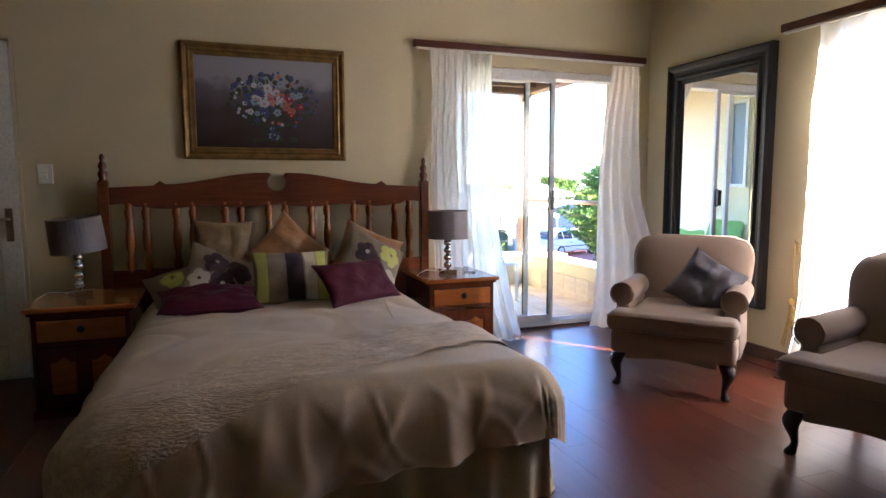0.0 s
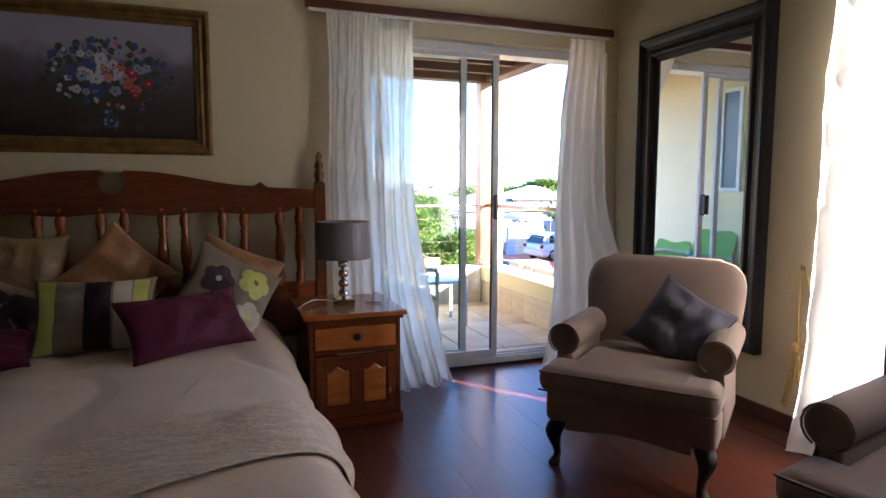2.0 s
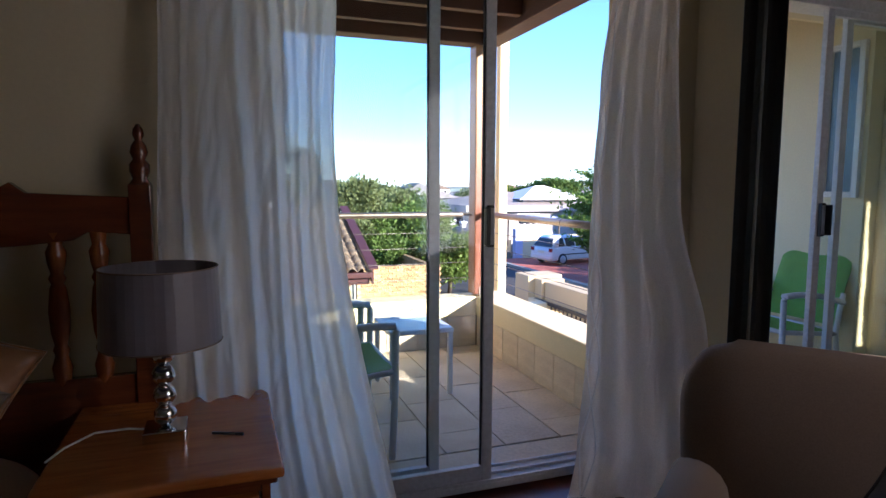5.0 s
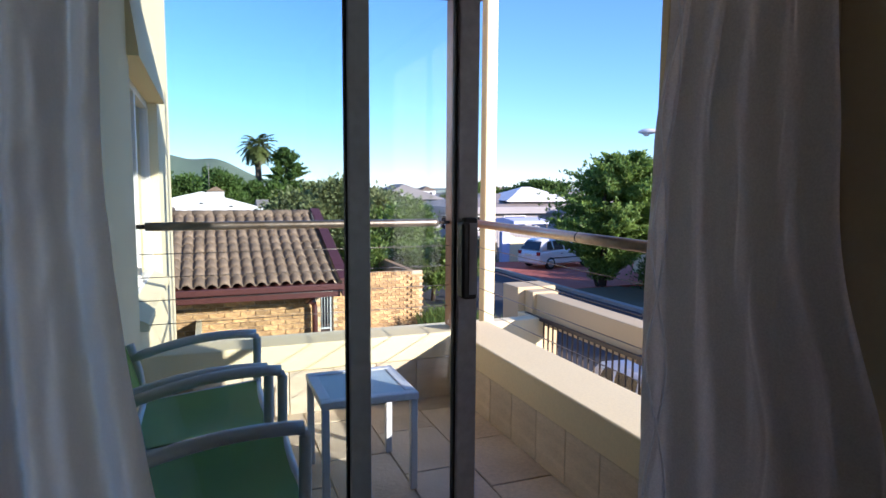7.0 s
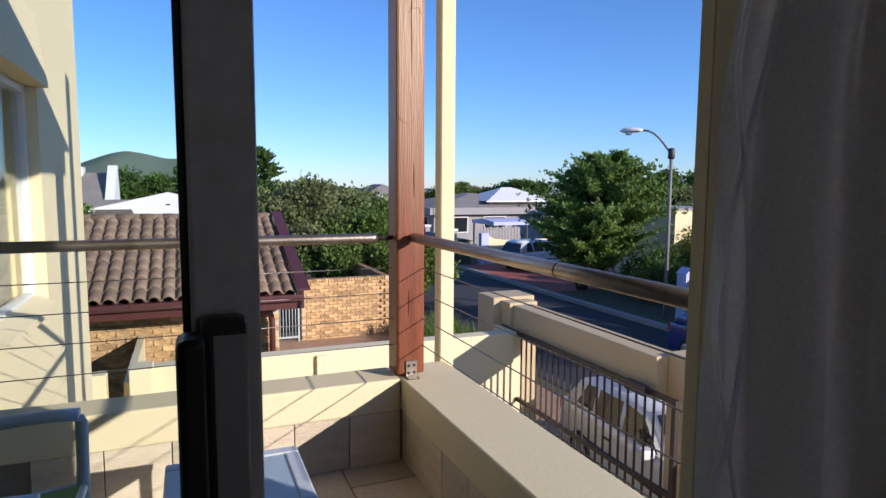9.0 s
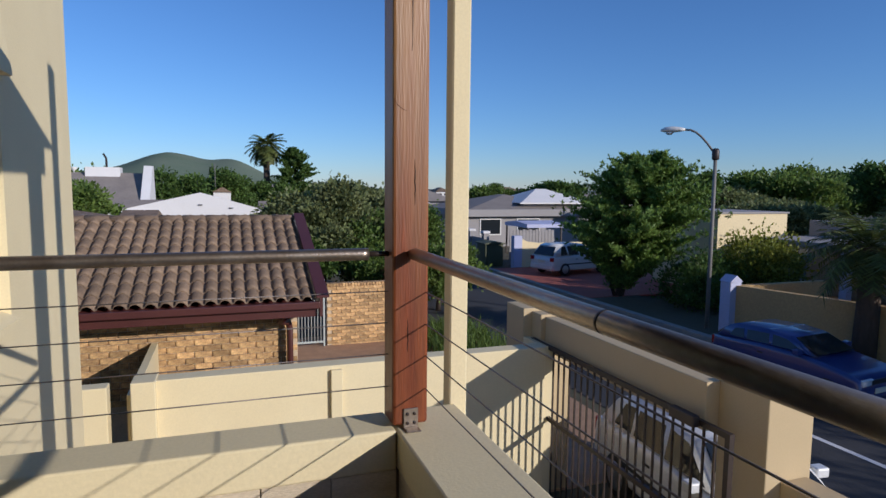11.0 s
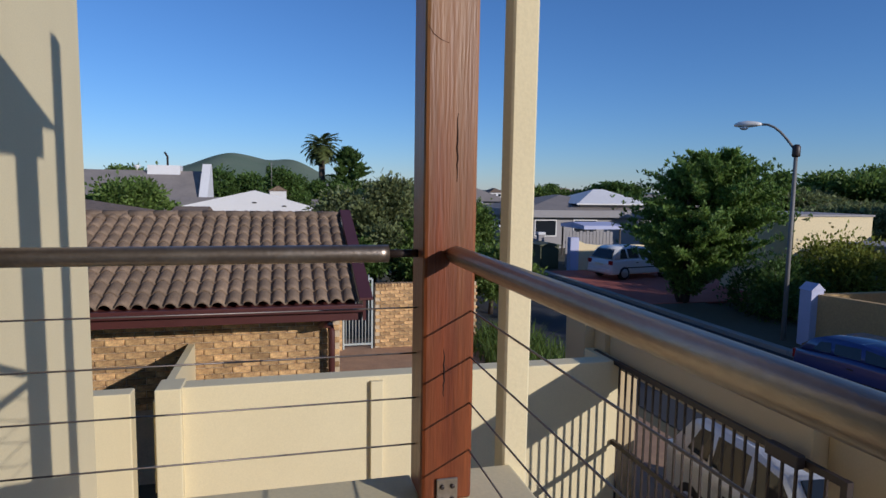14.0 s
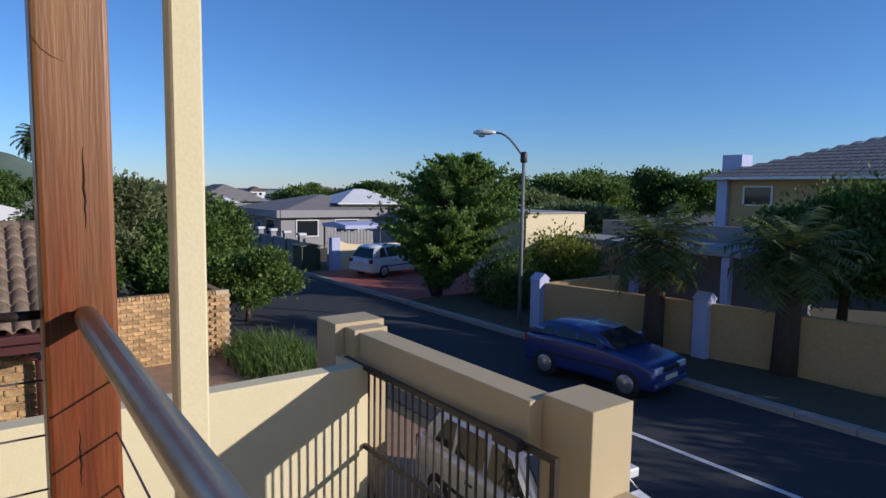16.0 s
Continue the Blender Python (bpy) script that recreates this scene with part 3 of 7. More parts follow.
# ---- balcony ----
def build_balcony():
    structure("balcony_slab", boxed(SIDE_WALL, PAR_X + 0.3, OUT_Y + 0.031, PAR_Y + 0.2, -0.30, -0.04), M_WALL_OUT, "plastered balcony slab", "slab")
    # parapets with a projecting plaster cap
    bm = bmesh.new()
    box(bm, PAR_X + 0.03, PAR_X + 0.27, OUT_Y + 0.032, PAR_Y + 0.18, -2.7, LIP)
    box(bm, PAR_X, PAR_X + 0.29, OUT_Y + 0.032, PAR_Y + 0.20, LIP, PAR_TOP, 0.008)
    box(bm, STUB + 0.032, PAR_X + 0.28, 4.632, OUT_Y + 0.031, -2.7, PAR_TOP - 0.003)
    structure("parapet_east", bm, M_WALL_OUT, "low cream plastered balcony wall with a broad cap", "parapet")
    bm = bmesh.new()
    box(bm, SIDE_WALL, PAR_X + 0.028, PAR_Y + 0.03, PAR_Y + 0.18, -2.7, LIP)
    box(bm, SIDE_WALL, PAR_X - 0.003, PAR_Y, PAR_Y + 0.20, LIP, PAR_TOP, 0.008)
    structure("parapet_north", bm, M_WALL_OUT, "low cream plastered balcony wall with a broad cap", "parapet")
    # the wing of the house beside the balcony, with its window opening
    bm = bmesh.new()
    x0, x1, y0, y1, z0, z1 = SIDE_WALL - 0.26, SIDE_WALL, 6.62, 8.30, 0.55, 1.80
    box(bm, x0, x1, OUT_Y + 0.032, y0, -2.7, 3.3)
    box(bm, x0, x1, y1, SIDE_END, -2.7, 3.3)
    box(bm, x0, x1, y0, y1, -2.7, z0)
    box(bm, x0, x1, y0, y1, z1, 3.3)
    box(bm, -3.0, x0, SIDE_END - 0.26, SIDE_END, -2.7, 3.3)
    structure("wing_wall", bm, M_WALL_OUT, "tall cream rendered house wall beside the balcony", "wall")
    structure("wing_room_back", boxed(x0 - 1.6, x0 - 1.5, OUT_Y + 0.032, SIDE_END - 0.27, -2.7, 3.3), M_CEIL, "pale wall inside the neighbouring room", "wall")
    structure("wing_ceiling", boxed(x0 - 1.6, SIDE_WALL, OUT_Y + 0.032, SIDE_END, 3.303, 3.4), M_CEIL, "flat roof over the wing", "roof")
    hood = bmesh.new()
    prism(hood, [(SIDE_WALL, z1 + 0.42), (SIDE_WALL, z1), (SIDE_WALL + 0.05, z1), (SIDE_WALL + 0.05, z1 + 0.02)], "y", y0 - 0.06, y1 + 0.06)
    structure("window_hood", hood, M_WALL_OUT, "sloping plaster drip hood over the window", "window hood")
    w = thing("window_1", "white aluminium window with a small opening light", "window", kind="structure")
    f = bmesh.new()
    xm = SIDE_WALL - 0.09
    for ya, yb in ((y0, y0 + 0.05), (y1 - 0.05, y1), (7.42, 7.47)):
        box(f, xm - 0.03, xm + 0.03, ya, yb, z0, z1, 0.004)
    for za, zb in ((z0, z0 + 0.05), (z1 - 0.05, z1)):
        for ya, yb in ((y0 + 0.05, 7.42), (7.47, y1 - 0.05)):
            box(f, xm - 0.03, xm + 0.03, ya, yb, za, zb, 0.004)
    part("window_frame", f, M_WHITE, w)
    for ya, yb in ((y0 + 0.045, 7.425), (7.465, y1 - 0.045)):
        p = part("pane", boxed(xm - 0.003, xm + 0.003, ya, yb, z0 + 0.045, z1 - 0.045), M_GLASS, w)
        p.visible_shadow = False
    part("window_sill", prism(bmesh.new(), [(SIDE_WALL - 0.06, z0 + 0.03), (SIDE_WALL + 0.04, z0 - 0.02), (SIDE_WALL + 0.04, z0 - 0.06), (SIDE_WALL - 0.06, z0 - 0.06)], "y", y0 + 0.001, y1 - 0.001), M_WALL_OUT, w)
    part("blind", boxed(xm - 0.10, xm - 0.09, y0, y1, z0, z1), M_CEIL, w)
    # small casement close to the house front, seen in the mirror
    c = thing("window_3", "small white casement with bluish glass on the house wall", "window", kind="structure")
    f = bmesh.new()
    y0, y1, z0, z1 = 4.86, 5.10, 1.16, 2.06
    for ya, yb in ((y0, y0 + 0.035), (y1 - 0.035, y1)):
        box(f, SIDE_WALL + 0.001, SIDE_WALL + 0.030, ya, yb, z0, z1, 0.003)
    for za, zb in ((z0, z0 + 0.035), (z1 - 0.035, z1)):
        box(f, SIDE_WALL + 0.001, SIDE_WALL + 0.030, y0 + 0.0352, y1 - 0.0352, za, zb, 0.003)
    part("window_frame", f, M_WHITE, c)
    part("pane", boxed(SIDE_WALL + 0.002, SIDE_WALL + 0.012, y0 + 0.034, y1 - 0.034, z0 + 0.034, z1 - 0.034), plain("bluish_obscure_glass", (0.16, 0.22, 0.26), 0.18), c)
    # floor tiles
    fl = thing("balcony_floor", "sandy stone tiles laid in a running bond", "floor", kind="structure")
    part("grout_bed", boxed(SIDE_WALL + 0.002, PAR_X + 0.029, OUT_Y + 0.033, PAR_Y + 0.029, -0.039, -0.009), M_GROUT, fl)
    part("doorstep", boxed(DX0 + 0.002, DX1 - 0.002, DOOR_Y + 0.072, OUT_Y + 0.031, -0.2, -0.004, 0.003), M_BALC, fl)
    tw, tl = 0.30, 0.45
    me = mesh_of("tile", boxed(-tw / 2 + 0.003, tw / 2 - 0.003, -tl / 2 + 0.003, tl / 2 - 0.003, -0.009, 0.0, 0.0025, 1), M_BALC)
    i, x = 0, PAR_X + 0.029 - tw / 2
    while x > SIDE_WALL - 0.1:
        y = OUT_Y - 0.2 + (i % 2) * 0.22
        while y < PAR_Y:
            ya, yb = max(y, OUT_Y + 0.034), min(y + tl, PAR_Y + 0.028)
            xa, xb = max(x - tw / 2, SIDE_WALL + 0.003), x + tw / 2
            if yb - ya > 0.05 and xb - xa > 0.05:
                piece("tile", me, fl, Matrix.Translation(((xa + xb) / 2, (ya + yb) / 2, RNG.uniform(-0.0012, 0.0012))) @ Matrix.Diagonal(((xb - xa) / tw, (yb - ya) / tl, 1, 1)))
            y += tl
        x -= tw
        i += 1
    # upright stone tiles on the inner sides of the parapets
    cl = thing("parapet_tiles", "cream travertine tiles facing the low balcony walls", "wall tiles", kind="structure")
    part("tile_bed", box(boxed(PAR_X + 0.018, PAR_X + 0.0295, OUT_Y + 0.033, PAR_Y + 0.017, 0.0, LIP - 0.001), SIDE_WALL + 0.002, PAR_X + 0.0175, PAR_Y + 0.018, PAR_Y + 0.0295, 0.0, LIP - 0.001), M_GROUT, cl)
    h, w_ = LIP - 0.002, 0.235
    me = mesh_of("tile", boxed(-0.005, 0.005, -w_ / 2 + 0.002, w_ / 2 - 0.002, 0.001, h, 0.002, 1), M_TRAV)
    y = PAR_Y + 0.015 - w_ / 2
    while y - w_ / 2 > OUT_Y + 0.03:
        piece("tile", me, cl, Matrix.Translation((PAR_X + 0.0125 + RNG.uniform(-0.001, 0.001), y, 0)))
        y -= w_
    x = PAR_X - w_ / 2
    while x - w_ / 2 > SIDE_WALL:
        piece("tile", me, cl, Matrix.Translation((x, PAR_Y + 0.0125, 0)) @ pose(0, 0, 0, 0, 0, 90))
        x -= w_


M_KNOT = plain("dark_knot", (0.10, 0.03, 0.013), 0.7)


def build_posts_and_rails():
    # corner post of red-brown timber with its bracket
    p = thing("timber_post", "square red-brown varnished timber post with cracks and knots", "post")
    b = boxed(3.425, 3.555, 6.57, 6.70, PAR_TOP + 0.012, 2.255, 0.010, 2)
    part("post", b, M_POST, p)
    m_crack = plain("deep_crack", (0.03, 0.012, 0.006), 0.9)
    for z0, z1, xo in ((1.70, 2.24, 0.0), (1.18, 1.34, 0.012), (0.66, 0.78, -0.012)):
        pts = [(3.491 + xo + 0.004 * noise.noise((k * 0.9, z0, 1.0)), 6.5699, z0 + (z1 - z0) * k / 12) for k in range(13)]
        part("crack", tube(bmesh.new(), pts, [0.0006 + 0.0018 * math.sin(math.pi * k / 12) for k in range(13)], 5), m_crack, p)
    for pts in ([(3.427, 1.540), (3.440, 1.518), (3.458, 1.505), (3.478, 1.498)], [(3.478, 1.965), (3.497, 1.985), (3.523, 1.99), (3.535, 1.96)], [(3.505, 2.05), (3.522, 2.062), (3.53, 2.04)], [(3.47, 0.72), (3.485, 0.735), (3.497, 0.715)]):
        part("knot_ring", tube(bmesh.new(), [(x, 6.5698, z) for x, z in pts], [0.0004] + [0.0010] * (len(pts) - 2) + [0.0004], 5), M_KNOT, p)
    br = bmesh.new()
    box(br, 3.463, 3.517, 6.562, 6.568, PAR_TOP + 0.002, PAR_TOP + 0.075, 0.002, 1)
    box(br, 3.463, 3.517, 6.52, 6.561, PAR_TOP + 0.001, PAR_TOP + 0.006, 0.002, 1)
    bk = part("bracket", br, M_STEEL, p, "rusty galvanised foot bracket")
    for x in (3.477, 3.503):
        for z in (0.022, 0.055):
            bt = bmesh.new()
            lathe(bt, [(0.006, 0), (0.006, 0.004), (0.003, 0.006)], 0, 0, 8)
            for v in bt.verts:
                v.co = Vector((x + v.co.x, 6.562 - v.co.z, PAR_TOP + z + v.co.y))
            part("bolt", bt, M_IRON, bk)
    q = thing("outer_post", "slim cream painted post standing outside the corner", "post")
    part("post", boxed(3.71, 3.785, 6.765, 6.84, -2.7, 3.05, 0.006, 1), M_WALL_OUT, q)
    # pergola over the balcony
    pg = thing("pergola", "dark stained timber pergola over the balcony", "pergola")
    part("beam", boxed(SIDE_WALL + 0.002, 3.62, 6.56, 6.71, 2.258, 2.47, 0.008), M_PERGOLA, pg)
    part("beam", boxed(3.47, 3.62, OUT_Y + 0.032, 6.558, 2.258, 2.47, 0.008), M_PERGOLA, pg)
    for i in range(4):
        y = OUT_Y + 0.28 + i * 0.42
        part("rafter", boxed(SIDE_WALL + 0.002, 3.468, y, y + 0.06, 2.30, 2.46, 0.006), M_PERGOLA, pg)
    part("roof_sheet", boxed(SIDE_WALL + 0.002, 3.70, OUT_Y + 0.032, 6.80, 2.473, 2.50), M_PERGOLA, pg)
    # steel hand rails and cables
    r = thing("balcony_railing", "weathered stainless steel tube railing with thin wires", "railing")
    rz = 1.01
    part("handrail", tube(bmesh.new(), [(3.495, OUT_Y + 0.034, rz), (3.495, 5.40, rz), (3.495, 5.41, rz), (3.495, 6.535, rz)], 0.0215, 20), M_STEEL, r)
    part("coupling", tube(bmesh.new(), [(3.495, 5.410, rz), (3.495, 5.418, rz)], 0.0220, 20), M_IRON, r)
    part("end_cap", tube(bmesh.new(), [(3.495, 6.536, rz), (3.495, 6.569, rz)], 0.016, 14), M_STEEL, r, "bright end pin")
    part("handrail", tube(bmesh.new(), [(SIDE_WALL + 0.04, 6.635, rz - 0.005), (2.2, 6.635, rz - 0.005), (3.33, 6.635, rz - 0.005), (3.352, 6.635, rz - 0.005)], 0.0215, 20), M_STEEL, r)
    part("end_pin", tube(bmesh.new(), [(3.353, 6.635, rz - 0.005), (3.424, 6.635, rz - 0.005)], 0.010, 10), M_IRON, r)
    part("end_pin", tube(bmesh.new(), [(SIDE_WALL + 0.001, 6.635, rz - 0.005), (SIDE_WALL + 0.039, 6.635, rz - 0.005)], 0.012, 10), M_IRON, r)
    for z in (0.52, 0.64, 0.755, 0.87):
        part("wire", tube(bmesh.new(), [(SIDE_WALL + 0.001, 6.635, z), (3.424, 6.635, z)], 0.0022, 6), M_CABLE, r)
        part("wire", tube(bmesh.new(), [(3.545, OUT_Y + 0.032, z), (3.545, 6.569, z)], 0.0022, 6), M_CABLE, r)


# ---- ground, street ----
def ground_sheet(name, x0, x1, y0, y1, z, m, label, category, step=None):
    return structure(name, boxed(x0, x1, y0, y1, z - 0.06, z), m, label, category)


def build_ground():
    structure("ground", boxed(-2500, 2500, -600, 2500, GROUND - 1.0, GROUND), M_EARTH, "dry grassy ground reaching to the horizon", "ground")
    ground_sheet("road", 9.3, 14.75, -60, 38, GROUND + 0.012, M_ASPHALT, "dark asphalt street in shade", "road")
    ground_sheet("side_road", -20, 9.29, 20.9, 26.0, GROUND + 0.012, M_ASPHALT, "dark asphalt side road", "road")
    ground_sheet("driveway", 3.6, 9.0, 11.25, 20.6, GROUND + 0.008, M_BROWNPAVE, "brown brick paved driveway", "driveway")
    ground_sheet("red_driveway", 15.02, 24.0, 23.2, 31.6, GROUND + 0.10, M_REDPAVE, "red brick paved driveway across the street", "driveway")
    ground_sheet("yard", 0.0, 6.4, 6.9, 10.7, GROUND + 0.008, M_BROWNPAVE, "brown brick paved yard below the balcony", "yard")
    kerb = thing("kerb", "pale concrete kerb along the far side of the street", "kerb", kind="structure")
    me = mesh_of("kerb_stone", boxed(0, 0.26, 0.005, 0.995, GROUND - 0.05, GROUND + 0.13, 0.02, 2), M_PAVE)
    for i in range(70):
        piece("kerb_stone", me, kerb, Matrix.Translation((14.76, -30 + i, 0)))
    structure("pavement", boxed(15.03, 17.2, -30, 23.15, GROUND - 0.02, GROUND + 0.09), M_EARTH, "rough grassy verge beside the street", "verge")
    structure("road_line", boxed(11.70, 11.80, -25, 11.6, GROUND + 0.012, GROUND + 0.016), M_WHITEWALL, "thin white painted line on the street", "road marking")
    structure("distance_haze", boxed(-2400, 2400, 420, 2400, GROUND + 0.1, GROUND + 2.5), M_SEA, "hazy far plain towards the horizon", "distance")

    def hill(u, v):
        x = -640 + u * 1180
        rise = 79 * math.exp(-((x + 107) / 88) ** 2) + 60 * math.exp(-((x - 25) / 72) ** 2) + 44 * math.exp(-((x + 260) / 150) ** 2) + 20 * math.exp(-((x - 150) / 170) ** 2)
        rise *= 0.84
        k = math.sin(math.pi * v / 2)
        return (x, 1100 + v * 500, GROUND + rise * k + 2.0 * noise.noise((x / 40, v * 6, 0)) * k)
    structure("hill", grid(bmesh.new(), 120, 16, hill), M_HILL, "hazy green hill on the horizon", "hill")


def build_garden_walls():
    # wall at the bottom of the yard
    bm = bmesh.new()
    box(bm, 2.02, 6.50, 10.95, 11.17, GROUND, -0.66, 0.01)
    box(bm, 1.98, 2.20, 10.87, 11.20, GROUND, -0.645, 0.01)
    box(bm, 3.90, 4.02, 10.90, 10.948, GROUND, -0.70, 0.006)
    structure("garden_wall", bm, M_WALL_OUT, "cream plastered garden wall", "garden wall")
    structure("garden_wall_end", boxed(-0.6, 1.76, 10.99, 11.17, GROUND, -0.70, 0.01), M_WALL_OUT, "cream plastered garden wall section", "garden wall")
    structure("wall_fin", boxed(1.90, 1.98, 11.21, 13.40, -1.75, -0.86), M_WALL_OUT, "short grey plaster wall joining the brick house", "garden wall")
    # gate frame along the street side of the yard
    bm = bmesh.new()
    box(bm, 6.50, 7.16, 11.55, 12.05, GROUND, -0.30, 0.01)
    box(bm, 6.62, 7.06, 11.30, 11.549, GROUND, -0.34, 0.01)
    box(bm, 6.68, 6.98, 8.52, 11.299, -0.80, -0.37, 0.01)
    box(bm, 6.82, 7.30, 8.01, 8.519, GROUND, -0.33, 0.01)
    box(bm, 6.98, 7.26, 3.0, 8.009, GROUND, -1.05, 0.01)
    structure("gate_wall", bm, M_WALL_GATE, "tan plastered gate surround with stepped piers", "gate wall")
    structure("garden_wall_corner", boxed(6.505, 6.64, 11.0, 11.548, GROUND, -0.67), M_WALL_OUT, "short cream wall joining the gate pier", "garden wall")
    g = thing("driveway_gate", "dark brown iron bar gate", "gate")
    f = bmesh.new()
    x = 6.585
    for y in (8.15, 11.42):
        box(f, x - 0.025, x + 0.025, y - 0.025, y + 0.025, GROUND + 0.05, -0.66)
    for z in (-0.685, -1.58, GROUND + 0.12):
        box(f, x - 0.02, x + 0.02, 8.176, 11.394, z - 0.025, z + 0.025)
    part("gate_frame", f, M_IRON, g)
    me = mesh_of("bar", boxed(-0.009, 0.009, -0.009, 0.009, GROUND + 0.15, -0.712), M_IRON)
    for i in range(25):
        y = 8.176 + (i + 1) * 3.218 / 26
        piece("bar", me, g, Matrix.Translation((x, y, 0)))
    part("motor_box", boxed(6.49, 6.56, 8.45, 8.75, -0.72, -0.62, 0.01), M_IRON, g)


def build_brick_house():
    h = thing("brick_house", "low yellow-brown brick house with a brown tiled roof", "house")
    part("inner_wall", boxed(-4.0, 3.82, 13.44, 13.6, GROUND, -0.32), M_MORTAR, h)
    part("inner_wall", boxed(3.62, 3.82, 13.61, 18.2, GROUND, -0.32), M_MORTAR, h)
    ex, ey, ez, ry, rz = 4.03, 12.86, -0.30, 15.62, 0.66
    slope = (rz - ez) / (ry - ey)
    part("roof_deck", prism(bmesh.new(), [(ey, ez - 0.05), (ry, rz - 0.05), (2 * ry - ey, ez - 0.05), (2 * ry - ey, ez - 0.09), (ry, rz - 0.09), (ey, ez - 0.09)], "x", -4.2, ex - 0.06), M_FASCIA, h)
    part("fascia", boxed(-4.2, ex, ey - 0.03, ey - 0.005, ez - 0.21, ez - 0.015, 0.004), M_FASCIA, h, "maroon fascia board")
    part("gutter", boxed(-4.2, ex + 0.02, ey - 0.12, ey - 0.031, ez - 0.09, ez + 0.005, 0.012), M_FASCIA, h)
    vg = bmesh.new()
    prism(vg, [(ey - 0.1, ez - 0.20), (ey - 0.1, ez + 0.05), (ry, rz + 0.09), (2 * ry - ey, ez + 0.05), (2 * ry - ey, ez - 0.20), (ry, rz - 0.16)], "x", ex + 0.021, ex + 0.06)
    part("verge_cap", prism(bmesh.new(), [(ey - 0.1, ez + 0.055), (ey - 0.1, ez + 0.085), (ry, rz + 0.125), (ry, rz + 0.095)], "x", ex - 0.02, ex + 0.15), M_FASCIA, h, "maroon verge capping")
    part("barge_board", vg, M_FASCIA, h, "maroon barge board")
    part("soffit", boxed(-4.2, ex, ey - 0.004, 13.44, ez - 0.21, ez - 0.17), M_FASCIA, h)
    part("downpipe", tube(bmesh.new(), [(3.70, 12.93, ez - 0.15), (3.55, 13.1, ez - 0.32), (3.68, 13.29, ez - 0.36), (3.70, 13.29, ez - 0.45), (3.70, 13.29, GROUND)], 0.045, 10), M_FASCIA, h, "maroon downpipe")
    # roof tiles, each a double roll
    tw, tl = 0.176, 0.30
    rows = 10
    ang = math.degrees(math.atan(slope))

    def tile_mesh():
        bm = bmesh.new()
        nu = 14
        prof = []
        for i in range(nu + 1):
            u = i / nu
            prof.append((u * tw, 0.012 + 0.052 * max(0.0, math.sin(math.pi * u / 0.74)) ** 0.55 if u < 0.74 else 0.012 - 0.010 * math.sin(math.pi * (u - 0.74) / 0.26)))
        for v0, v1, lift in ((0.0, tl * 1.16, 0.0),):
            a = [bm.verts.new((x, v0, z + 0.020)) for x, z in prof]
            b = [bm.verts.new((x, v1, z)) for x, z in prof]
            c = [bm.verts.new((x, v0, z + 0.006)) for x, z in prof]
            for i in range(nu):
                bm.faces.new((a[i], a[i + 1], b[i + 1], b[i])).smooth = True
                bm.faces.new((c[i], c[i + 1], a[i + 1], a[i]))
        return mesh_of("roof_tile", bm, M_ROOFTILE)
    me = tile_mesh()
    for j in range(rows):
        for i in range(25):
            x = ex - 0.02 - tw * (i + 1)
            d = j * tl
            piece("roof_tile", me, h, Matrix.Translation((x, ey + d * math.cos(radians(ang)), ez + d * math.sin(radians(ang)) + RNG.uniform(-0.003, 0.003))) @ pose(0, 0, 0, ang, 0, RNG.uniform(-0.5, 0.5)))
    rb = bmesh.new()
    for i in range(14):
        tube(rb, [(ex - 0.02 - i * 0.36, ry, rz + 0.01), (ex - 0.39 - i * 0.36, ry, rz + 0.02)], 0.085, 10)
    part("ridge_tiles", rb, M_ROOFTILE, h)
    # bricks of the wall that shows over the garden wall
    bl, bh = 0.232, 0.085
    me = mesh_of("brick", boxed(-bl / 2 + 0.006, bl / 2 - 0.006, 0, 0.03, 0.006, bh - 0.005, 0.004, 1), M_BRICK)
    for j in range(14):
        for i in range(17):
            x = 3.82 - bl / 2 - i * bl - (j % 2) * bl / 2
            z = -0.52 - bh * (j + 1)
            piece("brick", me, h, Matrix.Translation((x, 13.418 + RNG.uniform(-0.003, 0.003), z)) @ pose(0, 0, 0, 0, RNG.uniform(-0.4, 0.4), 0))
    # steel pedestrian gate
    g = thing("side_gate", "pale grey-green steel bar gate", "gate")
    f = bmesh.new()
    gy = 19.6
    for z in (GROUND + 0.1, -1.35, -1.02):
        box(f, 4.42, 5.12, gy - 0.02, gy + 0.02, z, z + 0.045)
    for x in (4.42, 5.10):
        box(f, x, x + 0.04, gy - 0.022, gy + 0.022, GROUND, -1.0)
    part("gate_frame", f, M_GALV, g)
    me = mesh_of("bar", tube(bmesh.new(), [(0, 0, GROUND + 0.1), (0, 0, -0.9)], 0.013, 6), M_GALV)
    for i in range(8):
        piece("bar", me, g, Matrix.Translation((4.50 + i * 0.077, gy, 0)))
    # brick wall beside the gate
    w = thing("brick_garden_wall", "yellow-brown face brick garden wall", "garden wall", kind="structure")
    wy = 19.6
    part("core", boxed(5.20, 7.72, wy + 0.02, wy + 0.22, GROUND, -1.215), M_MORTAR, w)
    part("pier_core", boxed(7.42, 7.72, wy - 0.03, wy + 0.019, GROUND, -1.12), M_MORTAR, w)
    me = mesh_of("brick", boxed(-bl / 2 + 0.006, bl / 2 - 0.006, 0, 0.03, 0.006, bh - 0.005, 0.004, 1), M_BRICK)
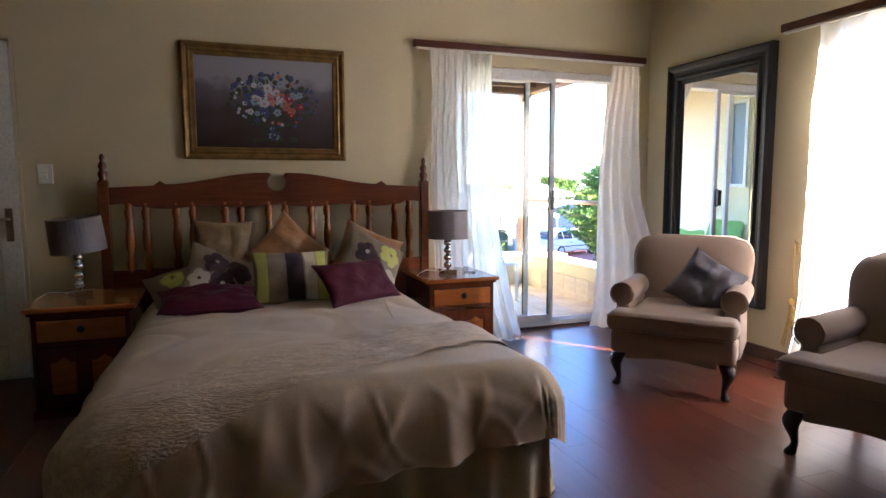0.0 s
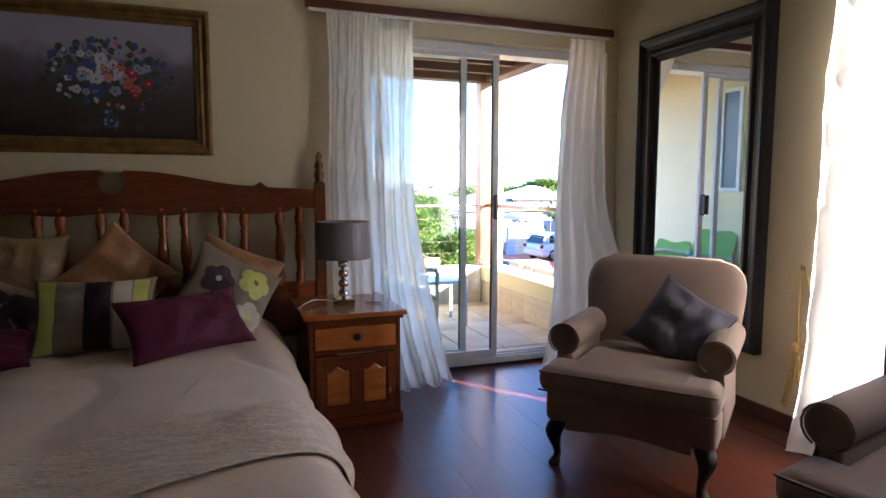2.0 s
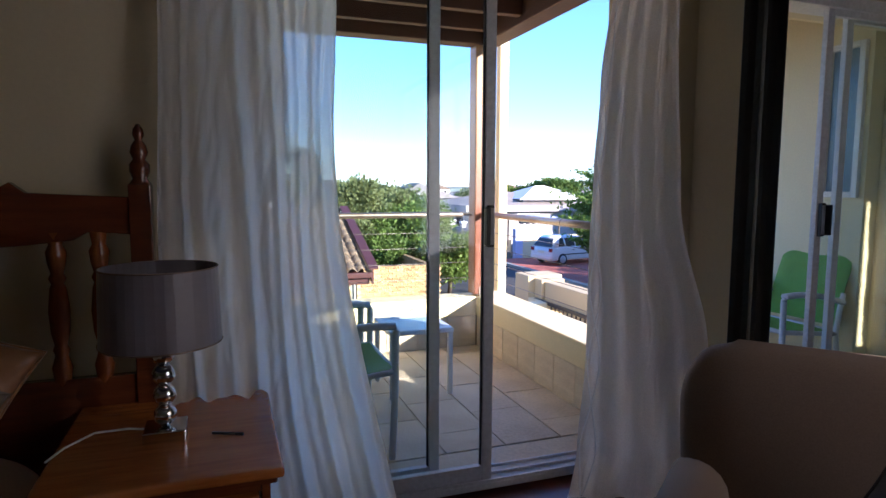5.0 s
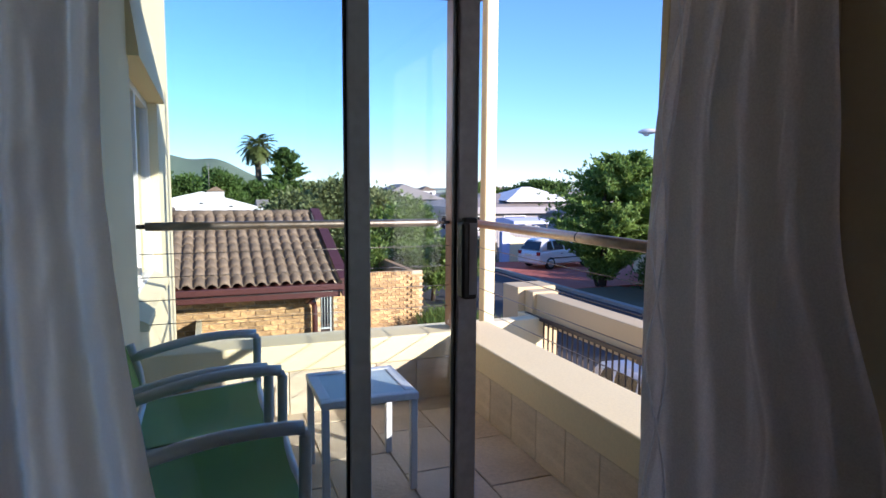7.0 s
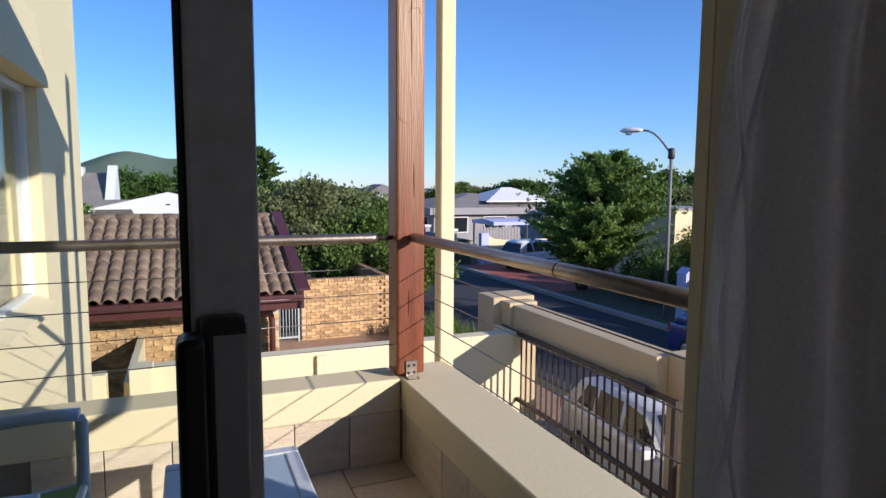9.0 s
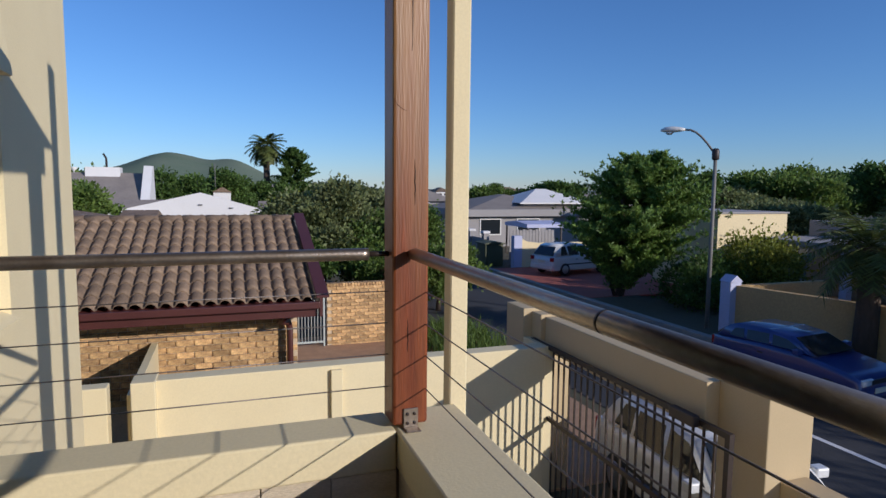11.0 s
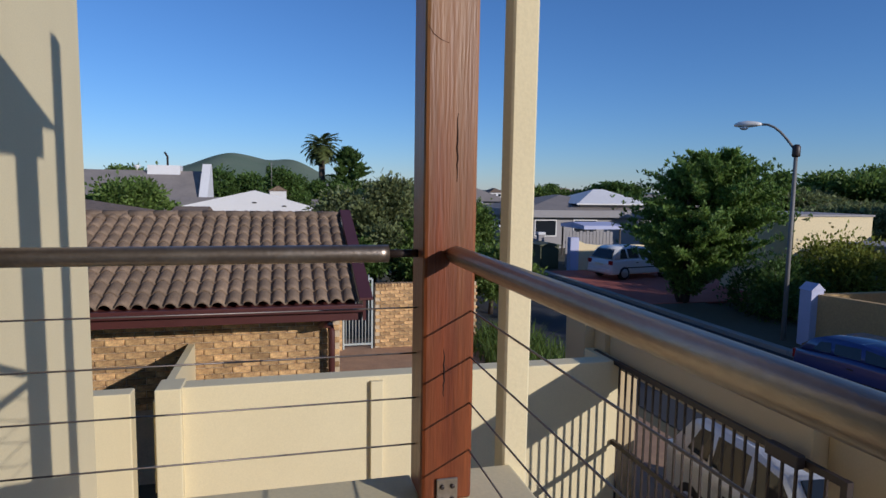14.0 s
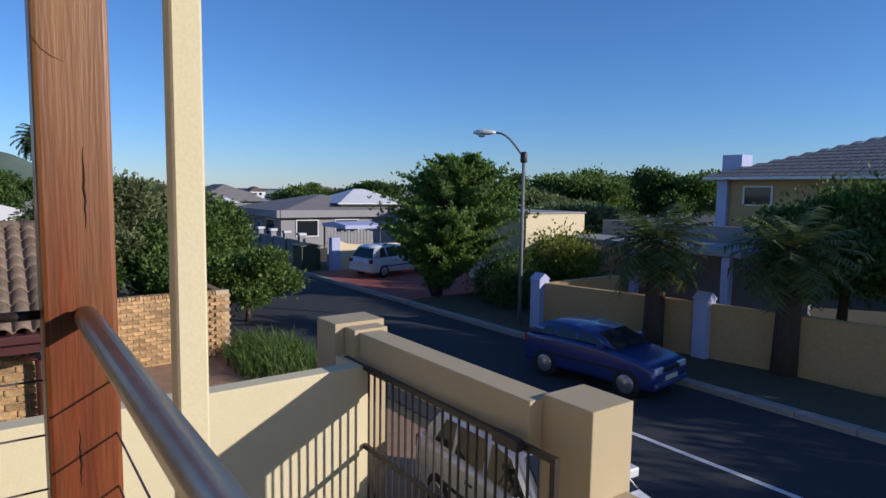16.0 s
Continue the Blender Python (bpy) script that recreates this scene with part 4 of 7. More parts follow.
    for j in range(19):
        for i in range(11):
            x = 5.20 + bl / 2 + i * bl + (j % 2) * bl / 2
            if x + bl / 2 > 7.80:
                continue
            yy = wy - 0.004 if x < 7.40 else wy - 0.052
            piece("brick", me, w, Matrix.Translation((x, yy + RNG.uniform(-0.003, 0.003), -1.21 - bh * (j + 1))))
    for i in range(33):
        part("coping_brick", boxed(5.20 + i * 0.077, 5.268 + i * 0.077, wy - 0.004, wy + 0.23, -1.21, -1.13, 0.004, 1), M_BRICK, w)
    structure("wall_return", boxed(7.55, 7.72, wy + 0.23, 24.0, GROUND, -1.2), M_BRICK, "brick garden wall running back from the street", "garden wall")
    structure("yard_paving_edge", boxed(3.85, 4.40, 19.5, 19.7, GROUND, -1.2), M_BRICK, "short brick wall beside the steel gate", "garden wall")


build_balcony()
build_posts_and_rails()
build_ground()
build_garden_walls()
build_brick_house()


# ---- trees ----
def leaves(name, centres, count, size, m, parent, seed, droop=0.0, shape=1.6, label=""):
    """Crown of many small leaves scattered in clumps (centre, radii)."""
    count, size = int(count * 4.2), size * 0.43
    rs = np.random.RandomState(seed)
    weights = np.array([r[0] * r[1] * r[2] for _, r in centres]) ** 0.7
    pick = rs.choice(len(centres), count, p=weights / weights.sum())
    c = np.array([p for p, _ in centres])[pick]
    r = np.array([q for _, q in centres])[pick]
    d = rs.normal(size=(count, 3))
    d /= np.linalg.norm(d, axis=1)[:, None]
    rad = rs.uniform(0.30, 1.0, count) ** 0.45
    rad *= 1 + 0.22 * rs.normal(size=count) * (rad > 0.8)
    pos = c + d * r * rad[:, None]
    out = d + rs.normal(size=(count, 3)) * 0.55
    out[:, 2] += 0.25 - droop
    out /= np.linalg.norm(out, axis=1)[:, None]
    side = np.cross(out, rs.normal(size=(count, 3)))
    side /= np.linalg.norm(side, axis=1)[:, None]
    s = size * rs.uniform(0.6, 1.4, count)[:, None]
    up = np.cross(side, out)
    v = np.stack([pos - side * s * 0.5, pos + out * s * 0.55 * shape + up * s * 0.2, pos + side * s * 0.5, pos - out * s * 0.55 * shape], 1).reshape(-1, 3)
    me = bpy.data.meshes.new(name)
    f = np.arange(count * 4).reshape(-1, 4)
    me.from_pydata(v.tolist(), [], f.tolist())
    me.materials.append(m)
    ob = new(name, me)
    ob.parent = parent
    return tagged(ob, label)


def clumps(rs, x, y, z, rx, rz, n, base=0.0):
    """Clumps of a rounded crown about (x, y, z)."""
    out = []
    for i in range(n):
        a, e = rs.uniform(0, 2 * math.pi), rs.uniform(-0.9, 1.2)
        k = rs.uniform(0.45, 0.85)
        p = (x + rx * k * math.cos(a) * math.cos(e), y + rx * k * math.sin(a) * math.cos(e), z + rz * k * math.sin(e) + base)
        q = rs.uniform(0.26, 0.42)
        out.append((p, (rx * q, rx * q, rz * q * 0.9)))
    return out


def trunk_and_limbs(parent, x, y, z0, z1, r, n, spread, seed):
    rs = random.Random(seed)
    bm = bmesh.new()
    tube(bm, [(x, y, z0), (x + 0.05, y - 0.04, z0 + (z1 - z0) * 0.5), (x, y, z1)], r, 8, r * 0.45)
    part("trunk", bm, M_BARK, parent)
    for i in range(n):
        a = 2 * math.pi * i / n + rs.uniform(-0.4, 0.4)
        zs = z0 + (z1 - z0) * rs.uniform(0.15, 0.7)
        e = (x + spread * math.cos(a), y + spread * math.sin(a), zs + spread * rs.uniform(0.5, 1.0))
        mid = (x + spread * 0.5 * math.cos(a), y + spread * 0.5 * math.sin(a), zs + spread * 0.5)
        part("limb", tube(bmesh.new(), [(x, y, zs), mid, e], r * 0.45, 6, r * 0.12), M_BARK, parent)


def tree(label, x, y, top, rx, bottom, m, count, size, seed, n=16, droop=0.0, shape=1.6, limbs=4, group=""):
    rs = random.Random(seed)
    t = thing("tree", label, "tree", group=group)
    zc, rz = (top + bottom) / 2, (top - bottom) / 2
    trunk_and_limbs(t, x, y, GROUND, zc + rz * 0.5, max(0.06, rx * 0.06), limbs, rx * 0.55, seed)
    cl = clumps(rs, x, y, zc, rx, rz, n)
    cl.append(((x, y, zc), (rx * 0.6, rx * 0.6, rz * 0.7)))
    leaves("crown", cl, count, size, m, t, seed, droop, shape)
    return t


def conifer_like(label, x, y, top, bottom, rx, m, count, size, seed, lean=(0.0, 0.0), sprays=300):
    """A loose evergreen: upswept boughs whose feathery tips break its outline."""
    rs = random.Random(seed)
    t = thing("tree", label, "tree")
    trunk_and_limbs(t, x, y, GROUND, top - 1.2, 0.13, 6, 1.2, seed)
    for dx in (-0.35, 0.3):
        part("trunk", tube(bmesh.new(), [(x + dx * 0.4, y, GROUND), (x + dx * 1.6, y + 0.2, GROUND + 1.3), (x + dx * 2.6, y, GROUND + 3)], 0.08, 6, 0.03), M_BARK, t)
    profile = ((0.0, 0.22), (0.12, 0.52), (0.28, 0.82), (0.45, 0.98), (0.60, 1.0), (0.75, 0.88), (0.88, 0.64), (1.0, 0.26))

    def reach(h):
        for (h0, r0), (h1, r1) in zip(profile, profile[1:]):
            if h <= h1:
                return rx * (r0 + (r1 - r0) * (h - h0) / (h1 - h0))
        return rx * 0.1
    cl = []
    for i in range(sprays):
        h, a = rs.random() ** 0.85, rs.uniform(0, 2 * math.pi)
        far = reach(h) * (rs.uniform(0.40, 1.0) ** 0.5) * rs.uniform(0.72, 1.30)
        z = bottom + (top - bottom) * h
        cx, cy = x + lean[0] * h, y + lean[1] * h
        rise = rs.uniform(0.2, 1.0) * rx * 0.34
        for q in range(6):
            k = 0.42 + 0.116 * q
            w = rx * 0.075 * (1.30 - 0.20 * q) * rs.uniform(0.7, 1.3)
            cl.append(((cx + far * k * math.cos(a), cy + far * k * math.sin(a), z + rise * (k * k - 0.75)), (w, w, w * 0.62)))
    leaves("crown", cl, count, size, m, t, seed, -0.5, 2.6)
    return t


def palm(label, x, y, height, r, fronds, m, seed, droop=1.0, leaf=0.045):
    rs = random.Random(seed)
    t = thing("palm_tree", label, "palm tree")
    z = GROUND + height
    part("trunk", tube(bmesh.new(), [(x, y, GROUND), (x + 0.05, y, GROUND + height * 0.5), (x, y, z)], r, 12, r * 0.8), M_BARK, t)
    for i in range(fronds):
        a = 2 * math.pi * (i * 0.382) + rs.uniform(-0.2, 0.2)
        up = 1.15 - 1.9 * (i / fronds) ** 0.9
        ln = rs.uniform(0.8, 1.1) * (1.05 + height * 0.09)
        pts, cur, el = [], Vector((x, y, z)), up
        for k in range(7):
            pts.append(cur.copy())
            cur += Vector((math.cos(a) * math.cos(el), math.sin(a) * math.cos(el), math.sin(el))) * ln / 6
            el -= droop * 0.16
        vs, fs = [], []
        for k in range(2, 7):
            p = pts[k]
            d = (pts[k] - pts[k - 1]).normalized()
            sd = d.cross(Vector((0, 0, 1))).normalized()
            for s in (-1, 1):
                for q in range(3):
                    tip = p - d * (ln / 6) * q / 3 + sd * s * ln * (0.30 - 0.10 * abs(k - 4) / 3) * rs.uniform(0.8, 1.1) + d * ln * 0.13 - Vector((0, 0, ln * rs.uniform(0.03, 0.14)))
                    b0 = p - d * (ln / 6) * q / 3
                    n0 = len(vs)
                    vs += [b0, b0 + d * ln * leaf, tip]
                    fs.append((n0, n0 + 1, n0 + 2))
        me = bpy.data.meshes.new("frond")
        me.from_pydata([tuple(v) for v in vs], [], fs)
        me.materials.append(m)
        ob = new("frond", me)
        ob.parent = t
        part("frond_stem", tube(bmesh.new(), pts, 0.014, 4, 0.004), m, ob)
    return t


def bush(label, x, y, w, d, h, m, count, size, seed, z=None, name="bush"):
    rs = random.Random(seed)
    z = GROUND if z is None else z
    t = thing(name, label, "bush")
    cl = [((x + rs.uniform(-w, w) * 0.4, y + rs.uniform(-d, d) * 0.4, z + h * rs.uniform(0.3, 0.6)), (w * 0.28, d * 0.28, h * 0.4)) for _ in range(8)]
    leaves("foliage", cl, count, size, m, t, seed)
    part("stem", tube(bmesh.new(), [(x, y, z), (x, y, z + h * 0.5)], 0.03, 6, 0.01), M_BARK, t)
    return t


def grass_clump(label, x, y, w, d, h, count, seed):
    """Arching strap leaves that spring from the ground in a loose patch."""
    rs = random.Random(seed)
    t = thing("bush", label, "bush")
    vs, fs = [], []
    for i in range(count):
        a, r = rs.uniform(0, 2 * math.pi), rs.random() ** 0.5
        bx, by = x + w * r * math.cos(a), y + d * r * math.sin(a)
        o = rs.uniform(0, 2 * math.pi)
        ln, bend, wd = h * rs.uniform(0.55, 1.1) * (1.1 - 0.4 * r), rs.uniform(0.25, 0.8), rs.uniform(0.012, 0.024)
        ux, uy = math.cos(o), math.sin(o)
        n0 = len(vs)
        for k in range(5):
            f = k / 4
            out, up, half = bend * ln * f * f, ln * (f - 0.45 * bend * f * f), wd * (1 - f) ** 0.6
            for sd in (-1, 1):
                vs.append((bx + ux * out - uy * half * sd, by + uy * out + ux * half * sd, GROUND + up))
        fs += [(n0 + 2 * k, n0 + 2 * k + 1, n0 + 2 * k + 3, n0 + 2 * k + 2) for k in range(4)]
    me = bpy.data.meshes.new("strap_leaves")
    me.from_pydata(vs, [], fs)
    me.materials.append(M_LEAF2)
    ob = new("strap_leaves", me)
    ob.parent = t
    return t


def build_trees():
    conifer_like("dense dark green conifer tree beside the red driveway", 16.45, 23.3, 2.55, -1.75, 2.85, M_LEAF5, 20000, 0.135, 3, (0.85, -0.4), 330)
    # trees behind the brick wall
    tree("grey-green garden tree behind the brick wall", 6.1, 26.5, 1.45, 2.2, -2.2, M_LEAF3, 5200, 0.22, 11)
    tree("mid green garden tree behind the brick wall", 8.9, 25.5, 1.15, 1.6, -2.3, M_LEAF2, 5200, 0.18, 12)
    tree("leafy green tree overhanging the brick wall", 9.3, 23.0, -0.35, 1.45, -2.5, M_LEAF2, 4200, 0.16, 13)
    tree("dark green garden tree", 4.9, 24.2, -0.1, 1.2, -2.3, M_LEAF, 3000, 0.16, 14)
    tree("yellow-green shrub behind the tiled roof", 5.0, 27.5, 1.0, 1.1, -1.5, M_LEAF4, 2400, 0.18, 15)
    tree("dark green garden tree", 7.4, 24.6, 0.2, 1.5, -2.4, M_LEAF2, 3600, 0.17, 16)
    tree("broad green tree behind the gardens", 9.6, 33.5, 1.6, 2.6, -2.0, M_LEAF3, 3600, 0.28, 17)
    # left background
    tree("round dark green tree beside the grey roof", -2.3, 28.5, 1.65, 2.0, -1.5, M_LEAF2, 4200, 0.2, 21)
    tree("dark green tree behind the white house", -0.3, 48.0, 2.3, 2.4, -1.5, M_LEAF, 3000, 0.3, 22)
    conifer_like("tall dark pointed tree beside the palm", 8.4, 57.0, 4.5, -1.2, 1.9, M_LEAF, 6000, 0.26, 23, (0, 0), 150)
    tree("broad dark tree under the palm", 6.4, 56.2, 1.9, 2.0, -1.5, M_LEAF, 3000, 0.30, 29)
    tree("low dark tree beside the palm", 3.4, 55.0, 2.6, 2.1, -1.5, M_LEAF, 3000, 0.3, 24)
    tree("slim dark cypress tree on the skyline", 2.1, 56.0, 3.0, 0.7, -1.0, M_LEAF, 1200, 0.25, 25)
    tree("dark tree on the skyline", -9.0, 62.0, 3.2, 4.0, -1.5, M_LEAF2, 3600, 0.42, 26)
    tree("dark tree on the skyline", -15.5, 62.0, 2.8, 4.0, -1.5, M_LEAF, 3000, 0.42, 27)
    tree("green tree on the skyline", 12.5, 60.0, 1.9, 3.6, -1.5, M_LEAF3, 3600, 0.4, 28)
    palm("tall fan palm on the skyline", 6.15, 58.0, 7.3, 0.3, 52, M_FROND, 5, 1.1, 0.09)
    # across the street
    palm("low bushy palm on the verge before the ochre wall", 16.4, 14.1, 2.75, 0.26, 64, M_FROND, 6, 0.8, 0.05)
    palm("low bushy palm on the verge before the ochre wall", 17.2, 11.3, 2.75, 0.28, 64, M_FROND, 8, 0.8, 0.05)
    bush("dark hedge under the conifer", 18.3, 21.0, 2.8, 3.0, 2.1, M_LEAF, 3600, 0.15, 31, name="hedge")
    bush("leafy yellow-green shrub behind the ochre wall", 20.3, 20.6, 3.0, 2.6, 2.6, M_LEAF4, 2600, 0.17, 32)
    grass_clump("clump of long green strap leaves beside the brick wall", 8.35, 18.3, 1.0, 1.9, 0.95, 900, 33)
    tree("broad dark tree behind the houses", 39.0, 36.5, 3.2, 4.2, -1.0, M_LEAF2, 4200, 0.36, 41)
    tree("broad dark tree behind the houses", 44.5, 33.0, 3.4, 3.6, -1.0, M_LEAF, 4200, 0.36, 42)
    tree("grey-green tree behind the garage", 33.5, 36.0, 1.6, 4.0, -1.5, M_LEAF3, 4200, 0.33, 43)
    tree("dark narrow tree behind the lamp post", 31.3, 35.4, 3.0, 1.2, -1.0, M_LEAF, 1600, 0.3, 44)
    tree("green tree behind the garage", 30.0, 29.5, 1.0, 3.4, -1.5, M_LEAF3, 3600, 0.28, 45)
    tree("dark tree beside the yellow house", 23.6, 12.6, 2.2, 2.7, -2.2, M_LEAF, 6500, 0.22, 46)
    tree("dark tree beside the yellow house", 25.5, 9.2, 2.6, 2.9, -2.2, M_LEAF, 5200, 0.24, 47)
    # two trees added out of view, placed to throw shade on the street
    tree("unseen broad dark tree added to shade the street beside the yellow house", 22.6, 1.9, 3.6, 3.1, -2.3, M_LEAF, 4200, 0.26, 52)
    tree("unseen broad dark tree added to shade the street", 20.4, -2.6, 3.2, 3.2, -2.3, M_LEAF, 4200, 0.26, 53)
    tree("dark tree on the skyline behind the white roof", 36.0, 62.0, 2.4, 4.6, -1.0, M_LEAF, 3600, 0.42, 48)
    tree("dark tree on the skyline", 30.0, 66.0, 2.0, 3.2, -1.0, M_LEAF2, 2400, 0.42, 49)
    tree("dark tree on the skyline", 52.0, 44.0, 3.0, 5.2, -1.0, M_LEAF, 3600, 0.45, 50)
    tree("dark green tree on the skyline", 60.0, 36.0, 3.4, 5.4, -1.0, M_LEAF2, 3600, 0.45, 51)


# ---- houses ----
def hip_roof(bm, x0, x1, y0, y1, z, rise, inset):
    """A hipped roof with a ridge along its longer side."""
    if x1 - x0 >= y1 - y0:
        a, b = (x0 + inset, (y0 + y1) / 2, z + rise), (x1 - inset, (y0 + y1) / 2, z + rise)
    else:
        a, b = ((x0 + x1) / 2, y0 + inset, z + rise), ((x0 + x1) / 2, y1 - inset, z + rise)
    base = [(x0, y0, z), (x1, y0, z), (x1, y1, z), (x0, y1, z)]
    v = [bm.verts.new(p) for p in base + [a, b]]
    if x1 - x0 >= y1 - y0:
        quads = ((0, 1, 5, 4), (1, 2, 5), (2, 3, 4, 5), (3, 0, 4))
    else:
        quads = ((0, 1, 4), (1, 2, 5, 4), (2, 3, 5), (3, 0, 4, 5))
    for q in quads:
        bm.faces.new([v[i] for i in q])
    bm.faces.new([v[i] for i in (3, 2, 1, 0)])
    return bm


def house(label, x0, x1, y0, y1, eave, rise, wall_m, roof_m, windows=(), inset=None, name="house", turn=None):
    h = thing(name, label, "house")
    part("wall", boxed(x0, x1, y0, y1, GROUND, eave), wall_m, h)
    part("roof", hip_roof(bmesh.new(), x0 - 0.4, x1 + 0.4, y0 - 0.4, y1 + 0.4, eave + 0.003, rise, min(x1 - x0, y1 - y0) / 2 if inset is None else inset), roof_m, h)
    for side, a, b, z0, z1 in windows:
        if side == "x":
            w = part("window", boxed(x0 - 0.05, x0 - 0.002, a, b, z0, z1), M_WHITE, h)
            part("pane", boxed(x0 - 0.06, x0 - 0.051, a + 0.08, b - 0.08, z0 + 0.08, z1 - 0.08), M_DARKGLASS, w)
        else:
            w = part("window", boxed(a, b, y0 - 0.05, y0 - 0.002, z0, z1), M_WHITE, h)
            part("pane", boxed(a + 0.08, b - 0.08, y0 - 0.06, y0 - 0.051, z0 + 0.08, z1 - 0.08), M_DARKGLASS, w)
    return h


def build_houses():
    # beyond the tiled roof
    h = thing("house", "white gabled house with a low pitched gable wall", "house")
    part("wall", prism(bmesh.new(), [(-2.6, GROUND), (-2.6, -0.12), (-2.3, 0.0), (1.85, 0.98), (4.95, 0.10), (5.25, -0.02), (5.25, GROUND)], "y", 33.0, 33.3), M_WHITEWALL, h)
    part("roof", prism(bmesh.new(), [(0.2, -0.25), (1.85, 0.72), (4.1, -0.25)], "y", 33.31, 42.0), M_ROOFGREY, h)
    part("wing_roof", prism(bmesh.new(), [(34.0, -0.35), (36.2, 0.55), (38.4, -0.35)], "x", 4.4, 6.6), M_ROOFGREY, h)
    part("wing_roof", prism(bmesh.new(), [(34.0, -0.35), (36.2, 0.6), (38.4, -0.35)], "x", -3.0, 0.1), M_ROOFGREY, h)
    part("boundary_wall", boxed(-6.0, 0.0, 32.6, 32.8, GROUND, 0.12), M_WHITEWALL, h)
    for x, z in ((1.75, 0.42), (3.0, 0.28)):
        part("vent", boxed(x, x + 0.18, 32.97, 32.999, z, z + 0.05), M_DARKGLASS, h)
    g = thing("house", "white house with a grey tiled roof and a pointed gable fin", "house")
    part("roof", prism(bmesh.new(), [(39.0, -0.2), (43.0, 1.95), (47.0, -0.2)], "x", -9.0, -1.35), M_ROOFGREY, g)
    part("wall", boxed(-9.0, -1.4, 39.4, 46.6, GROUND, -0.21), M_WHITEWALL, g)
    part("gable_fin", prism(bmesh.new(), [(38.9, -0.6), (42.2, 2.35), (42.7, 2.35), (43.6, -0.6)], "x", -1.34, -0.9), M_WHITEWALL, g)
    part("chimney", boxed(-4.3, -2.6, 42.6, 43.6, 1.7, 2.25), M_WHITEWALL, g)
    part("satellite_dish", lathe(bmesh.new(), [(0.02, 1.9), (0.03, 2.0), (0.2, 2.2), (0.17, 2.24)], -4.9, 43.0, 10), M_WHITE, g)
    part("weather_vane", tube(bmesh.new(), [(-3.3, 43, 2.25), (-3.3, 43, 2.75), (-3.45, 43, 3.0)], 0.06, 5), M_IRON, g)
    b = thing("house", "house with a low brown hipped roof", "house")
    part("roof", hip_roof(bmesh.new(), -6.5, 0.4, 19.0, 26.0, 0.18, 0.75, 3.0), M_ROOFTILE, b)
    part("wall", boxed(-6.0, 0.0, 19.5, 25.5, GROUND, 0.17), M_BRICK, b)
    part("wing_roof", prism(bmesh.new(), [(20.5, 0.36), (22.0, 0.62), (23.5, 0.36)], "x", 0.41, 1.24), M_ROOFTILE, b)
    part("wing_wall", boxed(0.41, 1.2, 20.6, 23.4, GROUND, 0.355), M_BRICK, b)
    k = thing("house", "far house with a small red-brown gable and aerial", "house")
    part("roof", prism(bmesh.new(), [(1.95, 0.84), (2.65, 1.22), (3.35, 0.84)], "y", 52.0, 58.0), M_ROOFTILE, k)
    part("wall", boxed(2.05, 3.25, 52.1, 57.9, GROUND, 0.835), M_WHITEWALL, k)
    part("aerial", tube(bmesh.new(), [(2.2, 52, 1.2), (2.2, 52, 2.9)], 0.03, 5), M_LAMPGREY, k)
    # across the street, down the road
    h = house("low grey house with a flat parapet and dark windows", 18.2, 28.0, 43.0, 53.0, -0.28, 1.15, M_GREYWALL, M_ROOFGREY,
              [("x", 44.0, 45.6, -1.9, -0.75), ("x", 46.6, 47.2, -1.7, -0.95), ("x", 48.2, 50.2, -1.9, -0.75), ("y", 19.2, 20.8, -1.9, -0.75), ("y", 22.0, 23.8, -1.9, -0.75)])
    part("parapet", boxed(18.0, 28.2, 42.55, 42.75, -0.6, -0.12), M_GREYWALL, h)
    part("parapet", boxed(17.75, 17.95, 42.55, 53.2, -0.6, -0.12), M_GREYWALL, h)
    w = thing("house", "house with a white hipped roof behind the grey house", "house")
    part("roof", hip_roof(bmesh.new(), 22.6, 28.6, 43.6, 49.0, 0.30, 1.02, 2.6), M_WHITEWALL, w)
    part("wall", boxed(23.0, 28.2, 44.0, 48.6, -0.2, 0.297), M_GREYWALL, w)
    part("gutter", boxed(22.5, 28.7, 43.5, 43.59, 0.24, 0.33), M_WHITE, w)
    d = house("dark roofed house further down the street", 16.5, 22.0, 56.0, 64.0, 0.15, 1.4, M_GREYWALL, M_ROOFGREY)
    t = thing("sunshade", "small white pointed garden tent roof", "tent")
    part("roof", hip_roof(bmesh.new(), 17.2, 19.6, 55.0, 57.2, 0.05, 0.5, 1.1), M_WHITEWALL, t)
    part("pole", tube(bmesh.new(), [(18.4, 56.1, GROUND), (18.4, 56.1, 0.05)], 0.05, 6), M_WHITE, t)
    # far town
    rs = random.Random(5)
    for i in range(26):
        x = 8 + i * 4.3 + rs.uniform(-1.5, 1.5)
        y = 118 + rs.uniform(0, 70)
        ww, e = rs.uniform(4.5, 8.5), rs.uniform(-0.9, 0.75)
        k = y / 130
        house("far pale house on the skyline", x * k, x * k + ww, y, y + 7, e, rs.uniform(0.7, 1.5), rs.choice((M_WHITEWALL, M_WHITEWALL, M_GREYWALL)), rs.choice((M_ROOFGREY, M_ROOFTILE)),
              [("y", x * k + 1 + q * 1.6, x * k + 2 + q * 1.6, e - 1.3, e - 0.4) for q in range(int(ww // 1.9))])
    for i in range(16):
        x = -50 + i * 15 + rs.uniform(-4, 4)
        tree("small far tree on the skyline", x, 150 + rs.uniform(-25, 40), rs.uniform(0.4, 1.8), rs.uniform(4, 7), -2.0, rs.choice((M_LEAF2, M_LEAF3)), 700, 1.0, 100 + i, 8)
    # yellow house with a grey tiled roof
    y = thing("house", "ochre yellow house with a grey tiled hipped roof", "house")
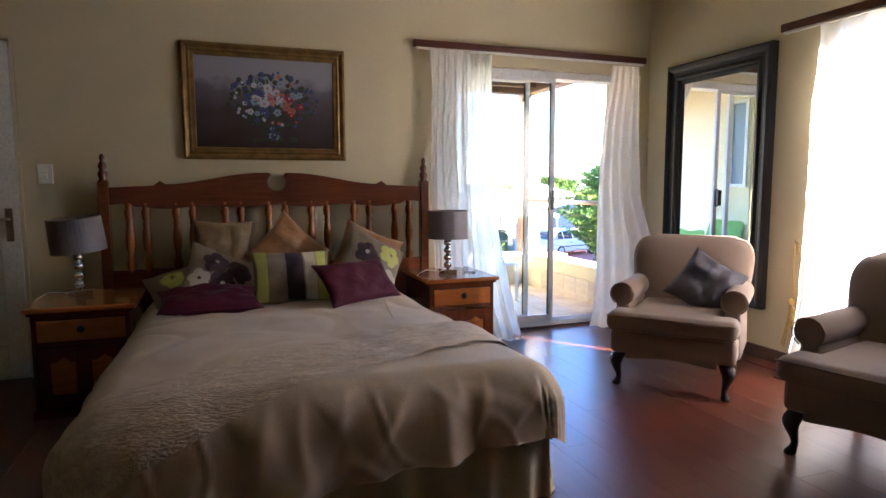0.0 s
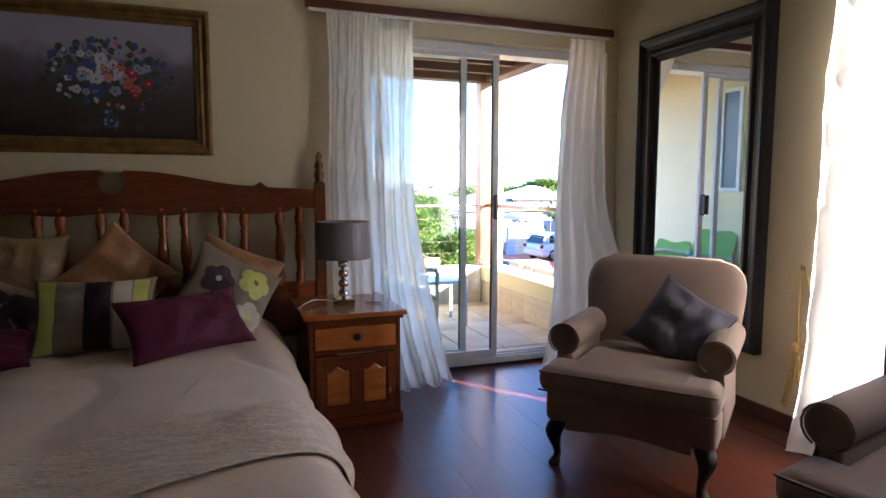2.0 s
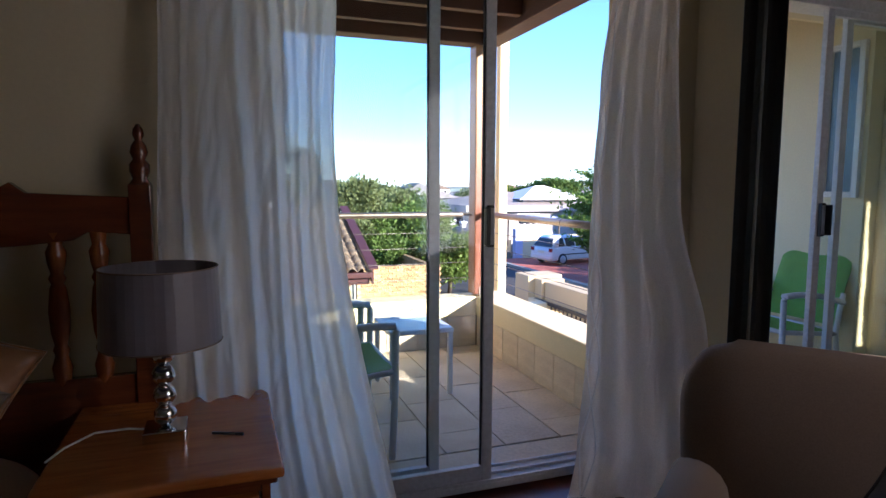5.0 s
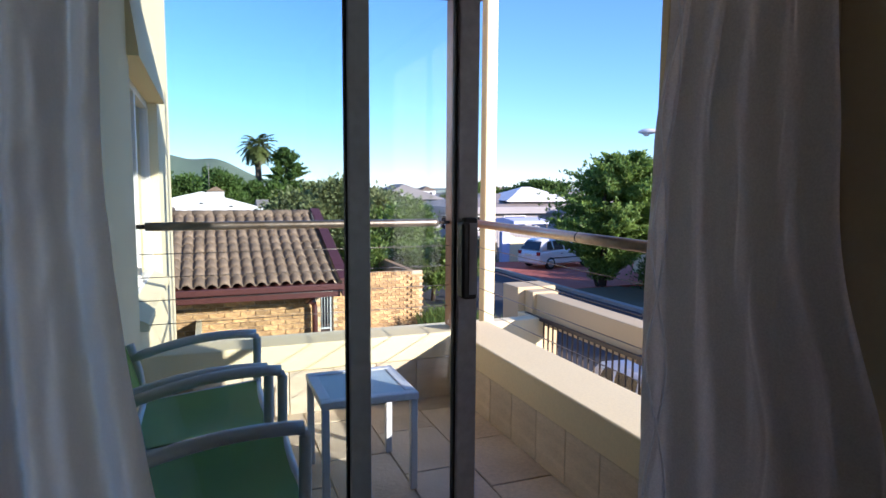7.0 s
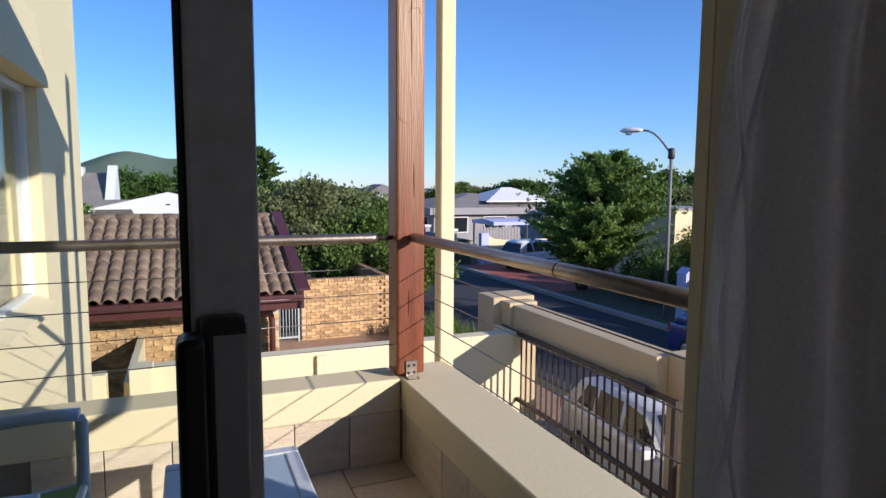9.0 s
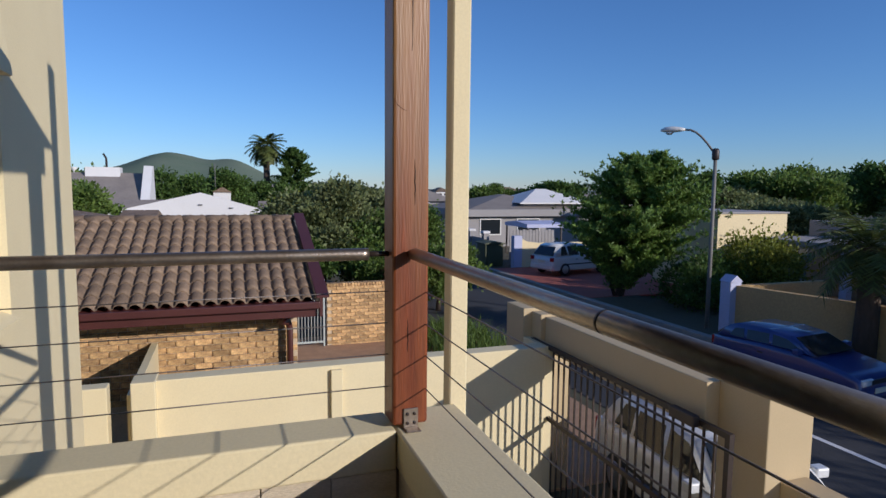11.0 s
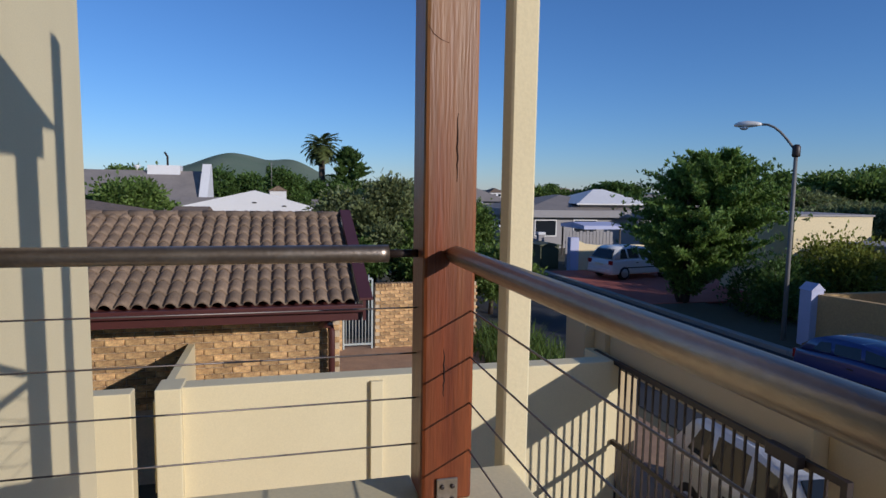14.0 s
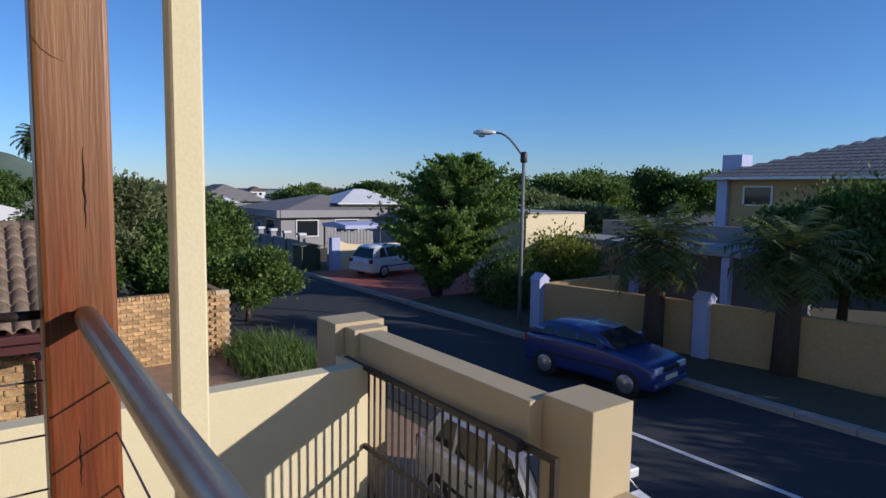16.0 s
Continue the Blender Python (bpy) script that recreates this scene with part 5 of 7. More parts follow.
    part("wall", boxed(32.2, 46.0, 8.0, 21.4, GROUND, 2.1), M_YELLOWWALL, y)
    rf = part("roof", hip_roof(bmesh.new(), 31.6, 46.6, 7.4, 22.0, 2.12, 2.5, 7.0), M_ROOFGREY, y)
    rows = bmesh.new()
    for j in range(14):
        f = j / 14
        z = 2.12 + 2.5 * f
        xx = 31.6 + 7.3 * f
        y0, y1 = 7.4 + 7.0 * f, 22.0 - 7.0 * f
        n = int((y1 - y0) / 0.4)
        for i in range(n):
            yy = y0 + (i + 0.5) * (y1 - y0) / n
            prism(rows, [(xx + 0.01, z + 0.03), (xx + 0.01, z + 0.08), (xx + 0.53, z + 0.235), (xx + 0.53, z + 0.20)], "y", yy - 0.17, yy + 0.17)
    part("roof_tiles", rows, M_ROOFGREY, rf)["kind"] = "stuff"
    part("gutter", boxed(31.45, 31.6, 7.4, 22.0, 2.03, 2.16), M_WHITE, y)
    part("chimney", boxed(33.2, 34.2, 21.0, 22.0, 1.9, 3.3), M_LILAC, y)
    wd = part("window", boxed(32.12, 32.198, 18.9, 20.3, 0.8, 1.75), M_WHITE, y)
    part("pane", boxed(32.10, 32.119, 19.0, 20.2, 0.88, 1.67), M_DARKGLASS, wd)
    part("corner_pillar", boxed(31.95, 32.19, 21.0, 21.5, GROUND, 2.05), M_LILAC, y)
    # garage with a sunlit wall, and carport
    g = thing("garage", "pale yellow flat-roofed garage with a sunlit side", "garage")
    part("wall", boxed(20.4, 23.85, 22.8, 26.4, GROUND, 0.40), M_PALEYELLOW, g)
    part("roof", boxed(20.35, 23.9, 22.75, 26.45, 0.403, 0.47), M_GREYWALL, g)
    c = thing("carport", "flat dark carport roof on pillars", "carport")
    part("roof", boxed(21.4, 24.6, 14.6, 22.0, -0.62, -0.42, 0.02), M_GREYWALL, c)
    for yy in (15.0, 18.4, 21.6):
        part("pillar", boxed(21.5, 21.75, yy, yy + 0.25, GROUND, -0.623), M_LILAC, c)
    part("back_wall", boxed(24.7, 24.9, 14.0, 22.5, GROUND, 0.15), M_GREYWALL, c)
    part("carport_floor", boxed(18.6, 24.6, 13.5, 22.2, GROUND, GROUND + 0.03), M_BROWNPAVE, c)
    # ochre boundary wall with lilac pillars
    ws = thing("boundary_wall", "ochre plastered boundary wall with lilac pillars", "garden wall", kind="structure")
    pts = [(15.87, 17.52), (16.95, 13.1), (17.8, 8.0), (18.6, 2.0)]
    for (xa, ya), (xb, yb) in zip(pts, pts[1:]):
        bm = bmesh.new()
        prism(bm, [(xa, ya), (xb, yb), (xb + 0.2, yb), (xa + 0.2, ya)], "z", GROUND, -1.30)
        part("wall_panel", bm, M_YELLOWWALL, ws)
    for xa, ya in pts:
        p = bmesh.new()
        box(p, xa - 0.16, xa + 0.22, ya - 0.18, ya + 0.18, GROUND, -1.20, 0.01)
        prism(p, [(xa - 0.19, -1.20), (xa + 0.03, -1.02), (xa + 0.25, -1.20)], "y", ya - 0.2, ya + 0.2)
        part("pillar", p, M_LILAC, ws, "lilac painted pillar with a pointed cap")
    part("wall_panel", boxed(16.10, 19.4, 17.42, 17.62, GROUND, -1.33), M_YELLOWWALL, ws)
    # by the silver car
    p = thing("gate_pillar", "lilac and white shaped gate pillar with a curved wall", "pillar")
    part("pillar", boxed(16.3, 16.75, 31.75, 32.1, GROUND, -1.05, 0.02), M_LILAC, p)
    part("curved_wall", prism(bmesh.new(), [(16.76, GROUND), (16.76, -1.2), (17.1, -1.35), (17.7, -1.42), (20.5, -1.42), (20.5, GROUND)], "y", 31.8, 32.0), M_PALEYELLOW, p)
    f = thing("street_fence", "dark slatted street fence with white-capped posts", "fence")
    for i in range(8):
        yy = 34.6 + i * 2.0
        part("post", boxed(15.9, 16.2, yy, yy + 0.3, GROUND, -1.12), M_GREYWALL, f)
        part("post_cap", boxed(15.85, 16.25, yy - 0.05, yy + 0.35, -1.119, -1.0), M_WHITEWALL, f)
        part("panel", boxed(16.0, 16.1, yy + 0.31, yy + 1.99, GROUND, -1.4), M_GREYWALL, f)
    wf = thing("wooden_fence", "grey slatted wooden fence panel", "fence")
    for i in range(14):
        part("slat", boxed(16.9 + i * 0.19, 17.06 + i * 0.19, 33.5, 33.54, GROUND, -0.85 - 0.25 * (i % 2) * 0.2), M_GREYWALL, wf)
    part("rail", boxed(16.9, 19.6, 33.541, 33.6, -1.5, -1.4), M_GREYWALL, wf)
    cw = thing("canvas_cover", "pale blue-white canvas cover over a yard frame", "canopy")
    part("cover", prism(bmesh.new(), [(36.0, -0.95), (36.0, -0.75), (37.5, -0.6), (39.0, -0.75), (39.0, -0.95)], "x", 19.2, 21.6), M_LILAC, cw)
    for yy in (36.1, 38.9):
        for xx in (19.3, 21.5):
            part("pole", boxed(xx - 0.04, xx + 0.04, yy - 0.04, yy + 0.04, GROUND, -0.951), M_IRON, cw)
    bx = thing("bin_shelter", "olive green metal utility box on the pavement", "utility box")
    part("body", boxed(15.3, 16.3, 33.0, 34.1, GROUND, -1.55, 0.02), M_BINGREEN, bx)
    part("lid", prism(bmesh.new(), [(15.22, -1.549), (15.22, -1.50), (15.8, -1.40), (16.38, -1.50), (16.38, -1.549)], "y", 32.9, 34.2), M_BINGREEN, bx)
    part("door", boxed(15.4, 16.2, 32.97, 32.999, GROUND + 0.1, -1.6), M_BINGREEN, bx)


def build_street_lamp():
    l = thing("street_lamp", "tall grey street lamp with a curved arm", "street lamp")
    x, y, top = 15.645, 18.06, 2.36
    part("pole", tube(bmesh.new(), [(x, y, GROUND), (x, y, 0), (x, y, top)], 0.062, 12, 0.048), M_LAMPGREY, l)
    part("collar", lathe(bmesh.new(), [(0.085, top - 0.25), (0.10, top - 0.22), (0.10, top), (0.06, top + 0.06)], x, y, 12), M_IRON, l)
    a = [(x - 0.31 * s, y + 0.37 * s, top - 0.12 + 0.72 * math.sin(min(1, s / 1.6) * math.pi / 2)) for s in (0, 0.25, 0.5, 0.8, 1.1, 1.4, 1.7)]
    part("arm", tube(bmesh.new(), a, 0.03, 8), M_LAMPGREY, l)
    e = Vector(a[-1])
    d = Vector((-0.42, 0.50, 0)).normalized()
    head = bmesh.new()
    rings = []
    for s, w, h in ((0, 0.04, 0.04), (0.12, 0.09, 0.08), (0.32, 0.14, 0.11), (0.55, 0.13, 0.09), (0.66, 0.06, 0.04)):
        c = e + d * s
        sd = Vector((-d.y, d.x, 0))
        rings.append([head.verts.new(c + sd * w * math.cos(q) + Vector((0, 0, h * math.sin(q) * (1 if math.sin(q) > 0 else 0.6)))) for q in [2 * math.pi * i / 10 for i in range(10)]])
    for r0, r1 in zip(rings, rings[1:]):
        for i in range(10):
            head.faces.new((r0[i], r0[(i + 1) % 10], r1[(i + 1) % 10], r1[i])).smooth = True
    head.faces.new(rings[0][::-1])
    head.faces.new(rings[-1])
    part("lamp_head", head, M_WHITE, l)
    c = e + d * 0.42
    part("lens", lathe(bmesh.new(), [(0.05, c.z - 0.125), (0.10, c.z - 0.09), (0.11, c.z - 0.05)], c.x, c.y, 10), M_HEADLIGHT, l)


# ---- cars ----
def car(label, paint, m, length=3.9, width=1.62, height=1.4, hatch=True):
    """A hatchback along +x (front), standing on z = 0."""
    c = thing("car", label, "car", m)
    L, W, H = length, width / 2, height
    # side outline: bottom, front, bonnet, screen, roof, tail
    low = [(-L / 2, 0.35), (-L / 2 + 0.02, 0.62), (-L / 2 + 0.06, 0.86), (-L * 0.12, 0.90), (L * 0.16, 0.88), (L * 0.40, 0.76), (L / 2 - 0.03, 0.66), (L / 2, 0.45), (L / 2 - 0.04, 0.24), (-L / 2 + 0.05, 0.24)]
    bm = bmesh.new()
    prism(bm, low, "y", -W, W)
    bmesh.ops.bevel(bm, geom=[e for e in bm.edges if abs(e.verts[0].co.y - e.verts[1].co.y) < 1e-5], offset=0.09, segments=3, profile=0.6, affect="EDGES")
    body = part("body", bm, paint, c, "", True)
    up = [(-L / 2 + 0.08, 0.85), (-L * 0.40, H - 0.10), (-L * 0.33, H - 0.02), (-L * 0.10, H), (L * 0.05, H - 0.04), (L * 0.22, 0.87)]
    cab = bmesh.new()
    n = len(up)
    lo = [cab.verts.new((u, -W + 0.04 + (v - 0.85) * 0.34, v)) for u, v in up]
    hi = [cab.verts.new((u, W - 0.04 - (v - 0.85) * 0.34, v)) for u, v in up]
    cab.faces.new(lo)
    cab.faces.new(hi[::-1])
    for i in range(n):
        cab.faces.new((lo[i], hi[i], hi[(i + 1) % n], lo[(i + 1) % n]))
    bmesh.ops.bevel(cab, geom=list(cab.edges), offset=0.035, segments=2, affect="EDGES")
    part("cabin", cab, paint, c, "", True)

    def side_y(v):
        return W - 0.04 - (v - 0.85) * 0.34
    for s in (-1, 1):
        for a in ([(-L * 0.37, 0.92), (-L * 0.335, H - 0.12), (-L * 0.27, H - 0.10), (-L * 0.255, 0.92)], [(-L * 0.235, 0.92), (-L * 0.245, H - 0.10), (-L * 0.09, H - 0.08), (-L * 0.075, 0.92)], [(-L * 0.05, 0.92), (-L * 0.065, H - 0.08), (L * 0.035, H - 0.11), (L * 0.155, 0.92)]):
            w = bmesh.new()
            f1 = [w.verts.new((u, s * (side_y(v) + 0.004), v)) for u, v in a]
            f0 = [w.verts.new((u, s * (side_y(v) - 0.02), v)) for u, v in a]
            w.faces.new(f1)
            w.faces.new(f0[::-1])
            for i in range(4):
                w.faces.new((f1[i], f0[i], f0[(i + 1) % 4], f1[(i + 1) % 4]))
            part("side_window", w, M_DARKGLASS, c)
        part("door_handle", boxed(-L * 0.14, -L * 0.10, min(s * (W + 0.001), s * (W + 0.018)), max(s * (W + 0.001), s * (W + 0.018)), 0.72, 0.75, 0.004, 1), M_BLACK, c)
        part("side_strip", boxed(-L * 0.28, L * 0.27, min(s * (W + 0.001), s * (W + 0.012)), max(s * (W + 0.001), s * (W + 0.012)), 0.50, 0.55, 0.004, 1), M_BLACK, c)
        part("wing_mirror", boxed(L * 0.12, L * 0.16, min(s * (W - 0.02), s * (W + 0.14)), max(s * (W - 0.02), s * (W + 0.14)), 0.88, 0.99, 0.02), paint, c)
        part("headlight", boxed(L / 2 - 0.11, L / 2 - 0.005, s * (W - 0.42) if s > 0 else -(W - 0.08), s * (W - 0.08) if s > 0 else -(W - 0.42), 0.55, 0.67, 0.02), M_HEADLIGHT, c)
        part("tail_light", boxed(-L / 2 - 0.006, -L / 2 + 0.09, s * (W - 0.24) if s > 0 else -(W - 0.03), s * (W - 0.03) if s > 0 else -(W - 0.24), 0.66, 0.84, 0.02), M_TAIL, c)
        for u in (-L * 0.31, L * 0.315):
            ty = bmesh.new()
            lathe(ty, [(0.19, -0.085), (0.275, -0.085), (0.29, -0.06), (0.29, 0.06), (0.275, 0.085), (0.19, 0.085)], 0, 0, 22)
            for v in ty.verts:
                v.co = Vector((u + v.co.x, s * (W - 0.07) + v.co.z, 0.29 + v.co.y))
            wh = part("wheel", ty, M_TYRE, c)
            rm = bmesh.new()
            lathe(rm, [(0.185, 0), (0.185, 0.012), (0.15, 0.022), (0.06, 0.012), (0.03, 0.03)], 0, 0, 16)
            for v in rm.verts:
                v.co = Vector((u + v.co.x, s * (W + 0.0155) + s * v.co.z, 0.29 + v.co.y))
            part("rim", rm, M_RIM, wh)
    for nm, a, b, off in (("windscreen", (L * 0.225, 0.90), (L * 0.065, H - 0.07), 0.012), ("rear_window", (-L / 2 + 0.10, 0.92), (-L * 0.395, H - 0.12), -0.012)):
        w = bmesh.new()
        f = []
        for (u, v) in (a, b):
            f.append([w.verts.new((u + off * 1.6, s * (side_y(v) - 0.09), v + 0.012)) for s in (-1, 1)])
        g = []
        for (u, v) in (a, b):
            g.append([w.verts.new((u - off, s * (side_y(v) - 0.09), v - 0.02)) for s in (-1, 1)])
        w.faces.new((f[0][0], f[0][1], f[1][1], f[1][0]))
        w.faces.new((g[0][0], g[1][0], g[1][1], g[0][1]))
        for i, j in (((0, 0), (0, 1)), ((0, 1), (1, 1)), ((1, 1), (1, 0)), ((1, 0), (0, 0))):
            w.faces.new((f[i[0]][i[1]], f[j[0]][j[1]], g[j[0]][j[1]], g[i[0]][i[1]]))
        part(nm, w, M_DARKGLASS, c)
    part("number_plate", boxed(L / 2 - 0.012, L / 2 + 0.012, -0.24, 0.24, 0.40, 0.49), M_PLATE, c)
    part("number_plate", boxed(-L / 2 - 0.012, -L / 2 + 0.012, -0.24, 0.24, 0.60, 0.70), M_PLATE, c)
    part("grille", boxed(L / 2 - 0.06, L / 2 - 0.004, -0.36, 0.36, 0.56, 0.65, 0.01), M_BLACK, c)
    part("bumper", boxed(L / 2 - 0.10, L / 2 + 0.025, -W + 0.05, W - 0.05, 0.28, 0.39, 0.03), paint, c)
    part("bumper", boxed(-L / 2 - 0.03, -L / 2 + 0.10, -W + 0.05, W - 0.05, 0.30, 0.50, 0.03), paint, c)
    return c


build_trees()
build_houses()
build_street_lamp()
car("blue hatchback parked at the far kerb", M_BLUECAR, pose(13.66, 13.42, GROUND + 0.014, 0, 0, -83), 3.1, 1.42, 1.20)
car("silver-white hatchback parked on the red driveway", M_SILVER, pose(18.1, 29.3, GROUND + 0.102, 0, 0, 12), 3.7, 1.6, 1.42)
car("white hatchback parked behind the iron gate", M_SILVER, pose(8.14, 9.72, GROUND + 0.002, 0, 0, -96), 3.5, 1.45, 1.32)


# ---- bedroom: bed ----
BX, BA, BR, BTOP, BFOOT = 0.36, 0.67, 0.15, 0.575, 1.96


def bed_point(sx, sy, lift=0.0, sag=0.0):
    """Where a point of cloth lies that is spread over the mattress; sx from its middle line, sy along the bed."""
    ex, ey = max(0.0, abs(sx) - BA), max(0.0, BFOOT - sy)
    e = math.hypot(ex, ey)
    x, y, z = BX + math.copysign(min(abs(sx), BA), sx), max(sy, BFOOT), BTOP + lift
    z += 0.014 * noise.noise((sx * 2.1, sy * 1.7, 3.0)) + 0.006 * noise.noise((sx * 7, sy * 5, 1.0)) - 0.010 * max(0.0, 1 - 7 * abs(noise.noise((sx * 1.6 + 0.3 * sy, sy * 2.2, 7.0)))) - 0.02 * (abs(sx) / BA) ** 4
    z -= 0.04 * min(1.0, max(0.0, (sy - 2.5) / 0.8))
    if e > 0:
        r = BR + lift
        a = min(e / r, math.pi / 2)
        out, down = r * math.sin(a), r * (1 - math.cos(a)) + max(0.0, e - r * math.pi / 2)
        dx, dy = math.copysign(ex, sx) / e, -ey / e
        t = max(0.0, down - 0.06)
        along = sy * (ex / e) + sx * (ey / e)
        calm = 1 - min(1.0, 2.4 * min(ex, ey) / e)
        out += t * 0.06 + calm * t * (0.10 * math.sin(along * 24 + 2.4 * noise.noise((sx * 2, sy * 2, 0))) + 0.10 * noise.noise((along * 6, 0.3, 2.0)))
        out += (0.3 + 0.7 * calm) * 0.014 * min(1.0, down * 9) * (max(0.0, 1 - 5.5 * abs(noise.noise((along * 4.2 + 1.2 * down, down * 2.2, 5.0)))) + 0.8 * max(0.0, 1 - 5 * abs(noise.noise((along * 8 - 2 * down, down * 3.5, 2.0))))) + calm * 0.010 * min(1.0, down * 9) * noise.noise((along * 11, down * 5, 9.0))
        x, y, z = x + dx * out, y + dy * out, z - down + sag * t
    return x, y, z


def build_bed():
    b = thing("bed", "wide wooden double bed with a carved headboard", "bed")
    part("base", boxed(BX - 0.74, BX + 0.74, 1.98, 4.18, 0.10, 0.34, 0.02), M_SKIRTCLOTH, b)
    part("mattress", boxed(BX - 0.76, BX + 0.76, 1.95, 4.19, 0.345, BTOP - 0.075, 0.07, 3), M_SKIRTCLOTH, b)
    for sx in (-0.68, 0.68):
        for y in (2.1, 4.1):
            part("leg", lathe(bmesh.new(), [(0.03, 0), (0.03, 0.10)], BX + sx, y, 10), M_LEG, b)

    def skirt(u, v):
        s = u * (2.20 + 1.60 + 2.20)
        z = 0.37 - 0.365 * v
        w = 0.010 + 0.030 * v * v
        ripple = w * math.sin(s * 38 + 3 * noise.noise((s * 2, 0, 0))) + 0.03 * v
        if s < 2.20:
            return (BX - 0.775 - ripple, 4.17 - s, z)
        if s < 3.80:
            return (BX - 0.80 + (s - 2.20), 1.95 - ripple, z)
        return (BX + 0.775 + ripple, 1.97 + (s - 3.80), z)
    part("valance", grid(bmesh.new(), 330, 8, skirt), M_SKIRTCLOTH, b, "cream gathered valance", True)
    # headboard
    hx0, hx1, hy = -0.655, 1.42, 4.27

    def turned_post(x):
        bm = bmesh.new()
        box(bm, x - 0.03, x + 0.03, hy - 0.03, hy + 0.03, 0.0, 1.22, 0.004)
        lathe(bm, [(0.030, 1.22), (0.020, 1.235), (0.028, 1.255), (0.028, 1.275), (0.017, 1.29), (0.025, 1.31), (0.020, 1.33), (0.010, 1.345), (0.016, 1.36), (0.014, 1.375), (0.005, 1.39)], x, hy, 14)
        return bm
    hb = part("headboard", boxed(hx0 + 0.031, hx1 - 0.031, hy - 0.018, hy + 0.018, 0.36, 0.665, 0.004), M_HEAD, b, "carved red-brown wooden headboard")
    for x in (hx0, hx1):
        part("post", turned_post(x), M_HEAD, hb)
    mid = (hx0 + hx1) / 2
    half = (hx1 - hx0) / 2 - 0.031
    top = []
    n = 56
    for i in range(n + 1):
        d = abs(-1 + 2 * i / n)
        if d < 0.055:
            z = 1.185 + 0.020 * (d / 0.055) ** 2
        elif d < 0.09:
            z = 1.225 + 0.05 * (d - 0.055) / 0.035
        elif d < 0.70:
            q = (d - 0.09) / 0.61
            z = 1.277 - 0.075 * (0.5 - 0.5 * math.cos(math.pi * q))
        elif d < 0.74:
            z = 1.202 + 0.032 * (1 - abs(d - 0.70) / 0.04)
        else:
            z = 1.195 - 0.012 * (d - 0.74) / 0.26
        top.append((mid + (-1 + 2 * i / n) * half, z))
    left = [p for p in top if p[0] < mid - 0.085]
    right_side = [p for p in top if p[0] > mid + 0.085]
    notch = [(mid + 0.060 * math.cos(math.radians(a)), 1.216 + 0.060 * math.sin(math.radians(a))) for a in range(128, 413, 12)]
    top = left + [(mid - 0.055, 1.278)] + notch + [(mid + 0.055, 1.278)] + right_side
    low = []
    for i in range(n + 1):
        d = abs(-1 + 2 * i / n)
        low.append((mid + (1 - 2 * i / n) * half, 1.055 + (0.02 if d > 0.86 else 0.0) + 0.008 * math.cos(d * 14)))
    part("crest_rail", prism(bmesh.new(), top + low, "y", hy - 0.020, hy + 0.020, 0.004), M_HEAD, hb)
    sp = mesh_of("spindle", lathe(bmesh.new(), [(1.28 * r, z) for r, z in [(0.013, 0.64), (0.018, 0.67), (0.021, 0.70), (0.013, 0.735), (0.017, 0.75), (0.013, 0.765), (0.019, 0.80), (0.022, 0.86), (0.017, 0.925), (0.013, 0.94), (0.018, 0.955), (0.013, 0.97), (0.019, 1.00), (0.021, 1.03), (0.014, 1.05), (0.018, 1.085)]], 0, 0, 12), M_PINEV)
    for x in (-0.521, -0.425, -0.248, -0.151, 0.046, 0.145, 0.322, 0.430, 0.605, 0.713, 0.901, 1.011, 1.199, 1.306):
        piece("spindle", sp, hb, Matrix.Translation((x, hy, 0)))
    # cover
    E = BR * math.pi / 2 + 0.185
    d = thing("duvet", "beige cotton bedcover draped over the bed, creased", "bedding")

    def cover(u, v):
        sx = (2 * u - 1) * (BA + E + 0.05)
        sy = BFOOT - E + v * (4.16 - BFOOT + E)
        ex, ey = max(0, abs(sx) - BA), max(0, BFOOT - sy)
        askew = 0.5 + 0.5 * max(-1.0, min(1.0, sx / BA))
        e, lim = math.hypot(ex, ey), E + 0.045 - 0.135 * askew
        if e > lim:
            k = lim / e
            sx = math.copysign(min(abs(sx), BA) + ex * k, sx)
            sy = sy if ey == 0 else BFOOT - ey * k
        return bed_point(sx, sy)
    part("cover", grid(bmesh.new(), 230, 210, cover), M_DUVET, d, "", True)
    seam = bmesh.new()
    tube(seam, [bed_point(0.40 + 0.02 * k, 2.75 + k * 0.1, 0.001) for k in range(0, 8)], 0.0011, 5)
    part("seam", seam, M_SKIRTCLOTH, d)
    r = thing("bed_runner", "cream woven throw laid slantwise across the bed", "throw")

    def runner(u, v):
        sx = -(BA + 0.52) + u * (2 * BA + 0.52 + 0.36)
        c = 2.14 + 0.42 * max(-0.78, min(0.80, sx))
        return bed_point(sx, c + (v - 0.5) * 0.38, 0.013, 0.0)
    part("cloth", grid(bmesh.new(), 110, 26, runner), M_RUNNER, r, "", True)
    fr = bmesh.new()
    for i in range(44):
        v = i / 43
        p = Vector(runner(0, v))
        tube(fr, [p, p + Vector((-0.006 + 0.01 * RNG.uniform(-1, 1), 0.008 * RNG.uniform(-1, 1), -0.075))], 0.0024, 4)
    part("fringe", fr, M_RUNNER, r)["kind"] = "stuff"


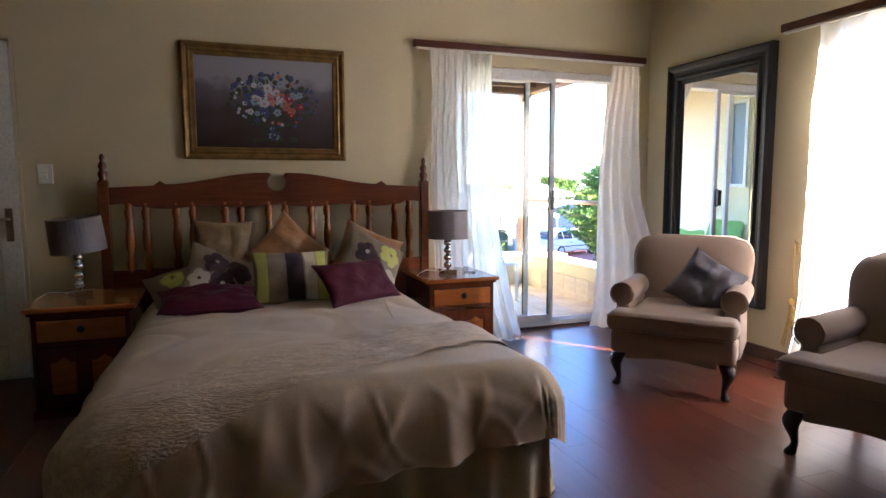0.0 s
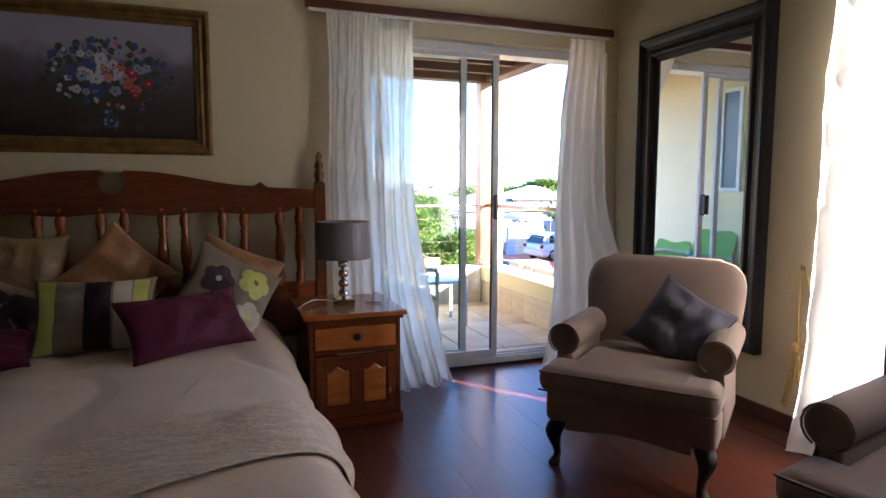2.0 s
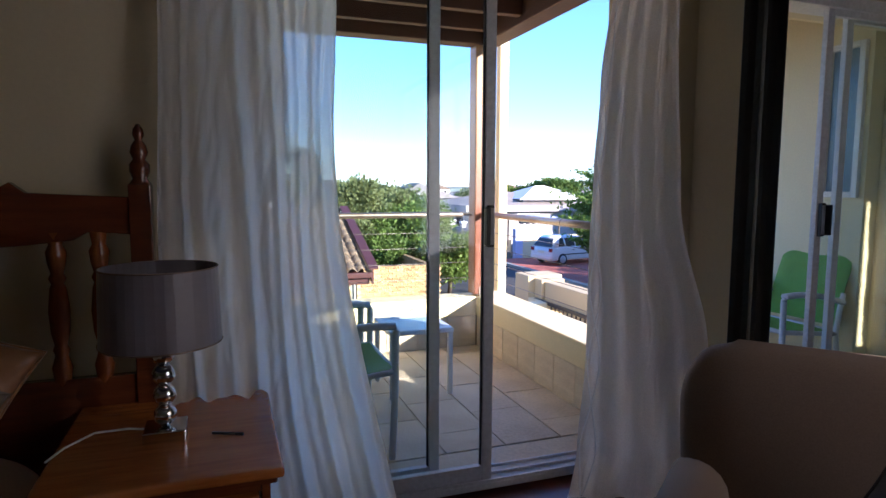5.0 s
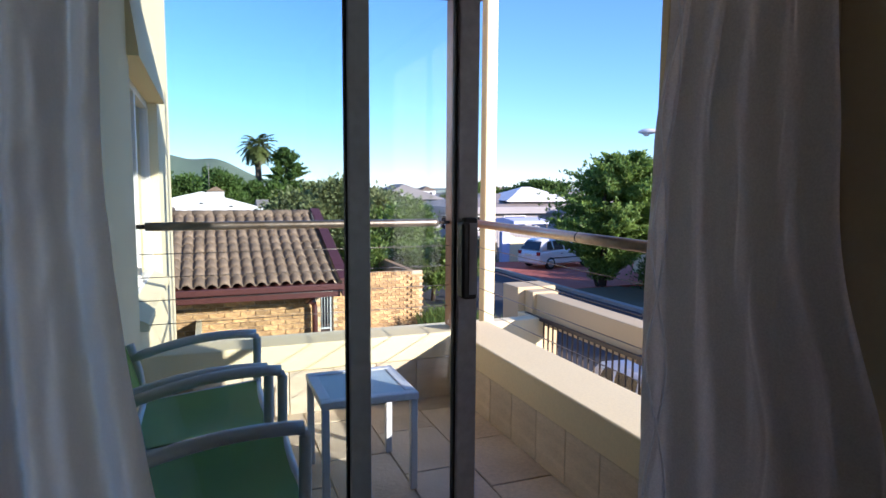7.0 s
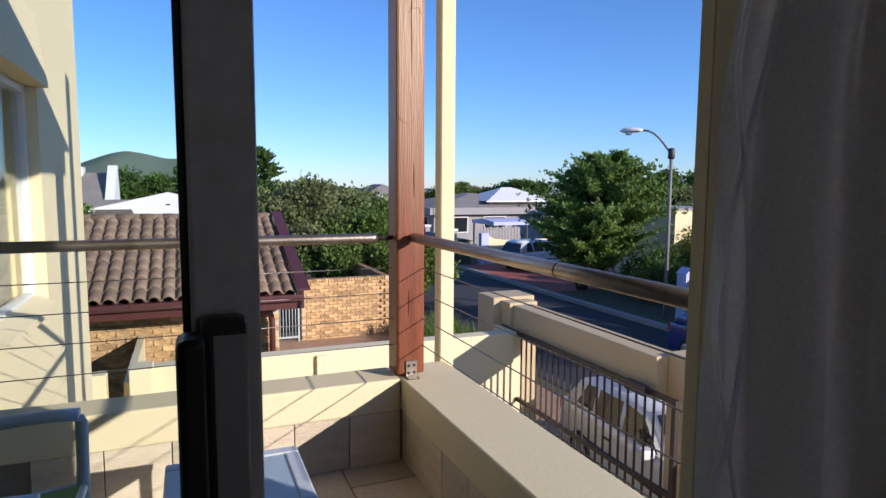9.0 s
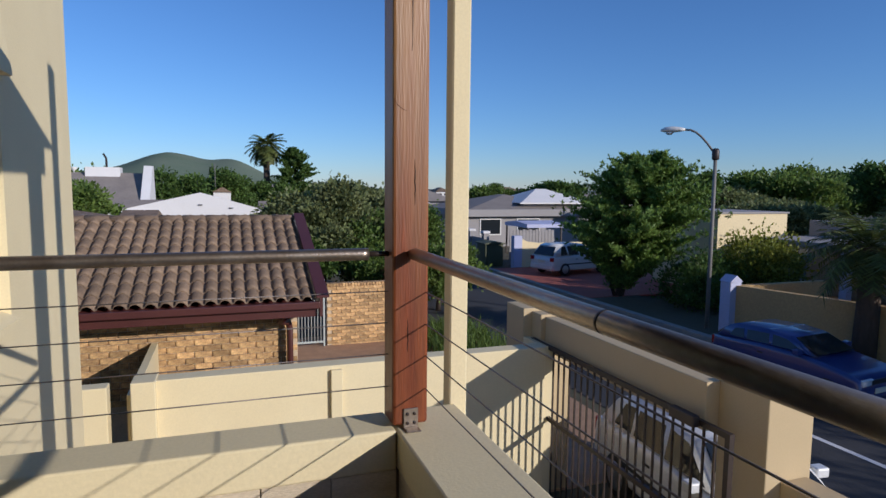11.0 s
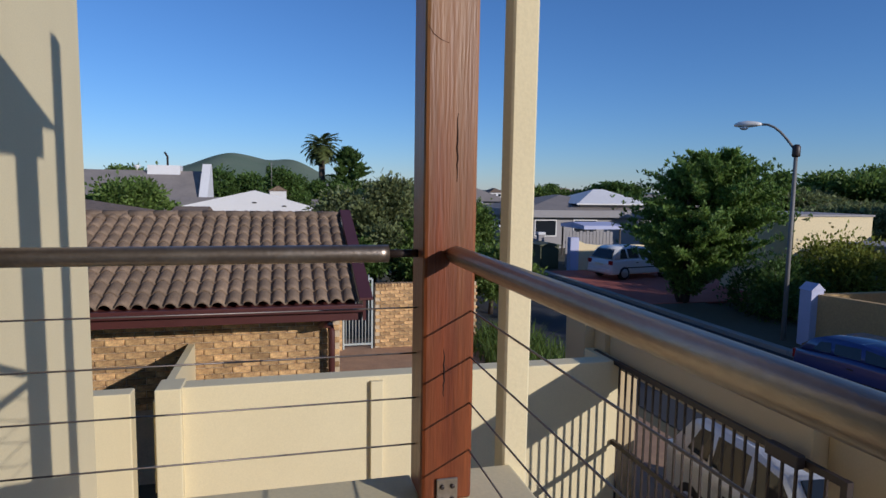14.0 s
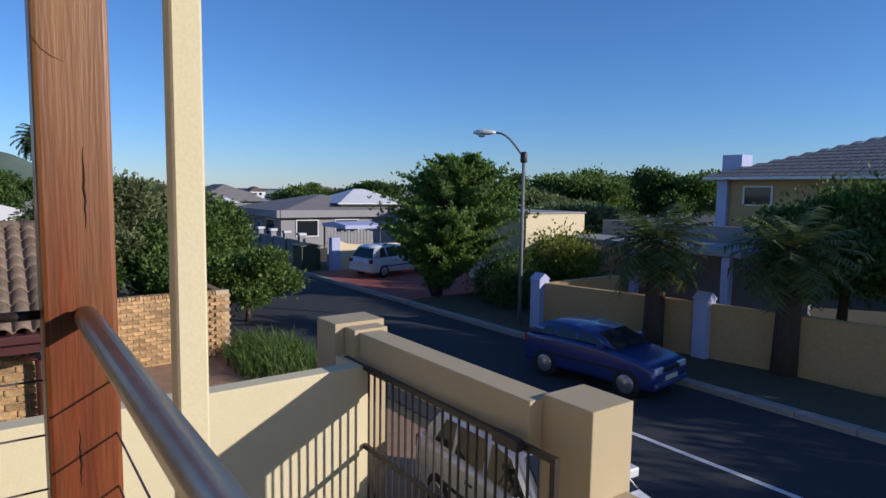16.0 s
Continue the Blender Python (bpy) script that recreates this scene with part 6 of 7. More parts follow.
# ---- cushions ----
def pillow_point(u, v, w, h, t, side=1):
    """A point of a stuffed cushion, u and v from -1 to 1."""
    pinch = 1 - 0.10 * (1 - abs(v) ** 2) * abs(u) ** 3
    pinch2 = 1 - 0.10 * (1 - abs(u) ** 2) * abs(v) ** 3
    puff = max(0.0, (1 - abs(u) ** 2.6) * (1 - abs(v) ** 2.6)) ** 0.55
    k = 0.026 * noise.noise((u * 2.2 + w * 9, v * 2.2 + h * 5, side))
    k += 0.0025 * max(0.0, 1 - 6 * abs(noise.noise((u * 2.6 + h * 7, v * 2.6 + w * 3, side + 4.0)))) - 0.003 * max(0.0, 1 - 7 * abs(noise.noise((u * 4.4 + w, v * 3.1 + h, side + 9.0))))
    return Vector((u * w / 2 * pinch, side * -(t / 2) * puff + k * puff * (1 if abs(u) < 1 else 0), v * h / 2 * pinch2))


def cushion(name, label, w, h, t, m, m_world, n=40, prints=(), stripes=()):
    c = thing(name, label, "cushion", m_world)
    bm = bmesh.new()
    for side in (1, -1):
        grid(bm, n, n, lambda a, b: pillow_point(2 * a - 1, 2 * b - 1, w, h, t, side))
    bmesh.ops.remove_doubles(bm, verts=bm.verts, dist=0.0004)
    part("cover", bm, m, c, "", True)
    edge = [(-1 + 2 * i / 14, -1) for i in range(15)] + [(1, -1 + 2 * i / 14) for i in range(1, 15)] + [(1 - 2 * i / 14, 1) for i in range(1, 15)] + [(-1, 1 - 2 * i / 14) for i in range(1, 15)]
    part("piping", tube(bmesh.new(), [pillow_point(u, v, w, h, t) for u, v in edge], 0.0035, 5), m, c)
    for u0, u1, v0, v1, sm, lb in stripes:
        part("stripe", grid(bmesh.new(), 8, 20, lambda a, b: pillow_point(u0 + (u1 - u0) * a, v0 + (v1 - v0) * b, w, h, t) + Vector((0, -0.0022, 0))), sm, c, lb, True)
    for u, v, rad, pm, cm, lb in prints:
        f = bmesh.new()
        for k in range(5):
            a = 2 * math.pi * k / 5 + u * 3
            cu, cv = u + 0.62 * rad * math.cos(a), v + 0.62 * rad * math.sin(a) * w / h
            ring = [pillow_point(cu + rad * 0.52 * math.cos(q), cv + rad * 0.52 * math.sin(q) * w / h, w, h, t) + Vector((0, -0.003 - 0.0004 * k, 0)) for q in [2 * math.pi * i / 12 for i in range(12)]]
            mid = f.verts.new(pillow_point(cu, cv, w, h, t) + Vector((0, -0.0042 - 0.0004 * k, 0)))
            vs = [f.verts.new(p) for p in ring]
            for i in range(12):
                f.faces.new((vs[i], vs[(i + 1) % 12], mid))
        fl = part("flower", f, pm, c, lb)
        g = bmesh.new()
        ring = [g.verts.new(pillow_point(u + rad * 0.2 * math.cos(q), v + rad * 0.2 * math.sin(q) * w / h, w, h, t) + Vector((0, -0.0075, 0))) for q in [2 * math.pi * i / 8 for i in range(8)]]
        g.faces.new(ring)
        part("flower_centre", g, cm, fl)
    return c


def build_bed_cushions():
    z = BTOP - 0.04
    cushion("cushion", "gold brocade square cushion against the headboard", 0.36, 0.40, 0.14, M_OLIVE, pose(0.02, 4.07, z + 0.245, -14, 3, 0))
    cushion("cushion", "bronze satin cushion standing on its corner", 0.40, 0.40, 0.13, M_GOLDSATIN, pose(0.42, 4.05, z + 0.22, -16, 43, 0))
    cushion("cushion", "bronze satin cushion behind a flowered one", 0.42, 0.42, 0.13, M_GOLDSATIN, pose(0.93, 4.04, z + 0.165, -20, 24, -8))
    cushion("cushion", "taupe cushion with large aubergine and lime flowers", 0.42, 0.42, 0.14, M_LINEN, pose(0.905, 3.80, z + 0.150, -30, 30, 4),
            prints=((-0.38, 0.12, 0.34, M_AUBERGINE, M_CREAMPRINT, "aubergine flower"), (0.42, 0.42, 0.36, M_LIME, M_OLIVE, "lime flower"), (0.55, -0.45, 0.36, M_CREAMPRINT, M_LIME, "cream flower"), (-0.2, -0.55, 0.26, M_CREAMPRINT, M_AUBERGINE, "cream flower")))
    cushion("cushion", "striped cushion in lime, black and taupe", 0.46, 0.34, 0.13, M_LINEN, pose(0.39, 3.60, z + 0.125, -30, 1, 2),
            stripes=((-0.92, -0.62, -0.93, 0.93, M_LIME, "lime stripe"), (-0.16, 0.26, -0.93, 0.93, M_AUBERGINE, "black stripe"), (0.30, 0.60, -0.93, 0.93, M_CREAMPRINT, "pale stripe"), (0.62, 0.90, -0.93, 0.93, M_LIME, "lime stripe")))
    cushion("cushion", "taupe cushion with dark aubergine flowers", 0.42, 0.40, 0.14, M_LINEN, pose(0.0, 3.72, z + 0.105, -38, 24, 6),
            prints=((-0.3, 0.35, 0.34, M_AUBERGINE, M_CREAMPRINT, "aubergine flower"), (0.38, 0.30, 0.34, M_AUBERGINE, M_PLUM, "aubergine flower"), (0.0, -0.25, 0.34, M_AUBERGINE, M_CREAMPRINT, "aubergine flower"), (0.58, -0.38, 0.30, M_AUBERGINE, M_CREAMPRINT, "aubergine flower"), (-0.62, -0.3, 0.28, M_CREAMPRINT, M_PLUM, "cream flower")))
    cushion("cushion", "pale flowered cushion tucked at the edge of the bed", 0.36, 0.34, 0.13, M_LINEN, pose(-0.20, 3.76, z + 0.060, -52, -14, 12),
            prints=((-0.2, 0.3, 0.34, M_LIME, M_OLIVE, "lime flower"), (0.3, -0.2, 0.34, M_CREAMPRINT, M_AUBERGINE, "cream flower")))
    ring = [(-0.66, -0.60, -0.9, 0.9), (-0.56, -0.52, -0.9, 0.9), (0.52, 0.56, -0.9, 0.9), (0.60, 0.66, -0.9, 0.9)]
    for p in (pose(0.745, 3.45, z + 0.105, -40, 0, 30), pose(-0.055, 3.46, z + 0.048, -76, 1, 4)):
        cushion("cushion", "long plum satin cushion with pleated ends", 0.52, 0.28, 0.12, M_PLUM, p, stripes=[(a, b, c, d, M_PLUM, "pleat") for a, b, c, d in ring])


# ---- armchairs ----
def build_armchair(label, m):
    c = thing("armchair", label, "armchair", m, "armchairs by the window")

    def back(u, v):
        # v up the back, u round it: a slab with a level top and round shoulders, closed over the top
        a = 2 * math.pi * u
        h, q = min(1.0, v / 0.90), max(0.0, (v - 0.90) / 0.10)
        sh = 1.0 if h < 0.72 else math.sqrt(max(0.0, 1 - ((h - 0.72) / 0.28) ** 2.2))
        wd = (0.315 + 0.060 * math.sin(min(1, h * 1.1) * math.pi / 2)) * (0.72 + 0.28 * sh)
        th = 0.088 * (0.45 + 0.55 * sh) * (1 - q)
        x = math.copysign(abs(math.cos(a)) ** 0.45, math.cos(a)) * wd * (1 - 0.06 * q)
        y = math.copysign(abs(math.sin(a)) ** 0.7, math.sin(a)) * th
        return (x, 0.27 + y + 0.13 * h, 0.30 + 0.545 * h + 0.012 * q)
    part("backrest", grid(bmesh.new(), 56, 40, back), M_CHAIR, c, "", True)
    bt = bmesh.new()
    box(bt, -0.345, 0.345, -0.325, 0.33, 0.19, 0.335, 0.03, 3)
    part("seat_frame", bt, M_CHAIR, c, "", True)
    ap = bmesh.new()
    prism(ap, [(-0.25, 0.22)] + [(-0.25 + 0.50 * i / 12, 0.166 + 0.022 * math.sin(math.pi * i / 12) ** 1.5) for i in range(13)] + [(0.25, 0.22)], "y", -0.324, -0.29)
    part("apron", ap, M_CHAIR, c)
    st = bmesh.new()
    box(st, -0.262, 0.262, -0.385, 0.235, 0.335, 0.45, 0.045, 4)
    for v in st.verts:
        v.co.z += 0.022 * max(0.0, 1 - (v.co.x / 0.28) ** 2) * max(0.0, 1 - ((v.co.y + 0.07) / 0.34) ** 2) * (1 if v.co.z > 0.4 else 0)
    seat = part("seat_cushion", st, M_CHAIR, c, "", True)
    for fx in (-1,):
        lip = bmesh.new()
        box(lip, -0.355, 0.355, -0.405, -0.19, 0.336, 0.452, 0.05, 5)
        part("seat_lip", lip, M_CHAIR, c, "", True)
    for z in (0.352, 0.432):
        part("piping", tube(bmesh.new(), [(-0.345, -0.398, z), (-0.33, -0.4015, z), (0.33, -0.4015, z), (0.345, -0.398, z)], 0.0045, 6), M_PIPING, seat)
    for s in (-1, 1):
        a = bmesh.new()
        prof = []
        for i in range(15):
            q = math.radians(-60 + 300 * i / 14)
            prof.append((s * 0.312 + s * 0.070 * math.cos(q), 0.525 + 0.068 * math.sin(q)))
        prof += [(s * 0.268, 0.47), (s * 0.266, 0.20), (s * 0.352, 0.20), (s * 0.345, 0.44)]
        prism(a, prof, "y", -0.185, 0.32, 0.012)
        arm = part("armrest", a, M_CHAIR, c, "", True)
        part("piping", tube(bmesh.new(), [(x, -0.187, z) for x, z in prof[:15]], 0.004, 6), M_PIPING, arm)
        leg = bmesh.new()
        path = [(0.292, -0.282, 0.1895, 0.040), (0.300, -0.292, 0.172, 0.042), (0.307, -0.301, 0.150, 0.039), (0.308, -0.304, 0.125, 0.032), (0.303, -0.302, 0.100, 0.025), (0.296, -0.298, 0.075, 0.019),
                (0.291, -0.296, 0.052, 0.016), (0.292, -0.300, 0.036, 0.0165), (0.297, -0.310, 0.022, 0.022), (0.300, -0.316, 0.010, 0.026), (0.300, -0.316, 0.001, 0.022)]
        sway(leg, [(s * x, y, z, r) for x, y, z, r in path])
        part("front_leg", leg, M_LEG, c, "black turned cabriole leg", True)
        part("back_leg", sway(bmesh.new(), [(s * 0.27, 0.28, 0.1895, 0.028), (s * 0.275, 0.30, 0.09, 0.023), (s * 0.28, 0.34, 0.001, 0.018)]), M_LEG, c)
    return c


# ---- bedside tables and lamps ----
def build_bedside(m, label):
    """Stands on z = 0, front at y = 0, 0.52 wide."""
    t = thing("bedside_table", label, "bedside table", m, "bedside tables")
    part("top", boxed(-0.258, 0.258, -0.03, 0.55, 0.555, 0.58, 0.008, 3), M_PINE, t)
    part("top_moulding", boxed(-0.243, 0.243, -0.015, 0.54, 0.538, 0.554, 0.005), M_HEAD, t)
    bm = bmesh.new()
    box(bm, -0.228, -0.208, 0.0, 0.53, 0.05, 0.537, 0.003)
    box(bm, 0.208, 0.228, 0.0, 0.53, 0.05, 0.537, 0.003)
    box(bm, -0.207, 0.207, 0.51, 0.53, 0.05, 0.537)
    box(bm, -0.207, 0.207, 0.004, 0.509, 0.05, 0.07)
    box(bm, -0.207, 0.207, 0.004, 0.03, 0.375, 0.395, 0.003)
    box(bm, -0.207, 0.207, 0.004, 0.03, 0.515, 0.537, 0.003)
    part("body", bm, M_HEAD, t)
    dr = part("drawer", boxed(-0.203, 0.203, -0.010, 0.30, 0.40, 0.511, 0.006), M_PINE, t, "honey-coloured drawer front")
    k = lathe(bmesh.new(), [(0.008, 0), (0.008, 0.012), (0.018, 0.018), (0.020, 0.026), (0.012, 0.033)], 0, 0, 14)
    for v in k.verts:
        v.co = Vector((v.co.x, -0.0105 - v.co.z, 0.465 + v.co.y))
    part("knob", k, M_LEG, dr, "dark round knob")
    door = part("door", boxed(-0.203, 0.203, 0.004, 0.02, 0.075, 0.370, 0.002), M_HEAD, t)
    for xa, xb in ((-0.203, -0.158), (0.158, 0.203), (-0.028, 0.028)):
        part("stile", boxed(xa, xb, -0.008, 0.0035, 0.075, 0.370, 0.003), M_HEAD, door)
    for xa, xb in ((-0.157, -0.029), (0.029, 0.157)):
        part("bottom_rail", boxed(xa, xb, -0.008, 0.0035, 0.075, 0.115, 0.003), M_HEAD, door)
        part("arched_rail", prism(bmesh.new(), [(xa, 0.370), (xa, 0.305), (xa + 0.02, 0.300), ((xa + xb) / 2, 0.330), (xb - 0.02, 0.300), (xb, 0.305), (xb, 0.370)], "y", -0.008, 0.0035), M_HEAD, door)
    for xa, xb in ((-0.150, -0.036), (0.036, 0.150)):
        part("door_panel", prism(bmesh.new(), [(xa, 0.122), (xa, 0.292), (xa + 0.02, 0.290), ((xa + xb) / 2, 0.318), (xb - 0.02, 0.290), (xb, 0.292), (xb, 0.122)], "y", -0.005, 0.0035, 0.006), M_PINE, door, "honey-coloured raised panel")
    part("plinth", boxed(-0.24, 0.24, -0.012, 0.535, 0.0, 0.049, 0.006), M_HEAD, t)
    return t


def build_lamp(m, label, tilt=0.0):
    l = thing("table_lamp", label, "table lamp", m, "bedside lamps")
    part("base", boxed(-0.05, 0.05, -0.05, 0.05, 0.0, 0.03, 0.003), M_CHROME, l)
    for i in range(4):
        z = 0.058 + i * 0.052
        part("ball", lathe(bmesh.new(), [(0.027 * math.sin(math.pi * k / 12) + 0.001, z - 0.027 * math.cos(math.pi * k / 12)) for k in range(13)], 0, 0, 18), M_CHROME, l)
    part("stem", lathe(bmesh.new(), [(0.006, 0.03), (0.006, 0.30)], 0, 0, 8), M_CHROME, l)
    sh = bmesh.new()
    n = 40
    rings = [[sh.verts.new((r * math.cos(2 * math.pi * i / n), r * math.sin(2 * math.pi * i / n), z)) for i in range(n)] for r, z in ((0.142, 0.245), (0.136, 0.435), (0.134, 0.435), (0.140, 0.245))]
    for a, b in zip(rings, rings[1:] + rings[:1]):
        for i in range(n):
            sh.faces.new((a[i], a[(i + 1) % n], b[(i + 1) % n], b[i])).smooth = False
    lean = Matrix.Translation((0, 0, 0.33)) @ pose(0, 0, 0, 0, -tilt, 0) @ Matrix.Translation((0, 0, -0.33))
    bmesh.ops.transform(sh, matrix=lean, verts=sh.verts)
    shade = part("shade", sh, M_SHADE, l, "grey satin drum shade")
    for z, r in ((0.246, 0.1425), (0.434, 0.1365)):
        part("shade_rim", tube(bmesh.new(), [lean @ Vector((r * math.cos(2 * math.pi * i / 24), r * math.sin(2 * math.pi * i / 24), z)) for i in range(25)], 0.002, 5), M_PIPING, shade)
    part("bulb", lathe(bmesh.new(), [(0.012, 0.301), (0.02, 0.32), (0.028, 0.35), (0.018, 0.375), (0.004, 0.382)], 0, 0, 12), M_WHITE, l)
    part("cord", tube(bmesh.new(), [(-0.04, 0.045, 0.006), (-0.09, 0.03, 0.02), (-0.16, 0.0, 0.03), (-0.22, -0.03, 0.012), (-0.248, -0.08, 0.003)], 0.0025, 6), M_WHITE, l, "thin white cord")
    return l


# ---- curtains ----
def curtain(name, label, f, m, nu=200, nv=130):
    return tagged(new(name, mesh_of(name, grid(bmesh.new(), nu, nv, f), m, True)), label, "curtain")


def crumple(a, b):
    """Small sharp creases of thin cloth."""
    return 0.010 * max(0.0, 1 - 5 * abs(noise.noise((a * 9, b * 3.1, 4.0)))) + 0.007 * max(0.0, 1 - 5 * abs(noise.noise((a * 17 + b * 4, b * 7, 8.0)))) + 0.006 * noise.noise((a * 12, b * 9, 1.0))


def build_curtains():
    def left(u, v):
        fold = 0.8 * math.sin(u * 2 * math.pi * 6.5 + 0.7 * math.sin(v * 2.2 + 5 * u)) + 0.5 * math.sin(u * 71 + v * 1.2 + 2 * math.sin(u * 9)) + 0.8 * noise.noise((u * 7, v * 0.9, 3.0)) + 0.5 * math.sin(u * 130) * max(0.0, 1 - v * 6)
        k = max(0.0, v - 0.30) / 0.70
        x = 1.475 + u * (0.525 + 0.22 * k ** 2.2) + 0.010 * math.sin(v * 9 + u * 7)
        sweep = 0.10 * k + 0.16 * max(0.0, v - 0.86) / 0.14 * (1 - u)
        return (x, 4.275 - 0.026 * fold * (0.5 + 0.6 * v) - sweep + 0.10 * u * u * (1 - 0.8 * k) - 1.3 * crumple(x, 1.5 * v), max(0.004 + 0.012 * (1 + math.sin(u * 30)), 2.172 - 2.20 * v))
    curtain("curtain", "white sheer patterned curtain drawn beside the balcony door", left, M_SHEER)

    def along(v, table):
        for (a, p), (b, q) in zip(table, table[1:]):
            if v <= b:
                k = (v - a) / (b - a)
                k = k * k * (3 - 2 * k)
                return p + (q - p) * k
        return table[-1][1]
    lx = ((0, 3.05), (0.25, 3.11), (0.4, 3.135), (0.55, 3.125), (0.76, 3.09), (0.92, 2.97), (1, 2.86))
    ly = ((0, 4.30), (0.25, 4.50), (0.4, 4.57), (0.55, 4.57), (0.76, 4.52), (0.92, 4.38), (1, 4.27))
    rx, ry = ((0, 3.30), (0.3, 3.27), (0.45, 3.28), (0.72, 3.385), (1, 3.45)), ((0, 4.275), (0.4, 4.20), (0.76, 4.13), (1, 4.06))

    def right(u, v):
        fold = math.sin(u * 2 * math.pi * 4.5 + 0.6 * math.sin(v * 4)) + 0.35 * math.sin(u * 33 + v)
        x0, y0, x1, y1 = along(v, lx), along(v, ly), along(v, rx), along(v, ry)
        f = 0.014 * fold * (0.5 + 0.4 * v) + 0.45 * crumple(u * 0.5, 0.9 * v)
        return (x0 + (x1 - x0) * u - 0.4 * f, y0 + (y1 - y0) * u - f, max(0.004 + 0.012 * (1 + math.sin(u * 25)), 2.152 - 2.18 * v))
    hung = curtain("curtain", "white sheer patterned curtain hanging at the edge of the doorway", right, M_SHEER_GATHERED)
    for s in (-1, 1):
        loop = [Vector(right(0.075 + s * 0.060 * math.sin(math.pi * 7 * v + 0.4), v)) + Vector((-0.002, -0.004, 0)) for v in [0.02 + 0.96 * i / 260 for i in range(261)]]
        part("embroidered_vine", tube(bmesh.new(), loop, 0.0036, 5), M_SHEER, hung, "pale embroidered loops along the hem")

    def window(u, v):
        fold = math.sin(u * 2 * math.pi * 14.0 + 0.8 * math.sin(v * 3)) + 0.35 * math.sin(u * 34 + v * 2)
        k = max(0.0, v - 0.5) / 0.5
        return (3.365 - 0.028 * fold * (0.5 + 0.5 * v) - 0.10 * k * k - crumple(u * 1.6, 1.4 * v), 2.70 + 0.02 * math.sin(v * 5) + 0.05 * k - u * 1.98, max(0.004 + 0.012 * (1 + math.sin(u * 60)), 2.115 - 2.14 * v))
    curtain("curtain", "long white sheer curtain glowing in the sun", window, M_SHEER2, 330, 70)

    def rail(x0, y0, x1, y1, z, label):
        r = thing("curtain_rail", label, "curtain rail")
        bm = bmesh.new()
        if x0 != x1:
            box(bm, x0, x1, y0 - 0.02, y0 + 0.02, z - 0.024, z + 0.026, 0.006)
            track = boxed(x0 + 0.02, x1 - 0.02, y0 - 0.012, y0 + 0.012, z - 0.037, z - 0.0245)
            marks = [boxed(x - 0.015, x + 0.015, y0 + 0.0205, BED_WALL - 0.001, z - 0.015, z + 0.015) for x in (x0 + 0.2, (x0 + x1) / 2, x1 - 0.2)]
        else:
            box(bm, x0 - 0.02, x0 + 0.02, y0, y1, z - 0.024, z + 0.026, 0.006)
            track = boxed(x0 - 0.012, x0 + 0.012, y0 + 0.02, y1 - 0.02, z - 0.037, z - 0.0245)
            marks = [boxed(x0 + 0.0205, RIGHT_WALL - 0.001, y - 0.015, y + 0.015, z - 0.015, z + 0.015) for y in (y0 + 0.2, (y0 + y1) / 2, y1 - 0.2)]
        part("rail", bm, M_RAIL, r)
        part("track", track, M_WHITE, r, "white plastic track")
        for b in marks:
            part("bracket", b, M_RAIL, r)
    rail(1.364, 4.30, 3.375, 4.30, 2.205, "dark mahogany curtain rail over the balcony door")
    rail(3.365, 0.60, 3.365, 2.97, 2.155, "dark mahogany curtain rail over the window")
    # window behind the long curtain
    w = thing("window_2", "white aluminium window frame behind the sheer curtain", "window", kind="structure")
    f = bmesh.new()
    x = RIGHT_OUT - 0.1
    for ya, yb in ((WY0, WY0 + 0.045), (1.93, 1.98), (WY1 - 0.045, WY1)):
        box(f, x - 0.025, x + 0.025, ya, yb, WBOT + 0.001, WTOP - 0.001, 0.003)
    for za, zb in ((WBOT + 0.001, WBOT + 0.05), (WTOP - 0.05, WTOP - 0.001)):
        for ya, yb in ((WY0 + 0.045, 1.93), (1.98, WY1 - 0.045)):
            box(f, x - 0.025, x + 0.025, ya, yb, za, zb, 0.003)
    part("window_frame", f, M_ALU, w)
    for ya, yb in ((WY0 + 0.04, 1.935), (1.975, WY1 - 0.04)):
        part("pane", boxed(x - 0.003, x + 0.003, ya, yb, WBOT + 0.045, WTOP - 0.045), M_GLASS, w).visible_shadow = False
    # tie-back cord on its hook
    t = thing("curtain_tieback", "gold silk tie-back cord with a tassel on the wall", "tie-back")
    cx = RIGHT_WALL - 0.012
    pts = [(cx, 2.87, 0.42), (cx, 2.885, 0.60), (cx, 2.885, 0.78), (cx, 2.87, 0.825), (cx, 2.85, 0.78), (cx - 0.005, 2.81, 0.62), (cx - 0.01, 2.775, 0.47), (cx - 0.01, 2.80, 0.42), (cx - 0.005, 2.88, 0.435)]
    part("cord", tube(bmesh.new(), pts, 0.006, 8), M_CORD, t)
    part("loop", tube(bmesh.new(), [(cx, 2.885, 0.44), (cx, 2.905, 0.33), (cx, 2.93, 0.20), (cx, 2.945, 0.135), (cx, 2.93, 0.125), (cx, 2.91, 0.20), (cx, 2.895, 0.33), (cx, 2.875, 0.44)], 0.006, 8), M_CORD, t)
    part("knot", lathe(bmesh.new(), [(0.008, 0.41), (0.018, 0.42), (0.020, 0.435), (0.016, 0.45), (0.006, 0.455)], cx - 0.014, 2.88, 10), M_CORD, t)
    part("tassel", lathe(bmesh.new(), [(0.018, 0.27), (0.016, 0.33), (0.010, 0.355), (0.014, 0.37), (0.013, 0.385), (0.004, 0.40)], cx - 0.016, 2.855, 12), M_CORD, t)
    part("hook", tube(bmesh.new(), [(RIGHT_WALL - 0.001, 2.87, 0.815), (cx - 0.014, 2.87, 0.815), (cx - 0.018, 2.87, 0.835)], 0.004, 6), M_STEEL, t)


